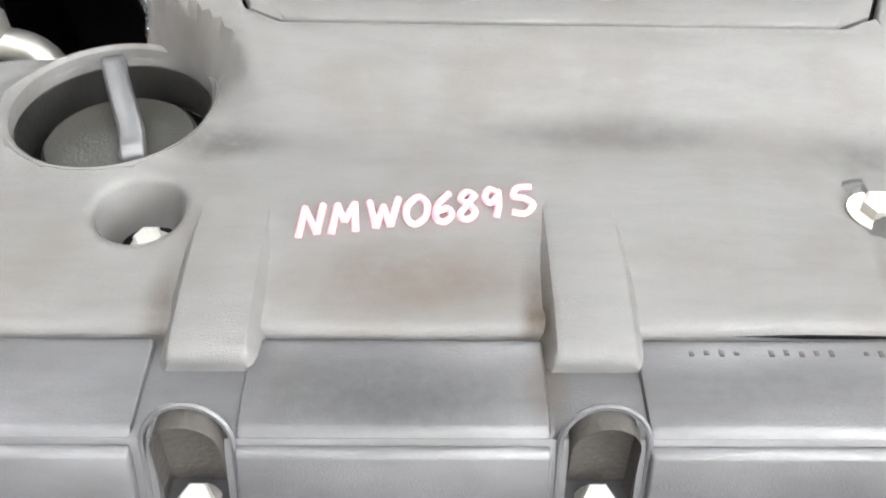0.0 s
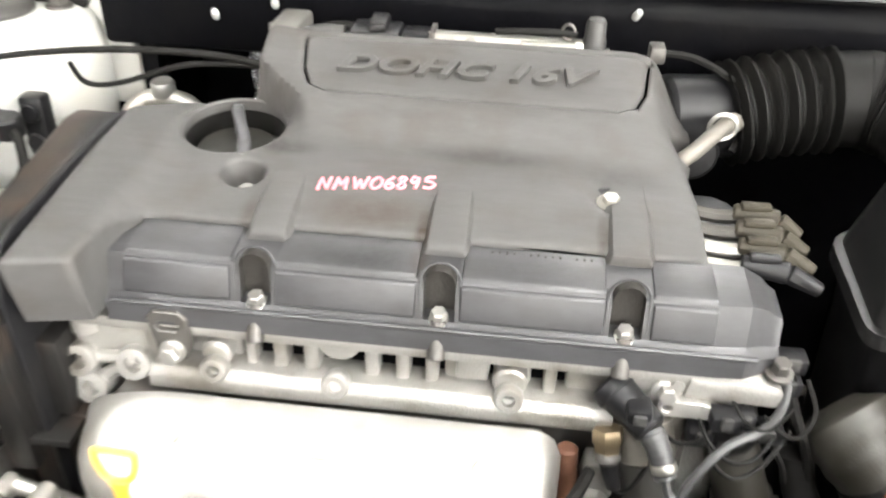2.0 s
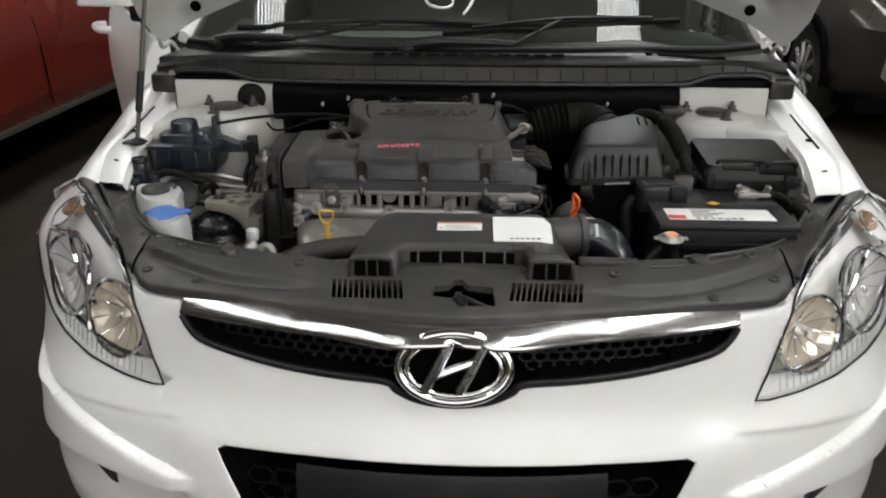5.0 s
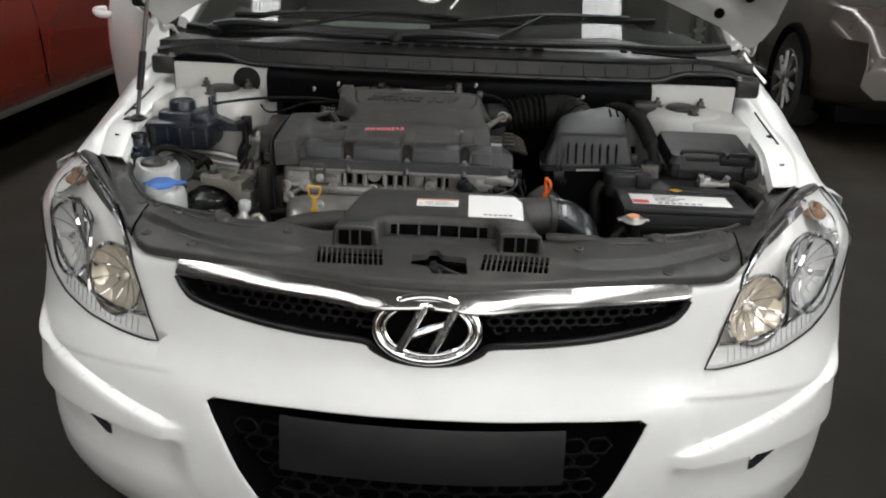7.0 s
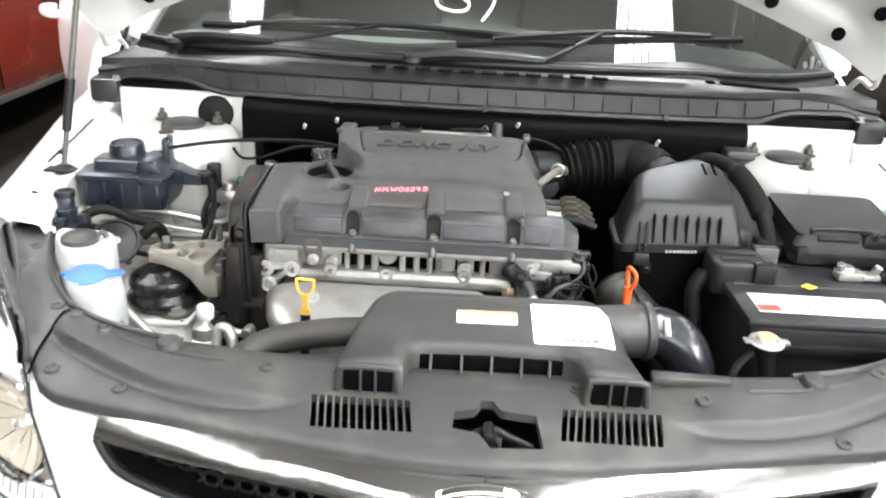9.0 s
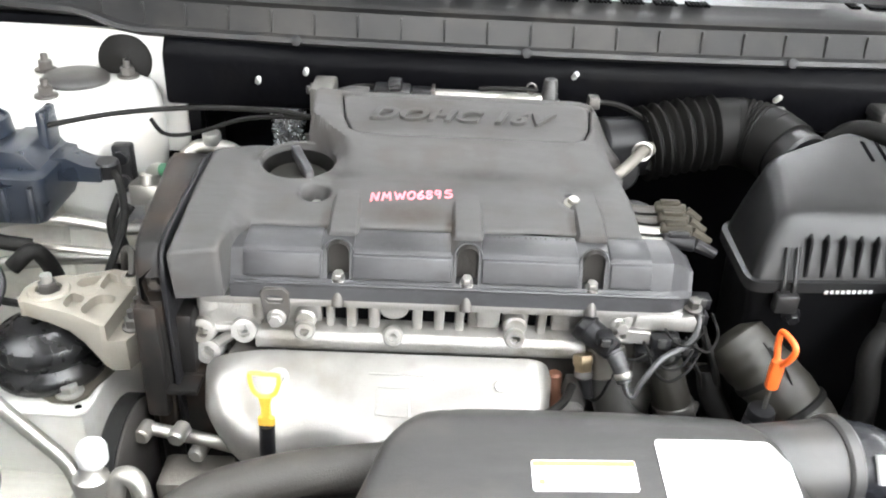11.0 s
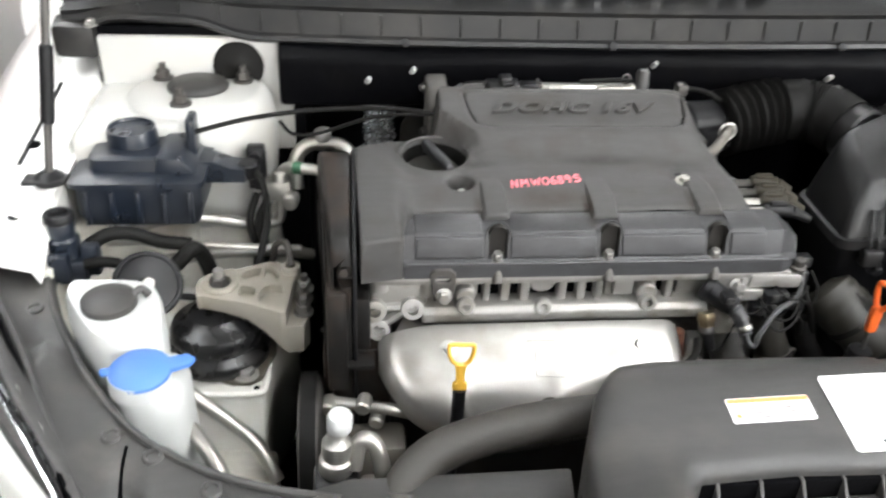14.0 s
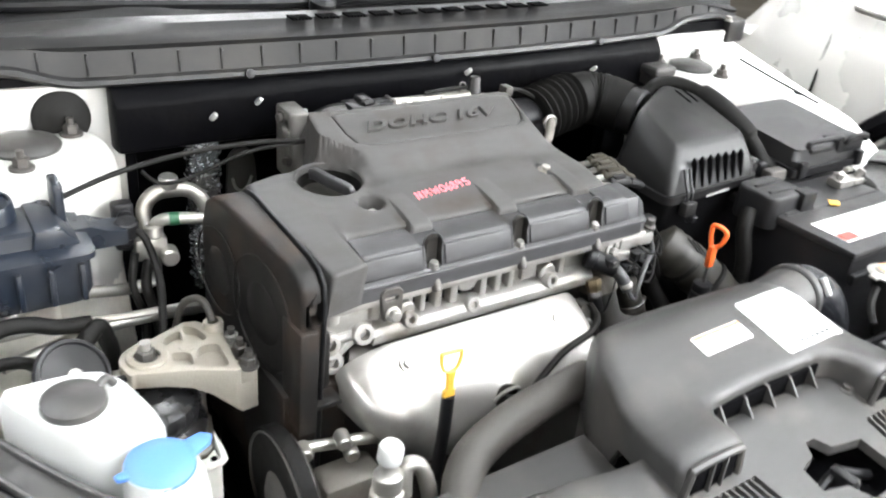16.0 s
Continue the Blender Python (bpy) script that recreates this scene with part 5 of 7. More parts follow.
part("corner_post", join(box(-.322, -.262, .458, .49, .775, .806, .005), cyl((-.312, .462, .797), (-.312, .462, .812), .010, n=16), cyl((-.262, .462, .79), (-.262, .462, .81), .009, n=16)), M_ALU, head)
for k, (x, z) in enumerate(((.088, .800), (.100, .790), (.075, .785), (.112, .802))):
    part("end_casting", box(x - .014, x + .014, .454 + .004 * (k % 2), .49, z - .010, z + .010, .003), M_ALU, head)
bolt("casting_bolt", (.072, .455, .797), (0, -1, .2), .006, .010, head)

# valve cover: long ridge with three bolt recesses
PROF = [(.4495, .816), (.4505, .829), (.4555, .8315), (.458, .834), (.4635, .8555), (.4655, .859), (.469, .8600), (.486, .8622), (.505, .8628), (.515, .848), (.62, .848), (.62, .816)]
rings = []
for x in (-.288, -.286, -.276, .098, .114, .126, .132, .1355, .137):
    k = ease(.108, .1385, x)
    rings.append([Vector((x, y + (.012 * k if y < .5 else 0), z - (z - .816) * .34 * k * k)) for y, z in PROF])
vc = loft(rings)
tools = []
for x in (-.191, -.074, .041):
    pts = []
    for k in range(13):
        a = math.pi * k / 12
        pts.append((x + .0100 * math.cos(a), .859 + .0100 * math.sin(a)))
    pts = [(x + .0100, .8335)] + pts + [(x - .0100, .8335)]
    tools.append(prism(pts, "y", .440, .4705))
    tools.append(cyl((x, .460, .80), (x, .460, .8335 + .001), .0066, n=16))
vc = cut(vc, *tools)
valve_cover = part("valve_cover", vc, M_COVER2, engine, "dusty dark grey plastic valve cover", angle=22)
BASE[valve_cover] = BASE[engine]
for a, b in ((-.276, -.207), (-.178, -.089), (-.061, .027), (.056, .094)):
    part("raised_field", bevelled(prism([(.4645, .8575), (.4675, .8612), (.484, .8638), (.4985, .8652), (.4985, .860), (.47, .855)], "x", a, b), .0014), M_COVER2, valve_cover)
    part("front_field", bevelled(prism([(.4572, .8345), (.4553, .8365), (.4612, .8565), (.4645, .858), (.466, .85)], "x", a, b), .0012), M_COVER2, valve_cover)
for x in (-.191, -.074, .041):
    arch = [(x + .0127 * math.cos(math.pi * k / 12), .4655 - .0012 + .0035 * math.sin(math.pi * k / 12), .858 + .0127 * math.sin(math.pi * k / 12)) for k in range(13)]
    liner = [[Vector((x + .0097 * math.cos(math.pi * k / 12), y, .859 + .0097 * math.sin(math.pi * k / 12))) if 0 <= k <= 12 else Vector((x + (.0097 if k < 0 else -.0097), y, .834)) for k in range(-1, 14)] for y in (.4615, .4698)]
    # dark liner paints in the shade inside the bolt recess
    part("recess_lining", join(loft(liner, caps=False, closed=False), prism([(p.x, p.z) for p in liner[1]], "y", .4695, .4702)), M_RECESSMARK, valve_cover, "dark lining painted for the shade in the bolt recess")
    part("recess_lip", tube([(x + .0127, .4595, .837)] + arch + [(x - .0127, .4595, .837)], .0010, 6, raw=True), M_COVER2, valve_cover)
    bolt("cover_bolt", (x, .4615, .8305), (0, -.25, 1), .0052, .010, valve_cover, M_STEEL, 1.35)
    part("bolt_sleeve", cyl((x, .4490, .809), (x, .4605, .832), .0058, n=14, bev=.001), M_DSTEEL, valve_cover)
part("edge_bead", tube([(x, .4515, .831) for x in np.linspace(-.284, .120, 5)], .0018, 6, 2), M_COVER2, valve_cover)
bolt("end_bolt", (.1375, .459, .816), (0, -.2, 1), .0058, .012, valve_cover, M_DSTEEL, 1.5)
for k in range(12):
    x = -.045 + .0046 * k + (.006 if k > 3 else 0) + (.006 if k > 8 else 0)
    part("moulded_mark", box(x, x + .0016, .4922 + .0005 * (k % 2), .4942 + .0004 * (k % 3), .8644, .8650, .0002), M_RECESSMARK, valve_cover)

# upper engine cover
deck_y, deck_z = [.40, .44, .487, .493, .503, .52, .535, .56, .60, .68], [.8745, .876, .8655, .8685, .8712, .8745, .8772, .880, .884, .886]


flank = lambda y: (table(y, [.58, .615, .645], [-.200, -.210, -.2430]), table(y, [.60, .645], [.020, .007]))


def cover_z(x, y, d=1.0):
    left = 1 - ease(-.296, -.272, x)
    z = table(y, deck_y, deck_z) - .004 * ease(-.02, .09, x)
    z = z * (1 - left) + table(y, [.40, .42, .60, .66], [.8755, .8765, .886, .888]) * left
    z -= .0020 * (1 - ease(.505, .548, y)) * (1 - left)
    # box over the intake
    xl, xw = flank(y)
    s = ease(.580, .618, y) * ease(xl, xl + xw, x) * (1 - ease(.060, .096, x))
    top = .9085 + (min(y, .685) - .617) * .42 + .003 * (1 - ease(-.234, -.200, x)) * ease(.625, .645, y) - .010 * ease(.04, .09, x)
    z = z * (1 - s) + max(top, z) * s
    # round lip of the filler well, shallow dish round the fixing bolt
    r = math.hypot(x + .2455, y - .602)
    if r < .060 and s < .5:
        z += .003 * (1 - abs(r - .040) / .008 if abs(r - .040) < .008 else 0)
    r = math.hypot(x - .030, y - .552)
    z -= .0035 * (1 - ease(.011, .0145, r))
    return z - rounding(d, .0035)


COVER = [(-.331, .420), (-.290, .428), (-.288, .46), (-.284, .482), (-.276, .497), (-.262, .4998), (-.20, .4995), (-.06, .4995),
         (.0285, .5010), (.0925, .504), (.0905, .56), (.086, .600), (.091, .606), (.083, .612), (.077, .620), (.076, .628), (.081, .637), (.092, .642), (.096, .650), (.096, .66), (.088, .682), (-.232, .682), (-.2440, .674), (-.2450, .650), (-.262, .644), (-.30, .634), (-.336, .622), (-.337, .55)]
PANEL = [(-.208, .677), (-.203, .645), (-.196, .630), (-.182, .6235), (.036, .6225), (.050, .629), (.057, .645), (.061, .677)]
well, fix = circle(-.2455, .602, .0375, 40), circle(-.222, .546, .0150, 30)


def cover_under(p):
    if p.x < -.283 and p.y < .50:
        return Vector((p.x, p.y + .010 * (p.y < .45), .824))
    return p - Vector((0, 0, .0105))


cover = part("engine_cover", sheet(COVER, [well, fix, PANEL], lambda x, y, d: (x, y, cover_z(x, y, d)), .0055, .0032, cover_under, more=[(flank(y)[0] + flank(y)[1] * k, y) for y in np.arange(.606, .681, .0035) for k in (-.1, .15, .4, .65, .9, 1.15)]), M_COVER, engine, "matt dark grey plastic engine cover with marker writing", angle=40)
BASE[cover] = BASE[engine]
# raised straps that end in three tabs over the valve cover
for a, b, y0 in ((-.2015, -.177, .4875), (-.0865, -.0610, .4875), (.0305, .0555, .4935)):
    rings = []
    for k, y in enumerate([y0, y0 + .0012, y0 + .004, y0 + .008, *np.linspace(y0 + .013, .570, 11)]):
        top = table(y, deck_y, deck_z) - .004 * ease(-.02, .09, a) + .0030 * (1 - ease(.512, .568, y)) - .0006 - (.0030, .0008, 0, 0)[min(k, 3)]
        low = top - .009 if y < .503 else min(cover_z((a + b) / 2, y) - .002, top - .001)
        rings.append([Vector((x, y, z)) for x, z in ((a - .0034, low), (a - .0002, top - .0016), (a + .0010, top - .0003), (a + .003, top), (b - .003, top), (b - .0010, top - .0003), (b + .0002, top - .0016), (b + .0034, low))])
    part("strap", loft(rings), M_COVER, cover, angle=30)
inset = [(p[0] * .985 - .0012, .6515 + (p[1] - .6515) * .955) for p in PANEL]
part("name_panel", sheet(inset, [], lambda x, y, d: (x, y, cover_z(x, y) - .0012 - rounding(d, .0015)), .008, .0015, lambda p: p - Vector((0, 0, .006))), M_COVER, cover)
part("panel_groove", sheet([(p[0] * 1.005, .6515 + (p[1] - .6515) * 1.02) for p in PANEL], [], lambda x, y, d: (x, y, cover_z(x, y) - .0060), .012), M_DARK, cover)
slope = math.atan(.42)
tm = Matrix.Translation((-.083, .6485, cover_z(-.083, .6485) - .0004)) @ Matrix.Rotation(slope, 4, "X") @ Matrix.Diagonal((1.25, .74, 1, 1))
part("cover_lettering", lettering("DOHC 16V", .029, tm, .0032, .32, 1.08, .011), M_COVER, cover, "raised slanted capitals", angle=30)
# filler well and the filler cap in it
part("well_wall", turned([(.0372, -.020), (.0378, .0015), (.0394, .003), (.0408, .0015), (.0408, -.006)], (-.2455, .602, .884), (0, -.10, 1), 44, ring=True), M_COVER, cover)
# dark lining and floor paint in the deep shadow round the filler cap
part("well_lining", turned([(.0355, 0), (.0368, 0), (.0372, .017), (.0366, .017)], (-.2455, .602, .862), (0, -.10, 1), 40, ring=True), M_RUBBER, cover)
part("well_floor", turned([(0, 0), (.0375, 0), (.0375, .002), (0, .002)], (-.2455, .602, .860), (0, 0, 1), 30), M_DARK, cover)
M_CAPGREY = mat("dusty_cap_plastic", (.021, .0205, .018), .55, 0, .15, 40, .2, 900, dirt=(.034, .030, .023), dirt_amount=.5, dirt_scale=40, spec=.3)
cap = thing("oil_filler_cap", (-.243, .608, .864), "dark grey oil filler cap with a bent grip bar", "filler cap")
part("disc", turned([(.029, 0), (.0302, .002), (.0302, .005), (.0285, .007), (.0, .0075)], (-.2475, .605, .861), (0, -.06, 1), 40), M_CAPGREY, cap)
grip = [Vector((-.2530, .632, .886)), Vector((-.2505, .624, .8875)), Vector((-.243, .606, .885)), Vector((-.234, .585, .8835)), Vector((-.231, .574, .881)), Vector((-.230, .571, .872))]
rows = []
for k, p in enumerate(smooth_line(grip, 5)):
    w = Vector((.0044, .0017, 0))
    rows.append([p - w, p - w * .8 + Vector((0, 0, .0035)), p + w * .8 + Vector((0, 0, .0035)), p + w, p + w * .7 - Vector((0, 0, .010)), p - w * .7 - Vector((0, 0, .010))])
part("grip", bevelled(loft(rows), .0008, 1, 50), M_COVER2, cap, angle=50)
# fixings
part("fixing_well", turned([(.0098, -.020), (.0115, -.0155), (.0149, -.0028), (.0165, -.004), (.0165, -.020)], (-.222, .546, cover_z(-.222, .546)), (0, -.10, 1), 30, ring=True), M_COVER, cover)
# near-black disc paints in the shade at the fixing well's bottom
part("fixing_floor", turned([(0, 0), (.0118, 0), (.0118, .001), (0, .001)], (-.222, .546, .8595), (0, 0, 1), 20), M_DARK, cover)
bolt("cover_screw", (-.2205, .5445, .8605), (0, -.15, 1), .0054, .008, cover, M_STEEL, 1.5)
bolt("cover_screw", (.0315, .5515, .8735), (0, -.15, 1), .0058, .007, cover, M_PIPE, 1.65)
part("screw_dish", turned([(.0150, .0), (.0152, .0026), (.0135, .0026), (.0112, .0008)], (.0305, .552, .8728), (0, -.18, 1), 28, ring=True), M_BLACK, cover)

# writing in marker on the cover
def on_cover(u, v):
    x = -.168 + .0795 * u + .001
    y = .5330 + .0115 * u + .0135 * v
    return Vector((x, y, cover_z(x, y) + .0003))


LETTERS = [
    [(.00, .0), (.012, .95)], [(.012, .95), (.075, .05)], [(.075, .05), (.088, 1.0)],
    [(.135, .0), (.150, .95)], [(.150, .95), (.185, .35)], [(.185, .35), (.222, .95)], [(.222, .95), (.235, .0)],
    [(.285, .95), (.318, .05)], [(.318, .05), (.345, .75)], [(.345, .75), (.378, .05)], [(.378, .05), (.408, .98)],
    [(.475, .92), (.445, .62), (.450, .2), (.485, .02), (.525, .25), (.530, .7), (.500, .95), (.470, .9)],
    [(.625, 1.0), (.575, .6), (.570, .15), (.605, .0), (.635, .2), (.620, .45), (.580, .38)],
    [(.735, .85), (.700, .98), (.675, .75), (.715, .5), (.735, .2), (.700, .0), (.670, .18), (.700, .5), (.738, .85)],
    [(.835, .85), (.800, 1.0), (.780, .7), (.805, .5), (.838, .75)], [(.840, .9), (.838, .4), (.825, .0)],
    [(.985, .95), (.920, .95), (.905, .65), (.950, .55), (.985, .3), (.950, .02), (.895, .1)],
]
strokes(LETTERS, on_cover, .00115, M_MARKER, cover)

# timing belt cover
TIM = [(.432, .58), (.426, .74), (.422, .80), (.4205, .845), (.424, .866), (.436, .877), (.455, .8815), (.55, .886), (.59, .888), (.614, .884), (.632, .872), (.645, .84), (.648, .58)]
tim = cut(bevelled(prism(TIM, "x", -.378, -.3395), .006, 3, 18), box(-.3575, -.3335, .40, .4375, .826, .850, .002))
for v in tim.verts:
    if v.co.x < -.36:
        v.co.x += .017 - (v.co.y - .42) * .085
timing = part("timing_cover", tim, M_TIMING, engine, "dusty black timing belt cover")
BASE[timing] = BASE[engine]
part("gasket", bevelled(prism([(y * 1.004 - .002, z + .0015) for y, z in TIM], "x", -.3395, -.3355), .001, 1), M_BLACK, timing)
part("step", box(-.366, -.345, .4155, .46, .700, .822, .004), M_TIMING, timing)
bolt("timing_bolt", (-.348, .4370, .838), (0, -1, 0), .0055, .009, timing, M_DSTEEL)
for y, z, r in ((.50, .80, .062), (.60, .80, .050)):
    ringp = [(-.3625 - (y - .42 + r * math.cos(2 * math.pi * k / 32)) * .085, y + r * math.cos(2 * math.pi * k / 32), z + r * math.sin(2 * math.pi * k / 32)) for k in range(32)]
    part("moulded_ring", tube(ringp, .0010, 6, raw=True, closed=True), M_TIMING, timing)
    part("moulded_hub", turned([(r * .55, 0), (r * .52, .0012), (r * .2, .0016), (0, .0016)], (-.3615 - (y - .42) * .085, y, z), (-1, -.085, 0), 28), M_TIMING, timing)
part("lower_block", box(-.372, -.30, .44, .64, .45, .735, .006), M_TIMING, engine)
part("lower_lip", box(-.365, -.318, .418, .45, .725, .731, .001), M_TIMING, timing)
part("end_block", box(-.34, -.322, .438, .47, .735, .80, .003), M_TIMING, engine)

# lifting eye at the front of the head
eye_pts = [(-.2565, .789), (-.238, .789), (-.2345, .800), (-.2345, .822), (-.240, .8275), (-.256, .8275), (-.2615, .822)]
lift = part("lifting_eye", bevelled(cut(prism(eye_pts, "y", .4475, .4535), prism([(-.254, .812), (-.242, .812), (-.240, .816), (-.244, .8195), (-.253, .8195), (-.2565, .816)], "y", .44, .46)), .001, 1), M_DSTEEL, engine, "dark steel lifting eye")
bolt("eye_bolt", (-.2465, .4475, .7965), (0, -1, .1), .0068, .010, engine, M_STEEL, 1.3)

# heat shield over the exhaust manifold
SP = [(.443, .763), (.436, .760), (.424, .753), (.408, .742), (.390, .727), (.376, .708), (.369, .688), (.370, .664), (.380, .642), (.396, .625)]
rows = []
X = np.linspace(-.314, .012, 60)
for x in X:
    e = max(0.0, 1 - (x + .314) / .085)
    f = max(0.0, 1 - (.012 - x) / .024)
    back = 1 - math.sqrt(max(0, 1 - max(e, f) ** 2.2))
    depth = table(x, [-.312, -.28, -.22, -.15, -.05, .002], [.40, .70, 1.0, 1.0, .80, .66])
    row = []
    for k, p in enumerate(smooth_line([(0, a, b) for a, b in SP], 5)):
        t = (.763 - p.z) / .138
        y = p.y + (.443 - p.y) * back * .85
        z = .763 - (.763 - p.z) * depth - .022 * back * (1 - t)
        dent = .005 * math.exp(-((x + .255) / .02) ** 2 - ((p.z - .735) / .02) ** 2) + .004 * math.exp(-((x + .20) / .03) ** 2 - ((p.z - .70) / .02) ** 2) + .004 * math.exp(-((x + .035 - (p.z - .715) * 1.5) / .045) ** 2 - ((p.z - .715) / .014) ** 2) - .005 * math.exp(-((x + .139) / .032) ** 2 - ((p.z - .706) / .020) ** 2) + .004 * math.exp(-((x + .085) / .016) ** 2 - ((p.z - .70) / .03) ** 2) + .004 * math.exp(-((x + .09) / .03) ** 2 - ((p.z - .745) / .008) ** 2)
        crease = -.003 * math.exp(-((x + .14 - (p.z - .70) * .6) / .012) ** 2) * ease(.74, .71, p.z)
        row.append(Vector((x, y + dent + crease, z)))
    rows.append(row)
shield_bm = loft(rows, caps=False, closed=False)
bmesh.ops.recalc_face_normals(shield_bm, faces=shield_bm.faces)
bmesh.ops.solidify(shield_bm, geom=shield_bm.faces[:], thickness=.0018)
shield_bm = cut(shield_bm, cyl((-.139, .34, .701), (-.139, .41, .701), .0165, n=28))
shield = part("heat_shield", shield_bm, M_SHIELD, engine, "pale pressed metal exhaust heat shield", angle=50)
BASE[shield] = BASE[engine]
part("sensor_hole_lip", tube([(-.139 + .0172 * math.cos(a), .3715 - .006 * math.sin(a), .701 + .0172 * math.sin(a)) for a in np.linspace(0, 2 * math.pi, 24)[:-1]], .0022, 6, raw=True, closed=True), M_SHIELD, shield)
part("manifold", tube([(-.29, .47, .73), (-.2, .43, .71), (-.139, .41, .69), (-.06, .43, .70), (0, .47, .72)], .03, 12, 5), M_DSTEEL, engine, "rusty exhaust manifold")
for p in ((-.0395, .4185, .7485), (-.242, .4185, .750)):
    bolt("shield_bolt", p, (0, -.70, .70), .0058, .006, shield, M_STEEL, 1.6)


def on_shield(x, z):
    """The point of the shield's outer face at x and z."""
    row = rows[min(len(rows) - 1, max(0, int(round((x + .314) / .326 * 59))))]
    zs = [p.z for p in row][::-1]
    return Vector((x, table(z, zs, [p.y for p in row][::-1]) - .0004, z))


part("pressed_badge", tube([on_shield(a, b) for a, b in dense([(-.152, .7315), (-.122, .7315), (-.122, .7465), (-.152, .7465)], .004)], .0007, 6, raw=True, closed=True), M_SHIELD, shield)
part("pressed_bead", tube([on_shield(-.160 + .05 * k / 8, .7535) for k in range(9)], .0010, 6, raw=True), M_SHIELD, shield)
part("pressed_stud", turned([(.0035, -.001), (.003, .0008), (0, .001)], on_shield(-.098, .7515), (0, -.7, .7), 12), M_SHIELD, shield)
part("block", box(-.30, .10, .47, .66, .40, .765, .01), M_DSTEEL, engine, "grimy engine block")

# dipsticks
yd = thing("oil_dipstick", (-.24, .345, .60), "yellow looped oil dipstick handle in a black tube", "dipstick")
part("handle", tube([(-.2395, .3462, .7865), (-.2470, .3466, .790), (-.2505, .3470, .798), (-.2512, .3475, .8075), (-.2495, .3478, .8095), (-.2395, .3478, .8090), (-.2295, .3478, .8085), (-.2278, .3475, .8065), (-.2285, .3470, .798), (-.2320, .3466, .790)], .0019, 8, 4, closed=True), M_YELLOW, yd, "yellow plastic loop")
part("neck", bevelled(loft([rring(-.2395 - w, -.2395 + w, .3435, .3485, z, .002, 3) for z, w in ((.7565, .0062), (.7585, .0070), (.7655, .0070), (.7668, .0040), (.778, .0042), (.788, .0058))]), .0006, 1, 50), M_YELLOW, yd)
part("tube", tube([(-.2395, .346, .758), (-.241, .346, .70), (-.244, .352, .62), (-.24, .37, .56)], .0068, 10, 5), M_BLACK, yd, "black dipstick tube")
od = thing("gearbox_dipstick", (.20, .398, .70), "orange looped gearbox dipstick in a black capped tube", "dipstick")
part("handle", tube([(.2025, .4030, .797), (.2015, .4075, .806), (.2005, .4095, .818), (.2010, .4085, .828), (.2050, .3980, .8275), (.2085, .3920, .821), (.2070, .3950, .807)], .0030, 8, 4, closed=True), M_ORANGE, od, "orange plastic loop")
part("grip", bevelled(loft([rring(.2022 - w, .2022 + w, .3985, .4065, z, .0025, 3) for z, w in ((.771, .0046), (.774, .0056), (.793, .0062), (.801, .0056))]), .0006, 1, 50), M_ORANGE, od)
part("stick", cyl((.2015, .4025, .74), (.2022, .403, .78), .0022, n=8), M_DSTEEL, od)
part("cap", turned([(.010, 0), (.0125, .003), (.0125, .011), (.0115, .013), (.004, .014), (.0, .014)], (.2, .403, .734), (0, -.05, 1), 22), M_BLACK, od)
part("tube", tube([(.198, .401, .735), (.198, .41, .68), (.19, .44, .60)], .013, 12, 5), M_BLACK, od)

M_TAPED = mat("grey_wire_tape", (.036, .036, .037), .4, 0, .25, 80, .2, 600, dirt=(.06, .06, .06), dirt_amount=.7, dirt_scale=60)

# wiring and sensors at the right-hand end of the head
M_AIRHOSE = mat("brown_black_air_hose", (.017, .0155, .012), .5, 0, .2, 40, .2, 700, dirt=(.03, .027, .02), dirt_amount=.4, dirt_scale=13)
M_COOLHOSE = mat("drab_coolant_hose", (.032, .031, .029), .5, 0, .2, 40, .2, 700, dirt=(.055, .05, .043), dirt_amount=.4, dirt_scale=13)
M_HOUSING = mat("soiled_housing_casting", (.13, .12, .105), .55, .3, .2, 40, .3, 500, dirt=(.06, .05, .04), dirt_amount=.6, dirt_scale=20)
M_RUST = mat("rusty_flange", (.13, .055, .032), .75, .2, .35, 60, .4, 400)
sensor = thing("coolant_sensor", (.055, .44, .78), "black sensor plug with a grey taped sleeve at the head's end", "sensor plug")
part("plug", join(cyl((.040, .455, .794), (.064, .432, .784), .0130, .0112, 20, .002), cyl((.036, .459, .796), (.044, .452, .792), .0145, n=20, bev=.002), box(.046, .062, .428, .446, .790, .801, .003)), M_BLACK, sensor)
part("latch", box(.050, .058, .4255, .4285, .792, .799, .0008), M_TRIM, sensor)
part("sleeve", tube([(.063, .433, .783), (.069, .424, .774), (.074, .416, .760)], lambda t: .0082 - .0016 * t + .0006 * (int(t * 14) % 2), 12, 9), M_TAPED, sensor, "grey taped sleeve")
part("band", turned([(.0078, 0), (.0084, .001), (.0084, .005), (.0078, .006)], (.0715, .4205, .769), (.3, -.5, -.9), 18, ring=True), M_PIPE, sensor)
oxy = thing("oxygen_sensor", (.042, .44, .74), "brass-coloured screwed sensor with a black boot under the head's end", "sensor")
part("hexagon", turned([(.0095, 0), (.0105, .002), (.0105, .009), (.0090, .011), (.0090, .016), (.0, .016)], (.039, .445, .770), (.1, -.35, -.95), 6), mat("brass_sensor", (.22, .17, .11), .42, .8), oxy, "brass hexagon")
part("collar", turned([(.0082, 0), (.0088, .001), (.0088, .006), (.007, .008)], (.0406, .4395, .755), (.1, -.35, -.95), 18), M_DSTEEL, oxy)
part("boot", cyl((.0415, .437, .750), (.0475, .431, .730), .0068, .0052, 14, .001), M_BLACK, oxy)
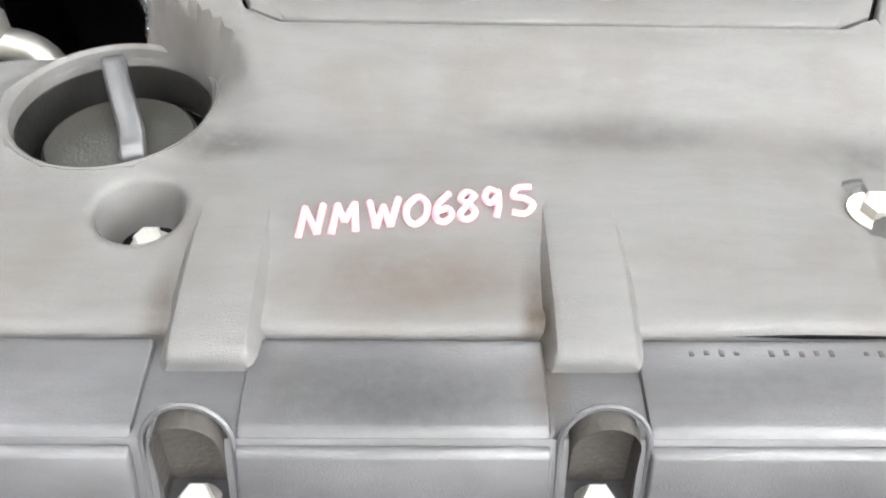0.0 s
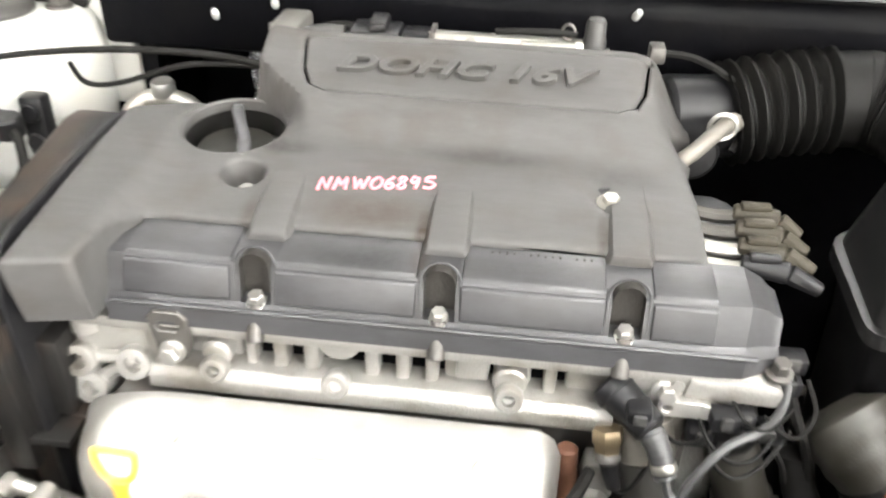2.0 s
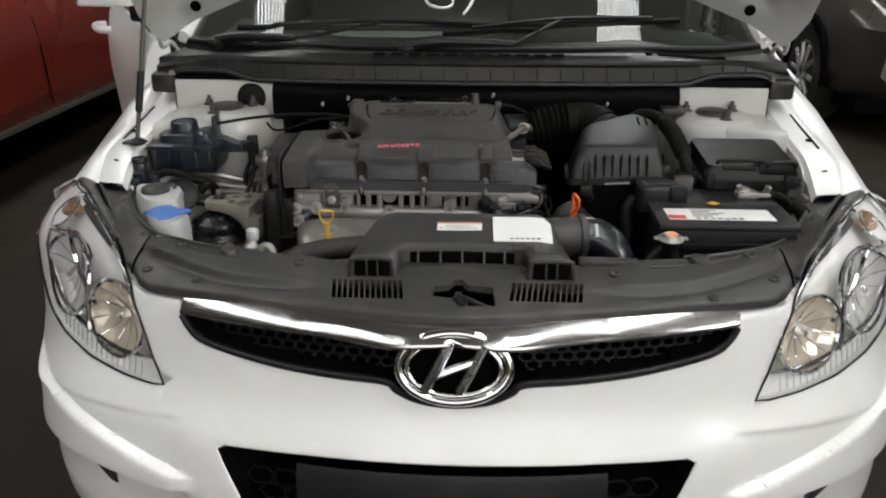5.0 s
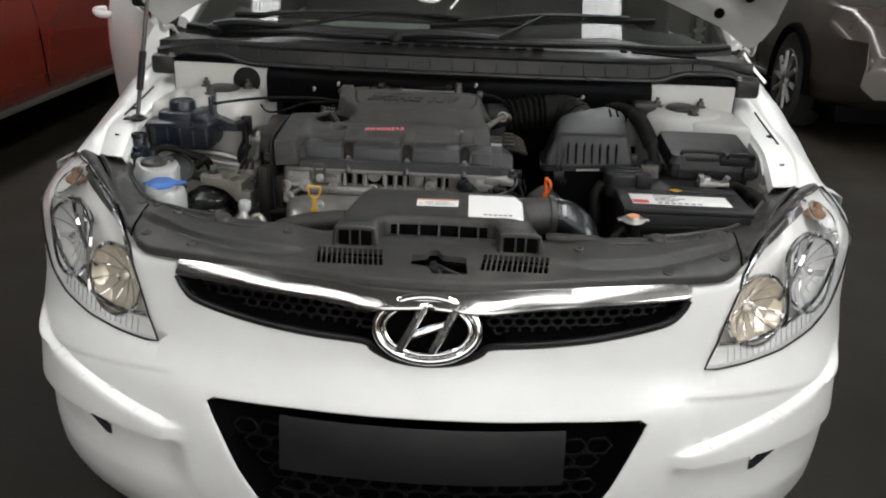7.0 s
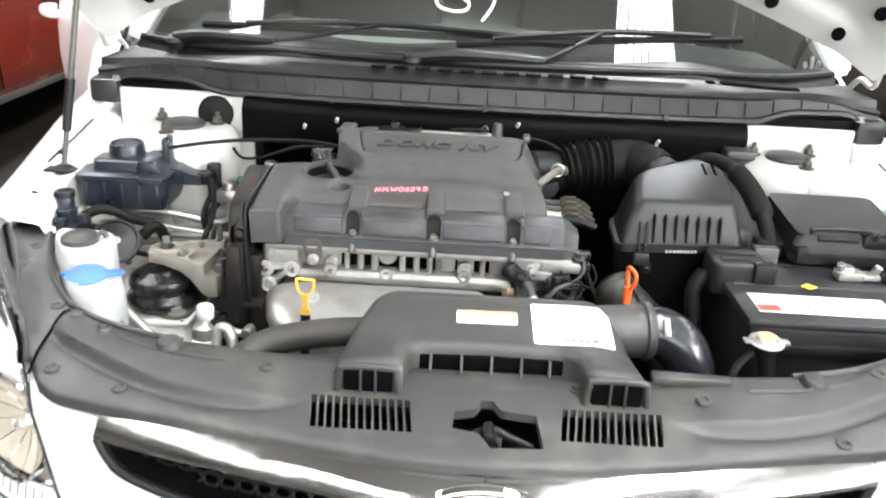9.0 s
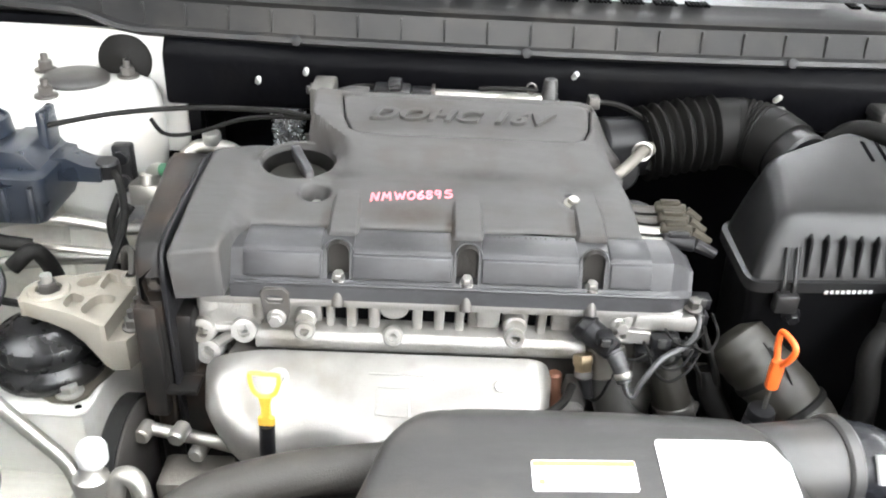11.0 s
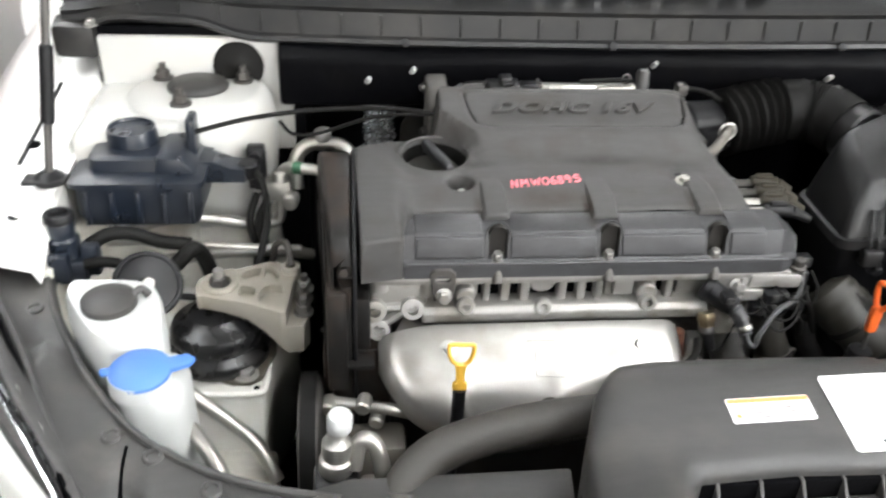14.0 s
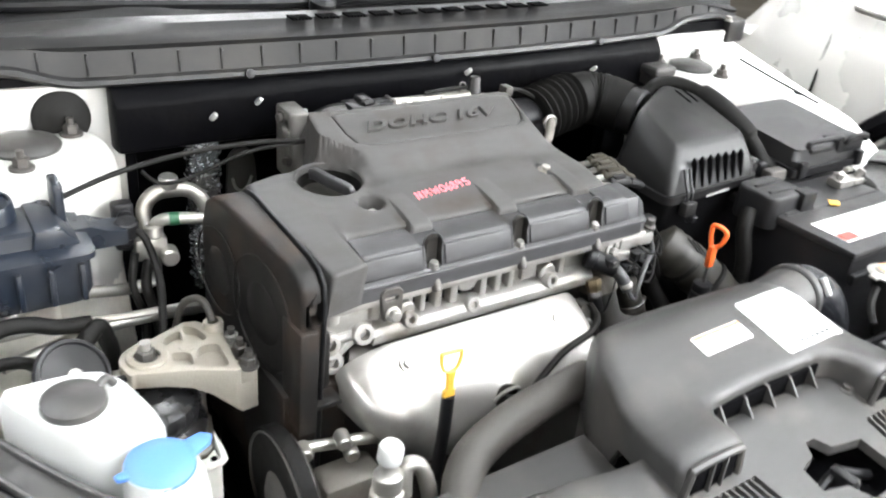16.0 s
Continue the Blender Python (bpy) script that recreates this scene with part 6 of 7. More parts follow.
bent = thing("pipe_fitting", (.036, .45, .69), "bright cast pipe fitting below the cylinder head", "fitting")
part("block", bevelled(prism([(.024, .699), (.046, .699), (.050, .708), (.043, .734), (.029, .734)], "y", .444, .462), .002), M_ALU, bent)
part("flange", turned([(.0115, 0), (.0125, .002), (.0125, .006), (.010, .008), (0, .008)], (.035, .444, .705), (0, -1, -.3), 20), M_ALU, bent)
solo("exhaust_flange", join(cyl((.016, .452, .742), (.019, .446, .690), .0075, n=14, bev=.002), box(.006, .028, .446, .458, .702, .716, .003), cyl((.013, .445, .722), (.013, .452, .722), .006, n=6)), M_RUST, "rusty exhaust flange with its nut beside the heat shield", "flange")
part("end_plate", bevelled(prism([(.082, .797), (.140, .795), (.142, .806), (.138, .812), (.084, .812)], "y", .450, .480), .002), M_ALU, head)
part("end_bracket", bevelled(cut(prism([(.066, .784), (.104, .783), (.107, .790), (.096, .796), (.068, .797)], "y", .446, .456), cyl((.073, .44, .7905), (.073, .46, .7905), .0032, n=14)), .0008, 1), M_ALU, head)
part("end_bracket_bolt", turned([(.0045, 0), (.0045, .004), (0, .0045)], (.078, .4545, .804), (0, -1, .2), 6), M_STEEL, head)
for k, pts in enumerate((((.074, .416, .761), (.077, .411, .752), (.083, .409, .7505), (.088, .413, .762), (.107, .425, .782), (.133, .440, .788), (.145, .455, .795), (.147, .468, .812)),
                         ((.0475, .431, .731), (.052, .429, .728), (.059, .430, .735), (.068, .435, .755), (.078, .440, .768)),
                         ((.148, .470, .815), (.152, .468, .795), (.160, .463, .774), (.170, .460, .755), (.178, .458, .73)),
                         ((.112, .445, .785), (.124, .443, .776), (.140, .448, .775), (.150, .455, .770)), ((.120, .452, .795), (.130, .446, .781), (.126, .444, .764), (.110, .446, .756)))):
    solo("wiring_loom", tube(pts, (.0030, .0016, .0042, .0026, .0020)[k], 8, 8), M_TAPED if k in (0, 3) else M_RUBBER, "grey taped wiring loom at the engine's end" if k in (0, 3) else "black wiring loom at the engine's end", "cable", "wiring looms")
for pts, r in ((((.092, .440, .790), (.098, .428, .782), (.112, .424, .772), (.128, .430, .770), (.140, .440, .782)), .0014), (((.100, .444, .776), (.104, .430, .764), (.118, .426, .756), (.136, .434, .762), (.152, .450, .778)), .0016),
               (((.070, .446, .776), (.080, .436, .772), (.094, .434, .778), (.104, .440, .788)), .0014), (((.132, .446, .792), (.144, .440, .784), (.158, .446, .778), (.166, .456, .790), (.160, .468, .806)), .0015),
               (((.112, .448, .800), (.120, .438, .792), (.134, .436, .790), (.148, .446, .800)), .0012), (((.140, .452, .770), (.152, .446, .752), (.160, .452, .730)), .0020)):
    solo("sensor_wire", tube(pts, r, 6, 7), M_RUBBER, "thin black sensor wire at the engine's end", "cable", "sensor wires")
conn = thing("wiring_connector", (.115, .45, .77), "black wiring connectors clipped to the head", "connector")
for k, (x, y, z, w) in enumerate(((.108, .443, .789, .009), (.121, .448, .788, .006), (.136, .449, .777, .011), (.096, .446, .772, .008), (.147, .470, .818, .009), (.149, .470, .800, .008), (.110, .448, .764, .007))):
    part("shell", box(x - w, x + w, y - .007, y + .008, z - .006, z + .006, .002), M_BLACK, conn)
    part("lock", box(x - w * .4, x + w * .4, y - .009, y - .006, z - .002, z + .007, .0008), M_TRIM, conn)
solo("thermostat_housing", join(box(.045, .09, .455, .49, .735, .782, .006), cyl((.062, .462, .770), (.067, .450, .742), .020, n=22, bev=.002)), M_HOUSING, "grimy cast thermostat housing on the head's end", "housing")
for k, pts in enumerate((((.064, .456, .756), (.069, .448, .730), (.079, .442, .703), (.100, .438, .686), (.130, .438, .673), (.168, .442, .656), (.205, .450, .63)), ((.124, .490, .758), (.133, .474, .722), (.148, .465, .684), (.164, .458, .640)))):
    hose1 = solo("coolant_hose", tube(pts, .0180 if k == 0 else .0190, 18, 8), M_COOLHOSE if k == 0 else M_AIRHOSE, "dusty thick black coolant hose", "hose", "coolant hoses")
    if k:
        part("hose_clip", join(turned([(.0198, 0), (.0212, .001), (.0212, .009), (.0198, .010)], (.142, .4685, .699), (.25, -.15, -.9), 24, ring=True), box(.158, .166, .458, .464, .692, .704, .001)), M_DSTEEL, hose1)
solo("oxygen_sensor_wire", tube([(.030, .432, .742), (.018, .406, .742), (-.003, .391, .738), (-.030, .384, .736), (-.060, .378, .731), (-.093, .371, .712), (-.118, .364, .701), (-.132, .368, .700), (-.139, .380, .702)], .0042, 8, 7), M_RUBBER, "black oxygen sensor lead across the heat shield", "cable")
lower = thing("lower_air_hose", (.24, .43, .62), "brown-black rubber air hose below the air filter box", "hose")
airline = [(.188, .484, .774), (.196, .474, .767), (.211, .461, .755), (.232, .444, .738), (.260, .421, .708), (.288, .398, .666), (.304, .385, .60)]
part("hose", tube(airline, lambda t: .0315 * min(1, .45 + 4.5 * t) + .0006 * math.cos(t * 60), 26, 12), M_AIRHOSE, lower)
for at, rad in (((.244, .4345, .7265), .0335), ((.218, .4555, .7495), .0325)):
    part("hose_band", turned([(rad - .003, 0), (rad, .0012), (rad, .007), (rad - .003, .008)], at, (.60, -.48, -.63), 30, ring=True), M_RUBBER, lower)
for k in range(3):
    part("clip_wire", tube([(.206 + .005 * k, .446 - .004 * k, .790 - .002 * k), (.215 + .005 * k, .438 - .004 * k, .779 - .003 * k), (.223 + .005 * k, .430 - .004 * k, .764 - .003 * k)], .0011, 6, 5), M_RUBBER, lower)
solo("gearbox_hose", tube([(.170, .470, .74), (.176, .462, .715), (.190, .452, .69), (.21, .44, .65)], .0115, 14, 6), M_RUBBER, "black rubber hose down to the gearbox", "hose")
# black tube added to draw the shadow gap under the cover's front edge
part("edge_gasket", tube([(x, .5022 + .004 * ease(.0, .09, x), .8646 - .003 * ease(-.02, .09, x)) for x in np.linspace(-.262, .090, 12)], .0022, 6, 2), M_DARK, cover)


# ---- behind the engine cover ----
M_CASTGREY = mat("pale_grey_casting", (.15, .145, .135), .5, .4, .2, 40, .35, 500, dirt=(.10, .085, .065), dirt_amount=.6, dirt_scale=22)
plenum = thing("intake_manifold", (-.08, .70, .84), "grey cast intake manifold behind the engine cover", "manifold")
part("plenum", box(-.225, .065, .688, .735, .83, .918, .010), M_HOUSING, plenum)
part("left_flange", bevelled(cut(prism([(-.247, .702), (-.238, .698), (-.222, .698), (-.220, .750), (-.246, .750)], "z", .84, .929), cyl((-.263, .718, .905), (-.238, .720, .905), .010, n=20)), .006), M_CASTGREY, plenum, "pale grey cast end of the manifold")
for y, z in ((.708, .868), (.728, .918)):
    bolt("flange_bolt", (-.247, y, z), (-1, -.3, 0), .005, .007, plenum, M_DSTEEL, 1.5)
part("rail", bevelled(prism([(.693, .914), (.712, .914), (.714, .926), (.708, .933), (.696, .934), (.692, .928)], "x", -.128, .010), .0015), M_PIPE, plenum, "bright metal fuel rail")
part("regulator", join(cyl((-.040, .692, .928), (.004, .692, .930), .0052, n=16, bev=.001), cyl((-.052, .692, .9275), (-.040, .692, .928), .003, n=10)), M_PIPE, plenum)
part("rail_seam", box(-.112, -.108, .6905, .715, .914, .9355, .0005), M_DSTEEL, plenum)
part("rail_hose", tube([(-.060, .70, .937), (-.035, .699, .939), (-.01, .698, .940), (.004, .698, .939)], .0028, 8, 6), M_RUBBER, plenum)
part("rail_clip", tube([(-.003 + .005 * math.cos(a), .698, .941 + .006 * math.sin(a)) for a in np.linspace(0, 6.28, 14)[:-1]], .0013, 5, raw=True, closed=True), M_DSTEEL, plenum)
for x in (-.096, -.079):
    bolt("rail_bolt", (x, .691, .926), (0, -.3, 1), .005, .007, plenum)
part("sensor", join(box(-.175, -.135, .682, .715, .922, .936, .003), box(-.160, -.145, .688, .71, .934, .944, .003), box(-.134, -.112, .690, .712, .920, .934, .002), cyl((-.158, .684, .938), (-.146, .684, .940), .003, n=10), box(-.186, -.172, .686, .704, .922, .930, .002)), M_BLACK, plenum, "black pressure sensor")
part("vacuum_stub", join(turned([(.0095, 0), (.0095, .010), (.0085, .012), (.0080, .024), (.0065, .027), (.0, .0275)], (.018, .700, .925), (0, 0, 1), 18), box(.004, .032, .688, .712, .915, .926, .002)), M_TRIM, plenum, "grey vacuum stub")
part("pipe", tube([(-.236, .692, .900), (-.224, .692, .920), (-.205, .692, .930), (-.18, .692, .931)], .0055, 10, 6), M_TRIM, plenum)
part("pipe", tube([(-.232, .705, .900), (-.216, .705, .920), (-.195, .705, .930), (-.17, .705, .931)], .0045, 10, 6), M_RUBBER, plenum)
part("wire_loom", tube([(-.13, .708, .930), (-.10, .722, .922), (-.04, .728, .915), (.03, .725, .912), (.07, .715, .915)], .005, 8, 7), M_RUBBER, plenum)
part("bracket", box(.060, .072, .682, .70, .925, .938, .002), M_DSTEEL, plenum)

throttle = thing("throttle_body", (.12, .70, .84), "dark throttle body at the end of the intake manifold", "throttle body")
part("barrel", cyl((.078, .70, .875), (.150, .718, .873), .034, n=28, bev=.004), M_BLACK, throttle)
part("motor", cyl((.105, .675, .855), (.105, .72, .845), .022, n=20, bev=.003), M_BLACK, throttle)
part("idle_pipe", tube([(.074, .618, .868), (.092, .622, .880), (.109, .638, .889), (.126, .660, .893), (.134, .676, .883)], .0062, 12, 7), M_HOUSING, throttle, "dull metal breather pipe")
part("clamp", tube([(.118 + .010 * math.cos(a), .650, .892 + .010 * math.sin(a)) for a in np.linspace(0, 6.28, 14)[:-1]], .002, 5, raw=True, closed=True), M_STEEL, throttle)
part("vacuum_line", tube([(.068, .69, .932), (.10, .70, .925), (.135, .70, .905), (.145, .69, .88), (.135, .675, .86)], .003, 6, 8), M_RUBBER, throttle)

# ribbed intake hose to the air filter box
hose = thing("intake_hose", (.22, .72, .83), "black ribbed rubber intake hose leading to the air filter box", "hose")
line = smooth_line([(.132, .712, .876), (.170, .718, .884), (.212, .722, .890), (.246, .720, .893), (.272, .700, .891), (.286, .672, .886)], 26)
nl = len(line) - 1
part("bellows", tube(line, lambda t: .035 + (.009 * (1 + math.cos(t * 2 * math.pi * 17)) / 2 if t < .42 else .004 + .0015 * math.cos(t * 2 * math.pi * 30) * (.6 < t < .75)), 28, raw=True), M_RUBBER, hose)
for t in (.56, .80):
    c = line[int(t * nl)]
    d = (line[int(t * nl) + 1] - c).normalized()
    part("hose_clamp", turned([(.037, 0), (.0395, .001), (.0395, .009), (.037, .010)], c, d, 30), M_RUBBER, hose)
part("clamp_screw", box(.270, .290, .705, .722, .917, .926, .002), M_STEEL, hose)
fwb = thing("firewall_bracket", (-.25, .86, .74), "dark metal bracket with a rounded end before the firewall", "bracket")
part("plate", bevelled(prism(curve2([(-.268, .74), (-.230, .74), (-.228, .800), (-.234, .820), (-.249, .829), (-.264, .820), (-.269, .800)], 4), "y", .860, .868), .002), M_DSTEEL, fwb)
part("rim", tube([(a, .859, b) for a, b in ((-.263, .785), (-.259, .771), (-.250, .765), (-.241, .771), (-.235, .785))], .0022, 8, 5), M_PIPE, fwb)
foil = thing("foil_sleeve", (-.30, .87, .66), "crinkled silver foil heat sleeve beside the intake", "heat sleeve")
part("wrap", loft([[p + Vector((.0022 * math.sin(k * 2.1 + p.y * 300), .0020 * math.sin(k * 3.1 + p.x * 500), 0)) for p in rring(-.322, -.277, .860, .886, .62 + .233 * k / 27, .008, 5)] for k in range(28)]), M_FOIL, foil, angle=12)

# small brown-capped hoses at the cover's right edge
for k in range(4):
    z, y = .866 - .004 * k, .566 - .015 * k
    h = thing("injector_hose", (.115, y, z - .02), "short dusty hose with a brown plug beside the engine cover", "hose", "hoses beside the cover")
    part("pipe", tube([(.085, y, z), (.105, y - .002, z - .002), (.122 + .004 * k, y - .004, z)], .0052, 8, 5), M_PIPE if k > 1 else M_HOSE, h)
    part("plug", join(cyl((.116, y - .002, z + .002), (.146, y - .008, z + .001), .0066, .0076, 10, .0015), cyl((.146, y - .008, z + .001), (.160 + .002 * k, y - .014, z - .006), .0070, .0052, 8, .001), box(.120, .140, y - .009, y - .001, z + .007, z + .0115, .0015)), mat("brown_plug_plastic", (.024, .020, .013), .6, 0, .3, 90, .4, 500, spec=.3) if k < 3 else M_BLACK, h, "brown plastic plug")

# ---- air filter box ----
air = thing("air_filter_box", (.29, .58, .60), "black plastic air filter box with ribbed front", "air filter box")
def five(pts, z, rad=.014, n=5):
    """A five-sided outline with rounded corners at the height z, a function of x and y."""
    out = []
    for k, b in enumerate(pts):
        a, b, c = (Vector((*q, 0)) for q in (pts[k - 1], b, pts[(k + 1) % len(pts)]))
        p0, p1 = b + (a - b).normalized() * rad, b + (c - b).normalized() * rad
        out += [p0 * (1 - t) ** 2 + b * 2 * t * (1 - t) + p1 * t * t for t in np.linspace(0, 1, n)]
    return [Vector((p.x, p.y, z(p.x, p.y))) for p in out]


FOOT5 = [(.194, .482), (.381, .482), (.383, .640), (.345, .684), (.200, .602)]
CROWN5 = [(.228, .515), (.369, .517), (.372, .624), (.338, .652), (.244, .604)]
between = lambda t: [(a[0] + (b[0] - a[0]) * t, a[1] + (b[1] - a[1]) * t) for a, b in zip(FOOT5, CROWN5)]
rim_z = lambda up: lambda x, y: .826 + up + (x - .20) * .04
crown_z = lambda up: lambda x, y: .8905 + up + (y - .515) * .25
part("flange", loft([five(FOOT5, rim_z(u), .018) for u in (-.004, -.002, .005, .007)]), M_BOX, air, angle=30)
part("lid", loft([five(between(.16), rim_z(.006)), five(between(.20), rim_z(.014)), five(between(.46), lambda x, y: .866 + (y - .5) * .08), five(between(.72), crown_z(-.010)), five(between(.86), crown_z(-.0035)), five(between(1.0), crown_z(0)), five(between(1.14), crown_z(.0012))]), M_BOX, air, angle=50)
# same box as the lid, its shade painted as a blacker plastic
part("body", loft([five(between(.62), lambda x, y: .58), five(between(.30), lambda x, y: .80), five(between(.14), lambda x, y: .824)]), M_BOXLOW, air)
# ribs coloured near black to paint shaded recesses in the front
for k in range(7):
    x = .2480 + .0160 * k
    z0, z1 = .843 + (x - .20) * .04, .878
    part("rib", bevelled(prism([(.4905, z0 - .008), (.4855, z0 - .006), (.4915, z1 - .004), (.498, z1 + .002), (.502, z1 - .01)], "x", x - .0016, x + .0016), .0006, 1), M_BOXLOW, air)
# lid grooves drawn as near-black bars for the shade in them
for x in (.343, .358):
    part("top_groove", bevelled(prism([(.598, .9085), (.634, .9175), (.634, .9222), (.600, .9135)], "x", x - .0028, x + .0028), .001, 1), M_DARK, air)
for x in (.226, .236):
    part("clip", tube([(x, .480, .818), (x, .478, .834), (x + .001, .486, .850), (x + .002, .494, .866)], .0022, 6, 5), M_BOX, air)
part("clip_block", box(.220, .242, .470, .484, .806, .826, .003), M_BOX, air)
bolt("clip_bolt", (.240, .478, .802), (0, -1, -.2), .006, .010, air, M_BLACK)
for k in range(9):
    part("print_mark", box(.266 + .0052 * k, .266 + .0052 * k + .0034, .4772, .4776, .8265 + .0003 * k, .8303 + .0003 * k, 0), M_TANK, air)
part("outlet", cyl((.296, .648, .884), (.284, .676, .886), .036, n=26, bev=.003), M_BOX, air)
part("right_catch", box(.374, .390, .495, .515, .834, .858, .003), M_BOX, air)
conduit = solo("wiring_conduit", tube([(.325, .685, .885), (.355, .680, .915), (.385, .655, .918), (.405, .61, .905), (.418, .56, .880), (.425, .525, .852), (.43, .50, .82)], lambda t: .0115 + (.005 if .42 < t < .74 else .003 if t > .88 else 0), 14, 8), M_RUBBER, "thick black wiring conduit beside the air filter box", "conduit")
part("conduit_clip", box(.405, .445, .50, .528, .822, .845, .004), M_BLACK, conduit)
relay = solo("relay_bracket", join(box(.392, .428, .470, .488, .80, .845, .003), cyl((.41, .468, .828), (.41, .474, .828), .008, n=14)), M_DSTEEL, "grey metal relay bracket between the boxes", "bracket")
solo("relay_box", bevelled(loft([rring(.418 - o, .462 + o, .742 - o, .782 + o, z, .005, 4) for z, o in ((.885, 0), (.902, 0), (.904, .003), (.913, .003), (.917, 0))]), .001), M_TRIM, "small black relay box by the strut tower", "relay")

# ---- battery and fuse box ----
M_BATTOP = mat("dusty_battery_plastic", (.012, .012, .013), .45, 0, .2, 30, .2, 800, dirt=(.055, .05, .046), dirt_amount=.45, dirt_scale=14, spec=.4)
bat = thing("battery", (.46, .41, .60), "black car battery with a white printed label", "battery")
part("case", box(.336, .566, .292, .512, .60, .806, .006), M_BLACK, bat)
part("top", join(box(.333, .569, .289, .515, .804, .8165, .004), box(.345, .560, .40, .50, .814, .819, .003)), M_BATTOP, bat, "dusty grey-black top")
part("hold_down", box(.34, .56, .284, .292, .77, .785, .002), M_BLACK, bat)
lab = part("label", box(.354, .534, .314, .370, .8163, .8177, .0003), M_PAPER, bat, "white printed label with a red corner")
BASE[lab] = BASE[bat]
part("red_corner", box(.3545, .384, .3155, .334, .8176, .8182, 0), M_LABELRED, lab)
for k in range(7):
    part("print_bar", box(.40 + .012 * k, .408 + .012 * k, .317, .322, .8176, .8181, 0), M_PRINT, lab)
for k in range(5):
    part("print_bar", box(.398, .43 + .012 * (k % 3), .329 + .008 * k, .3315 + .008 * k, .8176, .8181, 0), M_PRINT, lab)
part("warning_mark", bevelled(prism([(.436, .398), (.448, .409), (.460, .399), (.447, .389)], "z", .8185, .8197), 0), M_YELLOW, bat, "yellow warning sticker")
part("vent_bar", box(.36, .555, .47, .478, .8185, .821, .001), M_BLACK, bat)
term = thing("battery_terminal", (.52, .44, .816), "bright metal battery terminal clamp", "terminal clamp")
part("clamp", join(box(.498, .535, .424, .448, .819, .832, .003), turned([(.011, 0), (.0105, .018), (.009, .020), (.0, .020)], (.512, .437, .818), (0, 0, 1), 18)), M_STEEL, term)
bolt("clamp_bolt", (.503, .432, .831), (-.3, -.2, 1), .006, .014, term)
part("lug", join(box(.532, .556, .422, .444, .822, .830, .002), cyl((.548, .433, .828), (.552, .428, .842), .006, n=12)), M_STEEL, term)
part("cable", tube([(.555, .432, .826), (.575, .44, .822), (.60, .455, .80), (.61, .47, .74)], .007, 10, 6), M_RUBBER, term)
pos = thing("terminal_cover", (.36, .44, .78), "black hinged cover over the battery's other terminal", "terminal cover")
part("cover", bevelled(loft([rring(.318, .394, .408, .474, z, r, 5) for z, r in ((.795, .012), (.834, .014), (.842, .016))]), .003), M_BATTOP, pos, angle=50)
part("latch", box(.372, .402, .400, .42, .815, .845, .003), M_BLACK, pos)
part("ridge", box(.330, .386, .424, .430, .8415, .845, .0015), M_BATTOP, pos)
part("ridge", box(.330, .386, .448, .454, .8415, .845, .0015), M_BATTOP, pos)
part("cable", tube([(.315, .44, .815), (.300, .43, .79), (.305, .42, .74), (.31, .42, .66)], .011, 10, 6), M_RUBBER, pos)

fuse = thing("fuse_box", (.54, .56, .70), "black lidded fuse box beside the strut tower", "fuse box")
fz = lambda x, y, z: z + (y - .55) * .10
part("lid", loft([rring(.447, .622, .472, .636, lambda x, y: fz(x, y, z), .012) if k < 2 else rring(.453, .616, .478, .630, lambda x, y: fz(x, y, z), .012) for k, z in enumerate((.832, .858, .870, .8735))]), M_BOX, fuse, angle=30)
part("base", loft([rring(.455, .612, .485, .625, z, .012) for z in (.70, .83)]), M_BLACK, fuse)
part("rim", loft([rring(.442, .627, .467, .641, lambda x, y: fz(x, y, z), .014) for z in (.838, .840, .846, .848)]), M_BLACK, fuse, angle=30)
part("lid_bar", tube([(.47, .474, .871), (.475, .474, .878), (.545, .474, .878), (.55, .474, .871)], .004, 8, 4), M_BLACK, fuse)
part("lid_bar", tube([(.56, .470, .866), (.565, .469, .876), (.605, .469, .876), (.61, .470, .866)], .004, 8, 4), M_BLACK, fuse)
part("lid_recess", box(.48, .54, .473, .500, .858, .8665, .003), M_BLACK, fuse)
part("lid_step", box(.545, .615, .4725, .505, .848, .8715, .004), M_BLACK, fuse)
for x in (.458, .60):
    part("catch", box(x - .008, x + .008, .462, .472, .828, .852, .002), M_BLACK, fuse)
solo("fuse_box_loom", tube([(.60, .47, .80), (.625, .45, .79), (.63, .42, .75), (.62, .40, .68)], .014, 12, 7), M_RUBBER, "black wiring loom from the fuse box", "cable")

# ---- air intake duct over the radiator ----
def duct_z(x, y, d=1.0):
    z = .820 + (max(.184, min(y, .262)) - .184) * .19 + .003 * ease(.184, .107, y)
    z -= .030 * ease(.262, .330, y) ** 1.4
    z -= .007 * ease(.12, .17, abs(x))
    return z - rounding(d, .012) * .9


DUCT = [(-.166, .119), (-.165, .150), (-.158, .205), (-.140, .255), (-.112, .293), (-.072, .316), (-.02, .325), (.04, .325), (.09, .318), (.128, .300), (.150, .262), (.163, .205), (.171, .150), (.175, .121), (.107, .121), (.105, .140), (.099, .159), (.086, .171), (.0, .1735), (-.075, .169), (-.086, .157), (-.090, .140), (-.092, .119)]
duct = thing("air_intake_duct", (0, .22, .76), "black plastic air intake duct with two labels over the radiator", "air duct")
part("shell", sheet(DUCT, [], lambda x, y, d: (x, y, duct_z(x, y, d)), .010, .011, lambda p: Vector((p.x, p.y, .775 if p.y < .20 else .745))), M_TRIM, duct, angle=45)
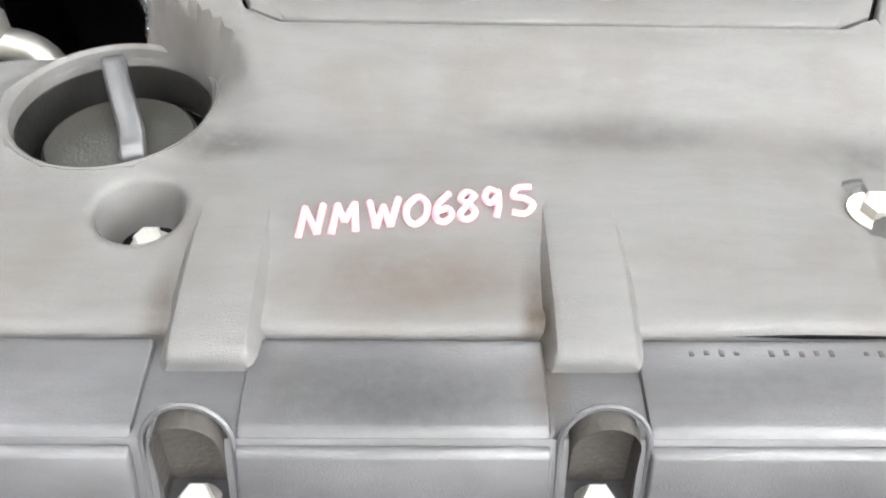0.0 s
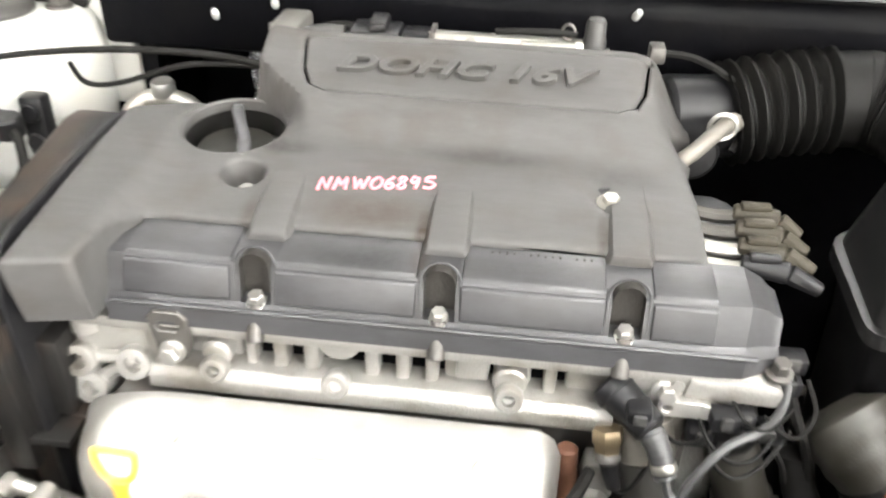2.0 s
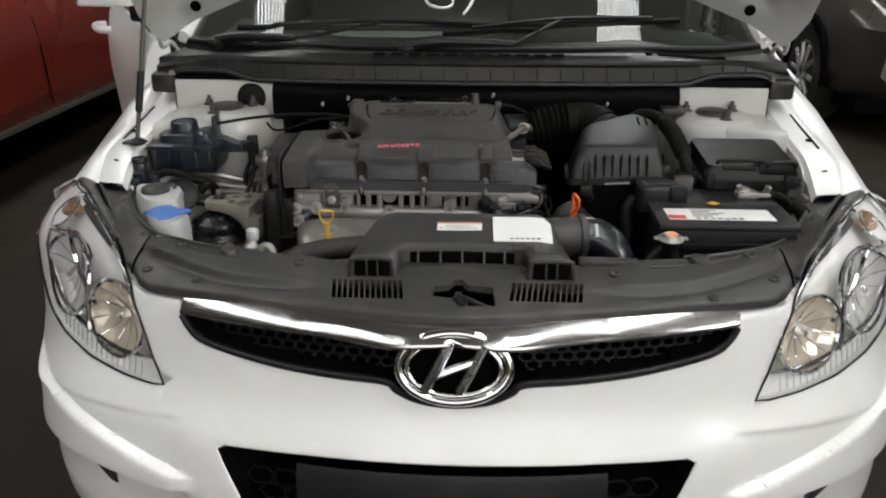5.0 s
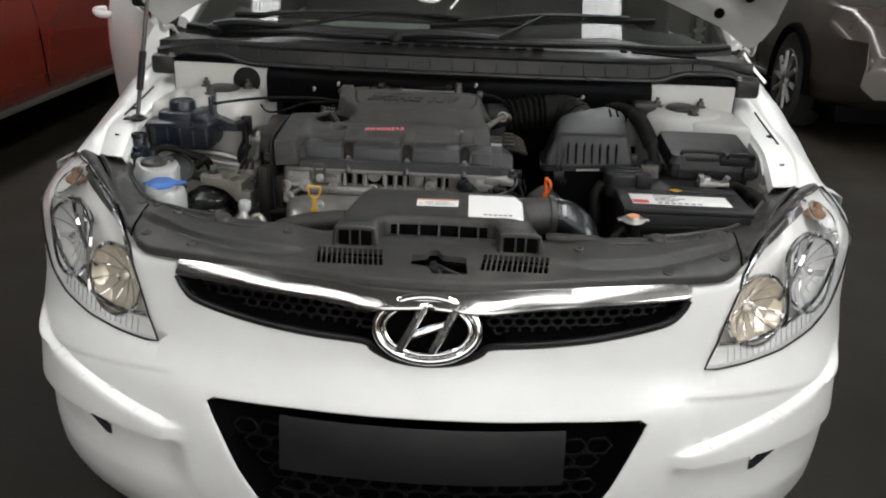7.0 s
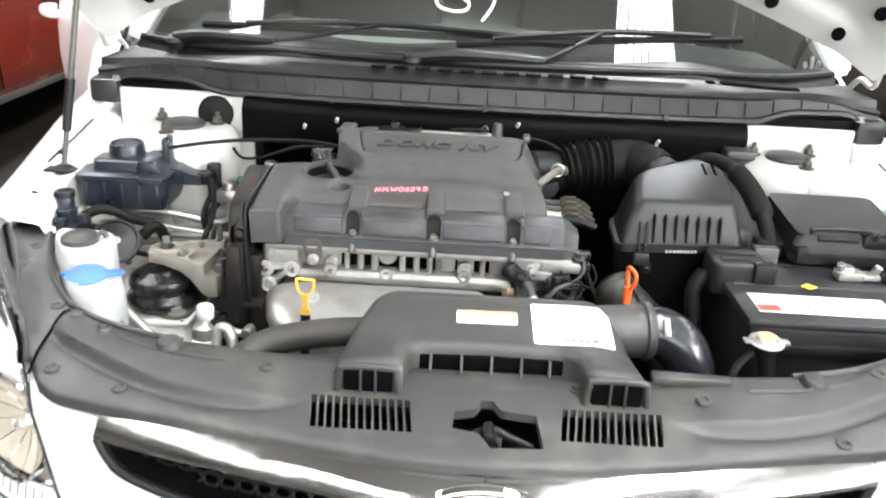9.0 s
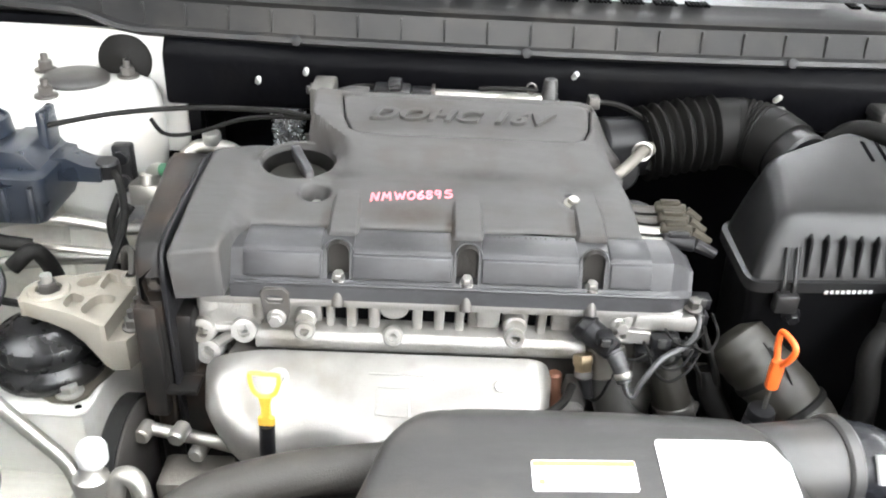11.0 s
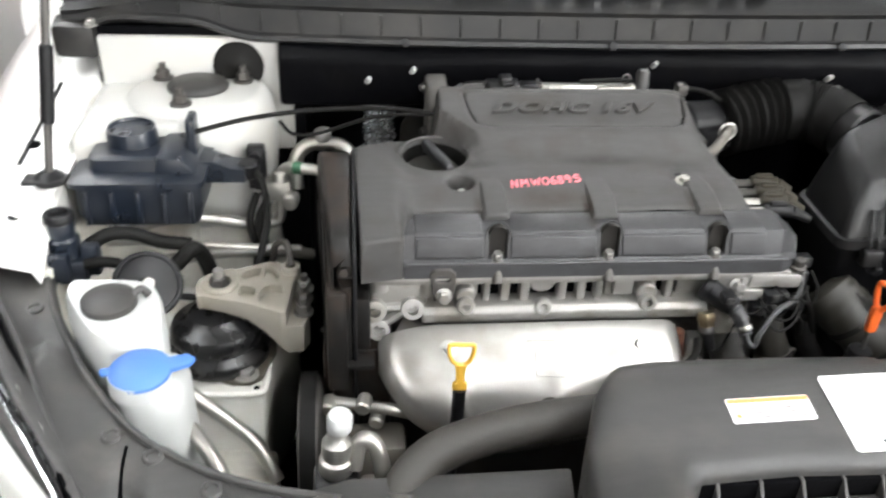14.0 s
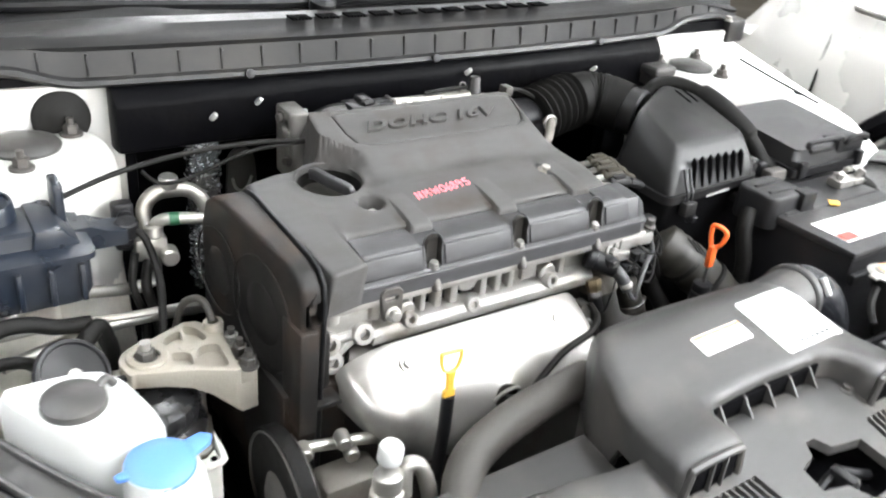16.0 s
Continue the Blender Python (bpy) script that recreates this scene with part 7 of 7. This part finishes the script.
# mouths are near-black boxes that paint in their shaded insides
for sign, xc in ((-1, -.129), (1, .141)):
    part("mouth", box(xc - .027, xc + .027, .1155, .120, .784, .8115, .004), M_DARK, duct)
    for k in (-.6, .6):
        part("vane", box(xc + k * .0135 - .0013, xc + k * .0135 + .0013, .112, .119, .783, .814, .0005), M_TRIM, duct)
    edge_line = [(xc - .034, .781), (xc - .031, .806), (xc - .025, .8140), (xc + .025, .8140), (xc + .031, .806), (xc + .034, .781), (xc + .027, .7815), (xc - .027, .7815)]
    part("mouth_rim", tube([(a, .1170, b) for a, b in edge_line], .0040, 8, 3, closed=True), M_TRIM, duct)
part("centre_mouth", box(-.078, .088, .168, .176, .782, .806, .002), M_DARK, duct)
for x in (-.063, -.028, .006, .040, .072):
    part("vane", bevelled(prism([(.150, .786), (.1745, .786), (.1745, .8075), (.168, .807)], "x", x - .0015, x + .0015), .0005, 1), M_TRIM, duct)
part("tray", sheet([(-.118, .115), (.122, .115), (.112, .168), (-.108, .166)], [], lambda x, y, d: (x, y, .7845 + .004 * ease(.13, .16, y)), .012, 0, lambda p: p - Vector((0, 0, .006))), M_TRIM, duct)
for x in (-.098, .100):
    bolt("duct_bolt", (x, .140, .789), (0, -.1, 1), .0055, .006, duct, M_DSTEEL, 1.5)
big = part("white_label", sheet([(.054, .1845), (.0565, .182), (.1455, .184), (.148, .187), (.1475, .244), (.137, .2585), (.134, .2595), (.055, .2575), (.053, .255)], [], lambda x, y, d: (x, y, duct_z(x, y) + .0009), .02, 0, lambda p: p - Vector((0, 0, .0007))), M_PAPER, duct, "plain white paper label")
BASE[big] = BASE[duct]
for k in range(6):
    part("print_bar", box(.080 + .0085 * k, .086 + .0085 * k, .1885, .1945, duct_z(.1, .19) + .0012, duct_z(.1, .19) + .0016, 0), M_PRINT, big)
small = part("warning_label", sheet([(-.036, .2145), (-.0345, .213), (.0345, .215), (.036, .2165), (.036, .2375), (.0345, .239), (-.0345, .237), (-.036, .2355)], [], lambda x, y, d: (x, y, duct_z(x, y) + .0009), .02, 0, lambda p: p - Vector((0, 0, .0007))), M_PAPER, duct, "small white label with an orange band")
BASE[small] = BASE[duct]
part("orange_band", sheet([(-.0355, .2318), (.0355, .2338), (.0355, .2380), (-.0355, .2360)], [], lambda x, y, d: (x, y, duct_z(x, y) + .0013), .02), M_LABELORANGE, small)
for k in range(3):
    part("print_bar", sheet([(-.022, .2175 + .0042 * k), (.030 - .006 * k, .2185 + .0042 * k), (.030 - .006 * k, .2196 + .0042 * k), (-.022, .2186 + .0042 * k)], [], lambda x, y, d: (x, y, duct_z(x, y) + .0012), .03), M_PRINT, small)
part("warning_mark", sheet(circle(-.0295, .2195, .0024, 10), [], lambda x, y, d: (x, y, duct_z(x, y) + .0013), .02), M_LABELORANGE, small)

elbow = thing("intake_elbow", (.22, .27, .70), "glossy black intake elbow beside the air duct", "elbow pipe")
part("collar", cyl((.135, .275, .792), (.205, .283, .795), .034, n=28, bev=.003), M_TRIM, elbow)
part("clamp_ring", cyl((.196, .282, .795), (.208, .2835, .795), .0372, n=30, bev=.002), M_TRIM, elbow)
part("pipe", tube([(.200, .283, .795), (.225, .283, .793), (.251, .276, .775), (.264, .268, .74), (.267, .265, .69), (.264, .27, .62)], .0325, 26, 8), M_GLOSSBLACK, elbow, "glossy black bend")
part("tab", tube([(.222, .262, .823), (.224, .250, .806)], .004, 8, 3), M_TANK, elbow)
rad_hose = solo("radiator_hose", tube([(-.305, .205, .725), (-.300, .232, .745), (-.270, .262, .757), (-.215, .280, .764), (-.16, .290, .766), (-.10, .30, .764)], .0185, 20, 9), M_HOSE, "dusty curved upper radiator hose", "hose")
part("hose_clip", turned([(.0195, 0), (.0215, .001), (.0215, .010), (.0195, .011)], (-.3015, .222, .738), (.1, .5, .45), 24), M_DSTEEL, rad_hose)

radcap = thing("coolant_filler", (.345, .253, .77), "coolant filler neck under a bright metal pressure cap", "coolant filler")
part("cap", turned([(.0, 0), (.020, 0), (.0215, .0022), (.019, .0045), (.014, .0055), (.012, .0085), (.0, .009)], (.345, .253, .803), (0, -.08, 1), 28), M_STEEL, radcap)
for x in (.317, .362):
    part("ear", box(x, x + .011, .247, .259, .803, .807, .0015), M_STEEL, radcap)
part("centre", turned([(.0, 0), (.0112, 0), (.0105, .0012), (.0, .0014)], (.345, .2523, .8118), (0, -.08, 1), 22), mat("faded_orange_print", (.66, .30, .16), .5), radcap)
part("neck", join(cyl((.346, .253, .786), (.345, .253, .804), .0125, .0145, 22), tube([(.346, .253, .792), (.352, .247, .76), (.357, .238, .72)], .0105, 14, 5)), M_RUBBER, radcap)
part("overflow", tube([(.33, .25, .79), (.31, .24, .775), (.30, .225, .76)], .005, 8, 5), M_RUBBER, radcap)

# ---- washer tank, horn, actuator and mount on the other side ----
tank = thing("washer_tank", (-.55, .38, .60), "milky white washer tank with a grey and a blue cap", "washer tank")
FOOT = curve2([(-.510, .352), (-.514, .395), (-.527, .436), (-.550, .452), (-.602, .456), (-.616, .452), (-.612, .425), (-.575, .365), (-.545, .348)], 4)
fx, fy = -.556, .41
body = loft([[Vector((fx + (a - fx) * k, fy + (b - fy) * k, z)) for a, b in FOOT] for z, k in ((.52, .85), (.70, .97), (.790, 1.0), (.812, .985), (.8205, .92))])
front = loft([rring(-.546, -.488, .302, .372, .54, .022), rring(-.548, -.486, .300, .374, .70, .024), rring(-.548, -.487, .300, .374, .775, .024), rring(-.546, -.490, .302, .370, .792, .020), rring(-.542, -.496, .306, .364, .797, .014)])
part("body", join(body, front), M_TANK, tank, angle=60)
part("filler_neck", cyl((-.525, .326, .79), (-.524, .326, .806), .027, n=26), M_TANK, tank)
blue = part("blue_cap", join(turned([(.0, 0), (.0255, 0), (.027, .002), (.0265, .005), (.023, .008), (.012, .0095), (.0, .0095)], (-.5235, .326, .804), (0, -.10, 1), 32), bevelled(prism([(-.503, .320), (-.482, .331), (-.478, .339), (-.486, .346), (-.504, .341)], "z", .805, .810), .0015), bevelled(prism([(-.546, .319), (-.557, .321), (-.558, .327), (-.546, .330)], "z", .805, .810), .0015)), M_BLUECAP, tank, "flat blue plastic cap with a tab")
part("grey_cap", turned([(.0, 0), (.0245, 0), (.0255, .002), (.025, .008), (.021, .0105), (.0, .012)], (-.566, .408, .820), (0, -.05, 1), 30), M_TRIM, tank, "round dark grey cap")
part("cap_strap", tube([(-.545, .414, .828), (-.538, .419, .831), (-.532, .418, .824)], .0038, 8, 5), M_TRIM, tank)
for k, pts in enumerate((((-.540, .445, .715), (-.510, .432, .690), (-.475, .420, .664), (-.445, .408, .640), (-.42, .38, .61)), ((-.49, .33, .735), (-.465, .30, .72), (-.448, .275, .69), (-.44, .255, .65)))):
    solo("refrigerant_pipe", tube(pts, .0075, 12, 8), M_PIPE, "pale metal refrigerant pipe below the washer tank", "pipe", "refrigerant pipes")

M_HORN = mat("black_horn_enamel", (.008, .008, .009), .38, 0, .2, 40, .1, 600, dirt=(.03, .027, .022), dirt_amount=.25, dirt_scale=16, spec=.25)
horn = thing("horn", (-.546, .488, .74), "black round disc horn", "horn")
hax = Vector((.30, -.65, .62)).normalized()
hc = Vector((-.552, .492, .788))
part("disc", turned([(.018, -.022), (.027, -.018), (.034, -.006), (.036, 0), (.034, .004), (.031, .0045), (.0295, .002), (.023, .0035), (.0, .005)], hc, hax, 36), M_HORN, horn)
bolt("centre_nut", hc + hax * .004, hax, .0045, .006, horn, M_STEEL, 1.4)
part("bracket", tube([hc - hax * .02, hc - hax * .03 + Vector((0, .02, -.02)), (-.56, .55, .73)], .006, 8, 5), M_DSTEEL, horn)
part("horn_wire", tube([hc - hax * .015 + Vector((.02, 0, -.01)), (-.505, .50, .765), (-.49, .53, .75), (-.47, .56, .74)], .004, 8, 6), M_RUBBER, horn)
sol = thing("solenoid_valve", (-.645, .54, .77), "blue-black solenoid canister on the inner wing", "valve")
part("can", turned([(.0, 0), (.0165, 0), (.0165, .022), (.0135, .025), (.0135, .040), (.0125, .042), (.0, .042)], (-.645, .540, .796), (0, 0, 1), 22), M_BLUEBLACK, sol)
part("cap", turned([(.0125, 0), (.0155, .002), (.0155, .009), (.0140, .011), (.0105, .011), (.0095, .007), (.0, .006)], (-.645, .540, .837), (0, 0, 1), 22), M_BLACK, sol)
part("base", join(box(-.668, -.622, .520, .552, .770, .798, .004), box(-.628, -.610, .530, .548, .775, .812, .003)), M_BLUEBLACK, sol)
part("plug", box(-.655, -.635, .508, .522, .780, .812, .003), M_BLUEBLACK, sol)
part("hose", tube([(-.622, .545, .805), (-.600, .552, .815), (-.575, .556, .812), (-.55, .560, .80), (-.52, .570, .79)], .008, 10, 6), M_RUBBER, sol)
part("hose", tube([(-.630, .528, .790), (-.605, .525, .796), (-.585, .528, .790), (-.57, .54, .77)], .006, 10, 6), M_RUBBER, sol)

act = thing("cruise_actuator", (-.575, .64, .80), "blue-black plastic actuator box with a round cap and cables", "actuator")
part("body", loft([rring(-.638, -.512, .590, .705, .805, .012), rring(-.643, -.507, .585, .708, .818, .012), rring(-.643, -.507, .585, .708, .852, .012), rring(-.648, -.502, .580, .712, .854, .012), rring(-.648, -.502, .580, .712, .860, .012), rring(-.636, -.512, .592, .700, .863, .012)]), M_BLUEBLACK, act, angle=30)
part("upper", loft([rring(-.632, -.528, .605, .700, .860, .016), rring(-.630, -.530, .607, .698, .876, .016), rring(-.626, -.534, .611, .694, .879, .016)]), M_BLUEBLACK, act, angle=30)
part("round_cap", turned([(.029, 0), (.0275, .017), (.026, .020), (.0235, .020), (.0225, .017), (.0, .018)], (-.588, .655, .877), (0, -.05, 1), 34), M_BLUEBLACK, act)
part("slope", bevelled(prism([(-.557, .858), (-.508, .858), (-.528, .880), (-.552, .882)], "y", .600, .680), .002), M_BLUEBLACK, act)
for k in range(5):
    part("rib", box(-.632 + .028 * k, -.627 + .028 * k, .580, .587, .810, .850, .001), M_BLUEBLACK, act)
part("upright", box(-.526, -.516, .640, .672, .855, .910, .003), M_BLUEBLACK, act)
part("plug", loft([[Vector((x, y, z)) for y, z in ((.628, .838), (.660, .838), (.660, .838 + h), (.628, .838 + h))] for x, h in ((-.520, .026), (-.497, .026), (-.478, .018), (-.462, .016))]), M_BLUEBLACK, act, angle=20)
part("plug_boss", cyl((-.459, .646, .838), (-.459, .644, .857), .0125, n=16, bev=.002), M_BLACK, act)
part("lead", tube([(-.457, .642, .85), (-.444, .632, .838), (-.438, .612, .80), (-.446, .58, .765), (-.455, .56, .735)], .0045, 8, 8), M_RUBBER, act)
for k, pts in enumerate((((-.520, .645, .893), (-.455, .672, .900), (-.375, .684, .906), (-.29, .682, .908), (-.232, .678, .902)), ((-.425, .70, .885), (-.408, .69, .872), (-.375, .685, .876), (-.31, .682, .898), (-.24, .680, .902)))):
    solo("control_cable", tube(pts, .0031 if k == 0 else .0024, 8, 10), M_RUBBER, "thin black control cable to the throttle", "cable", "control cables")
solo("relay_stud_block", join(box(-.465, -.443, .672, .69, .806, .862, .004), cyl((-.454, .668, .848), (-.454, .676, .848), .0085, n=14, bev=.001), cyl((-.454, .668, .820), (-.454, .676, .820), .0085, n=14, bev=.001), box(-.458, -.432, .674, .688, .804, .812, .002)), M_BLACK, "black terminal block on the strut tower", "terminal block")

# engine mount
M_GLOSSRUBBER = mat("worn_shiny_rubber", (.008, .008, .0085), .27, 0, .2, 40, .15, 800, dirt=(.045, .04, .034), dirt_amount=.35, dirt_scale=14)
mount = thing("engine_mount", (-.46, .50, .68), "grimy cast engine mount arm on a black rubber block", "engine mount")
ARM = curve2([(-.499, .490), (-.507, .504), (-.506, .521), (-.494, .534), (-.470, .541)], 4)[:-3] + [(-.432, .557), (-.420, .554), (-.407, .536), (-.390, .526), (-.386, .472), (-.392, .457), (-.414, .455), (-.450, .474), (-.480, .483)]
under = prism([(-.53, .69), (-.372, .69), (-.372, .722), (-.408, .722), (-.418, .731), (-.434, .744), (-.452, .7525), (-.475, .757), (-.53, .758)], "y", .40, .65)
pockets = [prism(curve2(p, 4), "z", .764, .80) for p in ([(-.460, .524), (-.449, .520), (-.4425, .526), (-.4410, .543), (-.4580, .536)], [(-.4365, .524), (-.428, .517), (-.420, .521), (-.424, .540), (-.433, .548), (-.437, .545)],
                                                         [(-.460, .489), (-.447, .482), (-.4435, .500), (-.452, .507), (-.460, .507)], [(-.4395, .479), (-.418, .467), (-.4145, .486), (-.4150, .504), (-.428, .508), (-.4365, .501)])]
seat = prism([(-.4105, .440), (-.375, .440), (-.375, .545), (-.401, .545), (-.4035, .520)], "z", .756, .80)
arm = cut(bevelled(cut(prism(ARM, "z", .713, .774), under, seat), .003), *pockets)
part("arm", arm, M_ALU2, mount, angle=30)
part("rib_hub", turned([(.0085, -.008), (.0085, -.0005), (.0075, .0006), (.0, .0008)], (-.4425, .5125, .774), (0, 0, 1), 20), M_ALU2, mount)
part("boss", turned([(.0195, -.004), (.0205, .002), (.019, .004), (.0125, .004), (.0125, .001), (.0, .001)], (-.482, .511, .773), (0, 0, 1), 28), M_ALU2, mount)
part("rear_boss", turned([(.0105, -.02), (.0105, .006), (.0095, .008), (.006, .008), (.006, 0), (.0, 0)], (-.408, .535, .774), (0, 0, 1), 20), M_ALU2, mount)
bolt("mount_nut", (-.483, .512, .770), (0, 0, 1), .0095, .014, mount, M_DSTEEL, 1.6)
part("stud", cyl((-.483, .512, .78), (-.483, .512, .792), .0055, n=10), M_STEEL, mount)
for x, y in ((-.3935, .525), (-.3930, .503), (-.3920, .480)):
    bolt("flange_bolt", (x, y, .756), (0, -.1, 1), .0078, .013, mount, M_STEEL if y > .51 else M_DSTEEL, 1.35)
    part("flange_stud", cyl((x, y, .765), (x, y - .001, .776), .004, n=10), M_DSTEEL, mount)
part("rubber_block", turned([(.052, 0), (.055, .004), (.0555, .013), (.052, .019), (.048, .021), (.0465, .024), (.0495, .029), (.0505, .038), (.047, .0455), (.040, .049), (.034, .051), (.028, .057), (.0, .057)], (-.488, .500, .690), (0, 0, 1), 44), M_GLOSSRUBBER, mount, "black rubber mount block")
M_RAIL = mat("soiled_white_rail_paint", (0.68, 0.67, 0.63), 0.35, 0, 0.06, 14, 0.05, 200, coat=0.3, dirt=(0.42, 0.36, 0.27), dirt_amount=0.5, dirt_scale=12, streak=0.1)
M_PLATE = mat("grimy_mount_plate", (.12, .11, .09), .55, .35, .2, 40, .25, 500, dirt=(.06, .048, .034), dirt_amount=.6, dirt_scale=18)
part("base_plate", bevelled(prism([(-.548, .505), (-.538, .482), (-.470, .447), (-.450, .446), (-.438, .456), (-.426, .50), (-.43, .555), (-.52, .57)], "z", .6845, .691), .002), M_PLATE, mount)
for p in ((-.455, .457, .692), (-.535, .525, .692)):
    bolt("base_bolt", p, (0, 0, 1), .009, .010, mount, M_STEEL, 1.5)
rail = thing("frame_rail", (-.48, .42, .58), "soiled beige frame rail under the engine mount", "frame rail")
part("rail_top", bevelled(prism([(-.60, .452), (-.535, .443), (-.437, .436), (-.436, .50), (-.418, .56), (-.41, .62), (-.60, .66)], "z", .50, .6835), .005), M_RAIL, rail)
part("weld_lip", tube([(-.60, .450, .684), (-.535, .441, .684), (-.470, .4355, .684), (-.440, .4365, .684), (-.4335, .450, .684), (-.432, .50, .684), (-.416, .56, .684)], .0038, 8, 5), M_RAIL, rail)
part("front_step", bevelled(prism([(-.53, .24), (-.42, .25), (-.415, .345), (-.535, .32)], "z", .50, .605), .008), M_BEIGE, rail)
part("lower_ledge", bevelled(prism([(-.60, .335), (-.43, .335), (-.425, .437), (-.60, .46)], "z", .50, .600), .006), M_BEIGE, rail)
# rail holes are near-black discs painted for their shade
for x, y in ((-.4435, .4445), (-.555, .458)):
    part("hole", turned([(0, 0), (.0035, 0), (.0035, .001), (0, .001)], (x, y, .6835), (0, 0, 1), 14), M_DARK, rail)
part("bracket", bevelled(prism([(-.50, .255), (-.445, .25), (-.45, .30), (-.49, .30)], "z", .600, .642), .003), M_ALU2, rail)
part("clamp", box(-.455, -.425, .245, .285, .600, .672, .004), M_BLACK, rail)

# air-conditioning service port
port = thing("service_port", (-.355, .265, .70), "metal air-conditioning service port with a white cap", "service port")
part("cap", turned([(.0095, 0), (.0110, .002), (.0110, .014), (.0095, .017), (.0, .018)], (-.352, .270, .783), (.05, -.05, 1), 20), M_TANK, port, "ribbed white cap")
part("body", turned([(.012, 0), (.015, .004), (.015, .016), (.012, .018), (.013, .022), (.013, .034), (.009, .038), (.008, .046), (.0, .047)], (-.356, .264, .738), (.05, .08, 1), 18), M_PIPE, port)
part("loop", tube([(-.340, .262, .745), (-.335, .27, .768), (-.322, .268, .766), (-.315, .26, .74), (-.313, .255, .70)], .0075, 12, 8), M_PIPE, port)
part("foot", box(-.375, -.335, .245, .280, .70, .74, .006), M_BLACK, port)

# pulley, pump brackets and belts low down beside the timing cover
pul = thing("drive_pulley", (-.395, .40, .56), "dark crank drive pulley with a ribbed belt", "pulley")
part("pulley", turned([(.0, 0), (.02, 0), (.03, .006), (.066, .008), (.072, .004), (.072, .024), (.066, .028), (.0, .028)], (-.400, .405, .640), (1, 0, 0), 40), M_DSTEEL, pul)
part("belt", turned([(.0725, .006), (.0755, .006), (.0755, .022), (.0725, .022)], (-.400, .405, .640), (1, 0, 0), 40), M_RUBBER, pul)
pump = thing("pump_bracket", (-.33, .40, .62), "grimy cast pump bracket with bolts below the head", "bracket")
part("casting", join(box(-.355, -.285, .375, .42, .60, .655, .008), box(-.335, -.29, .355, .40, .575, .62, .006)), M_HOUSING, pump)
part("tube", tube([(-.365, .41, .692), (-.335, .405, .690), (-.305, .40, .688), (-.28, .40, .68)], .0062, 12, 5), M_PIPE, pump)
for x, y, z in ((-.332, .392, .703), (-.318, .40, .676), (-.368, .405, .692)):
    part("fitting", cyl((x, y - .010, z), (x + .004, y + .010, z), .008, n=14, bev=.002), M_PIPE, pump)
part("plate", bevelled(prism([(-.36, .30), (-.29, .31), (-.27, .36), (-.29, .40), (-.37, .39)], "z", .60, .612), .003), mat("rusty_plate", (.17, .13, .09), .65, .4, .25, 40, .3, 300), pump)

# pipes between the strut tower and the timing cover
apipe = thing("refrigerant_pipes", (-.41, .64, .74), "bent aluminium refrigerant pipes with a green band behind the timing cover", "pipe")
part("riser", tube([(-.60, .61, .783), (-.565, .625, .790), (-.52, .643, .783), (-.465, .656, .768), (-.438, .662, .766), (-.428, .664, .774), (-.4265, .668, .800), (-.424, .672, .828), (-.415, .668, .838), (-.40, .662, .840), (-.375, .655, .838), (-.35, .655, .825)], .0068, 14, 8), M_PIPE, apipe)
part("fitting", join(box(-.447, -.413, .660, .684, .795, .821, .003), cyl((-.426, .668, .818), (-.425, .671, .832), .0105, n=18, bev=.002), cyl((-.415, .645, .80), (-.412, .665, .80), .010, n=16, bev=.002)), M_PIPE, apipe)
part("green_band", cyl((-.408, .6645, .8395), (-.398, .6615, .8400), .0074, n=16), mat("green_band_paint", (.015, .085, .04), .5), apipe)
part("loop", tube([(-.412, .745, .77), (-.412, .760, .806), (-.398, .768, .822), (-.377, .770, .825), (-.352, .766, .822), (-.338, .756, .805), (-.335, .74, .77)], .0095, 14, 8), M_PIPE, apipe)
part("cap_bolt", turned([(.011, 0), (.0115, .002), (.0115, .012), (.010, .014), (.0, .0142)], (-.377, .770, .830), (0, -.1, 1), 18), M_STEEL, apipe)
part("ribbed_line", tube([(-.362, .66, .83), (-.360, .665, .80), (-.362, .66, .76), (-.37, .64, .70)], lambda t: .009 + .0015 * math.cos(t * 90), 12, 16), M_FOIL, apipe, "silver ribbed hose")
for y, z in ((.60, .755), (.63, .735)):
    part("low_pipe", tube([(-.60, y - .02, z), (-.50, y, z + .006), (-.42, y + .01, z), (-.39, y + .02, z - .01)], .0065, 10, 6), M_PIPE, apipe)
solo("loom_bracket", tube([(-.535, .55, .775), (-.515, .56, .79), (-.505, .57, .765), (-.50, .575, .73)], .009, 10, 6), M_RUBBER, "black rubber loom with a clip", "cable")
solo("brake_line", tube([(-.62, .60, .775), (-.55, .585, .785), (-.47, .59, .775), (-.40, .60, .765)], .004, 8, 8), M_PIPE, "thin metal brake line across the inner wing", "pipe")
solo("vent_hose", tube([(-.408, .537, .780), (-.410, .549, .794), (-.417, .562, .796), (-.428, .574, .782), (-.434, .585, .74)], .0040, 12, 7), M_HOSE, "drab rubber vent hose arching behind the engine mount", "hose")
for k in range(2):
    x = -.458 + .012 * k
    solo("dark_hose", tube([(x + .006, .648 - .006 * k, .815 - .01 * (k % 2)), (x - .003, .632 - .008 * k, .785), (x + .004, .622 - .004 * k, .745), (x - .004 + .008 * (k % 2), .600, .70), (x, .58, .66)], .0045 + .0015 * (k % 2), 10, 7), M_RUBBER, "black hose running down beside the strut tower", "hose", "dark hoses")
solo("heater_hose", tube([(-.20, .80, .86), (-.20, .77, .85), (-.205, .74, .83), (-.21, .72, .79)], .014, 12, 7), M_RUBBER, "black heater hose at the firewall", "hose")
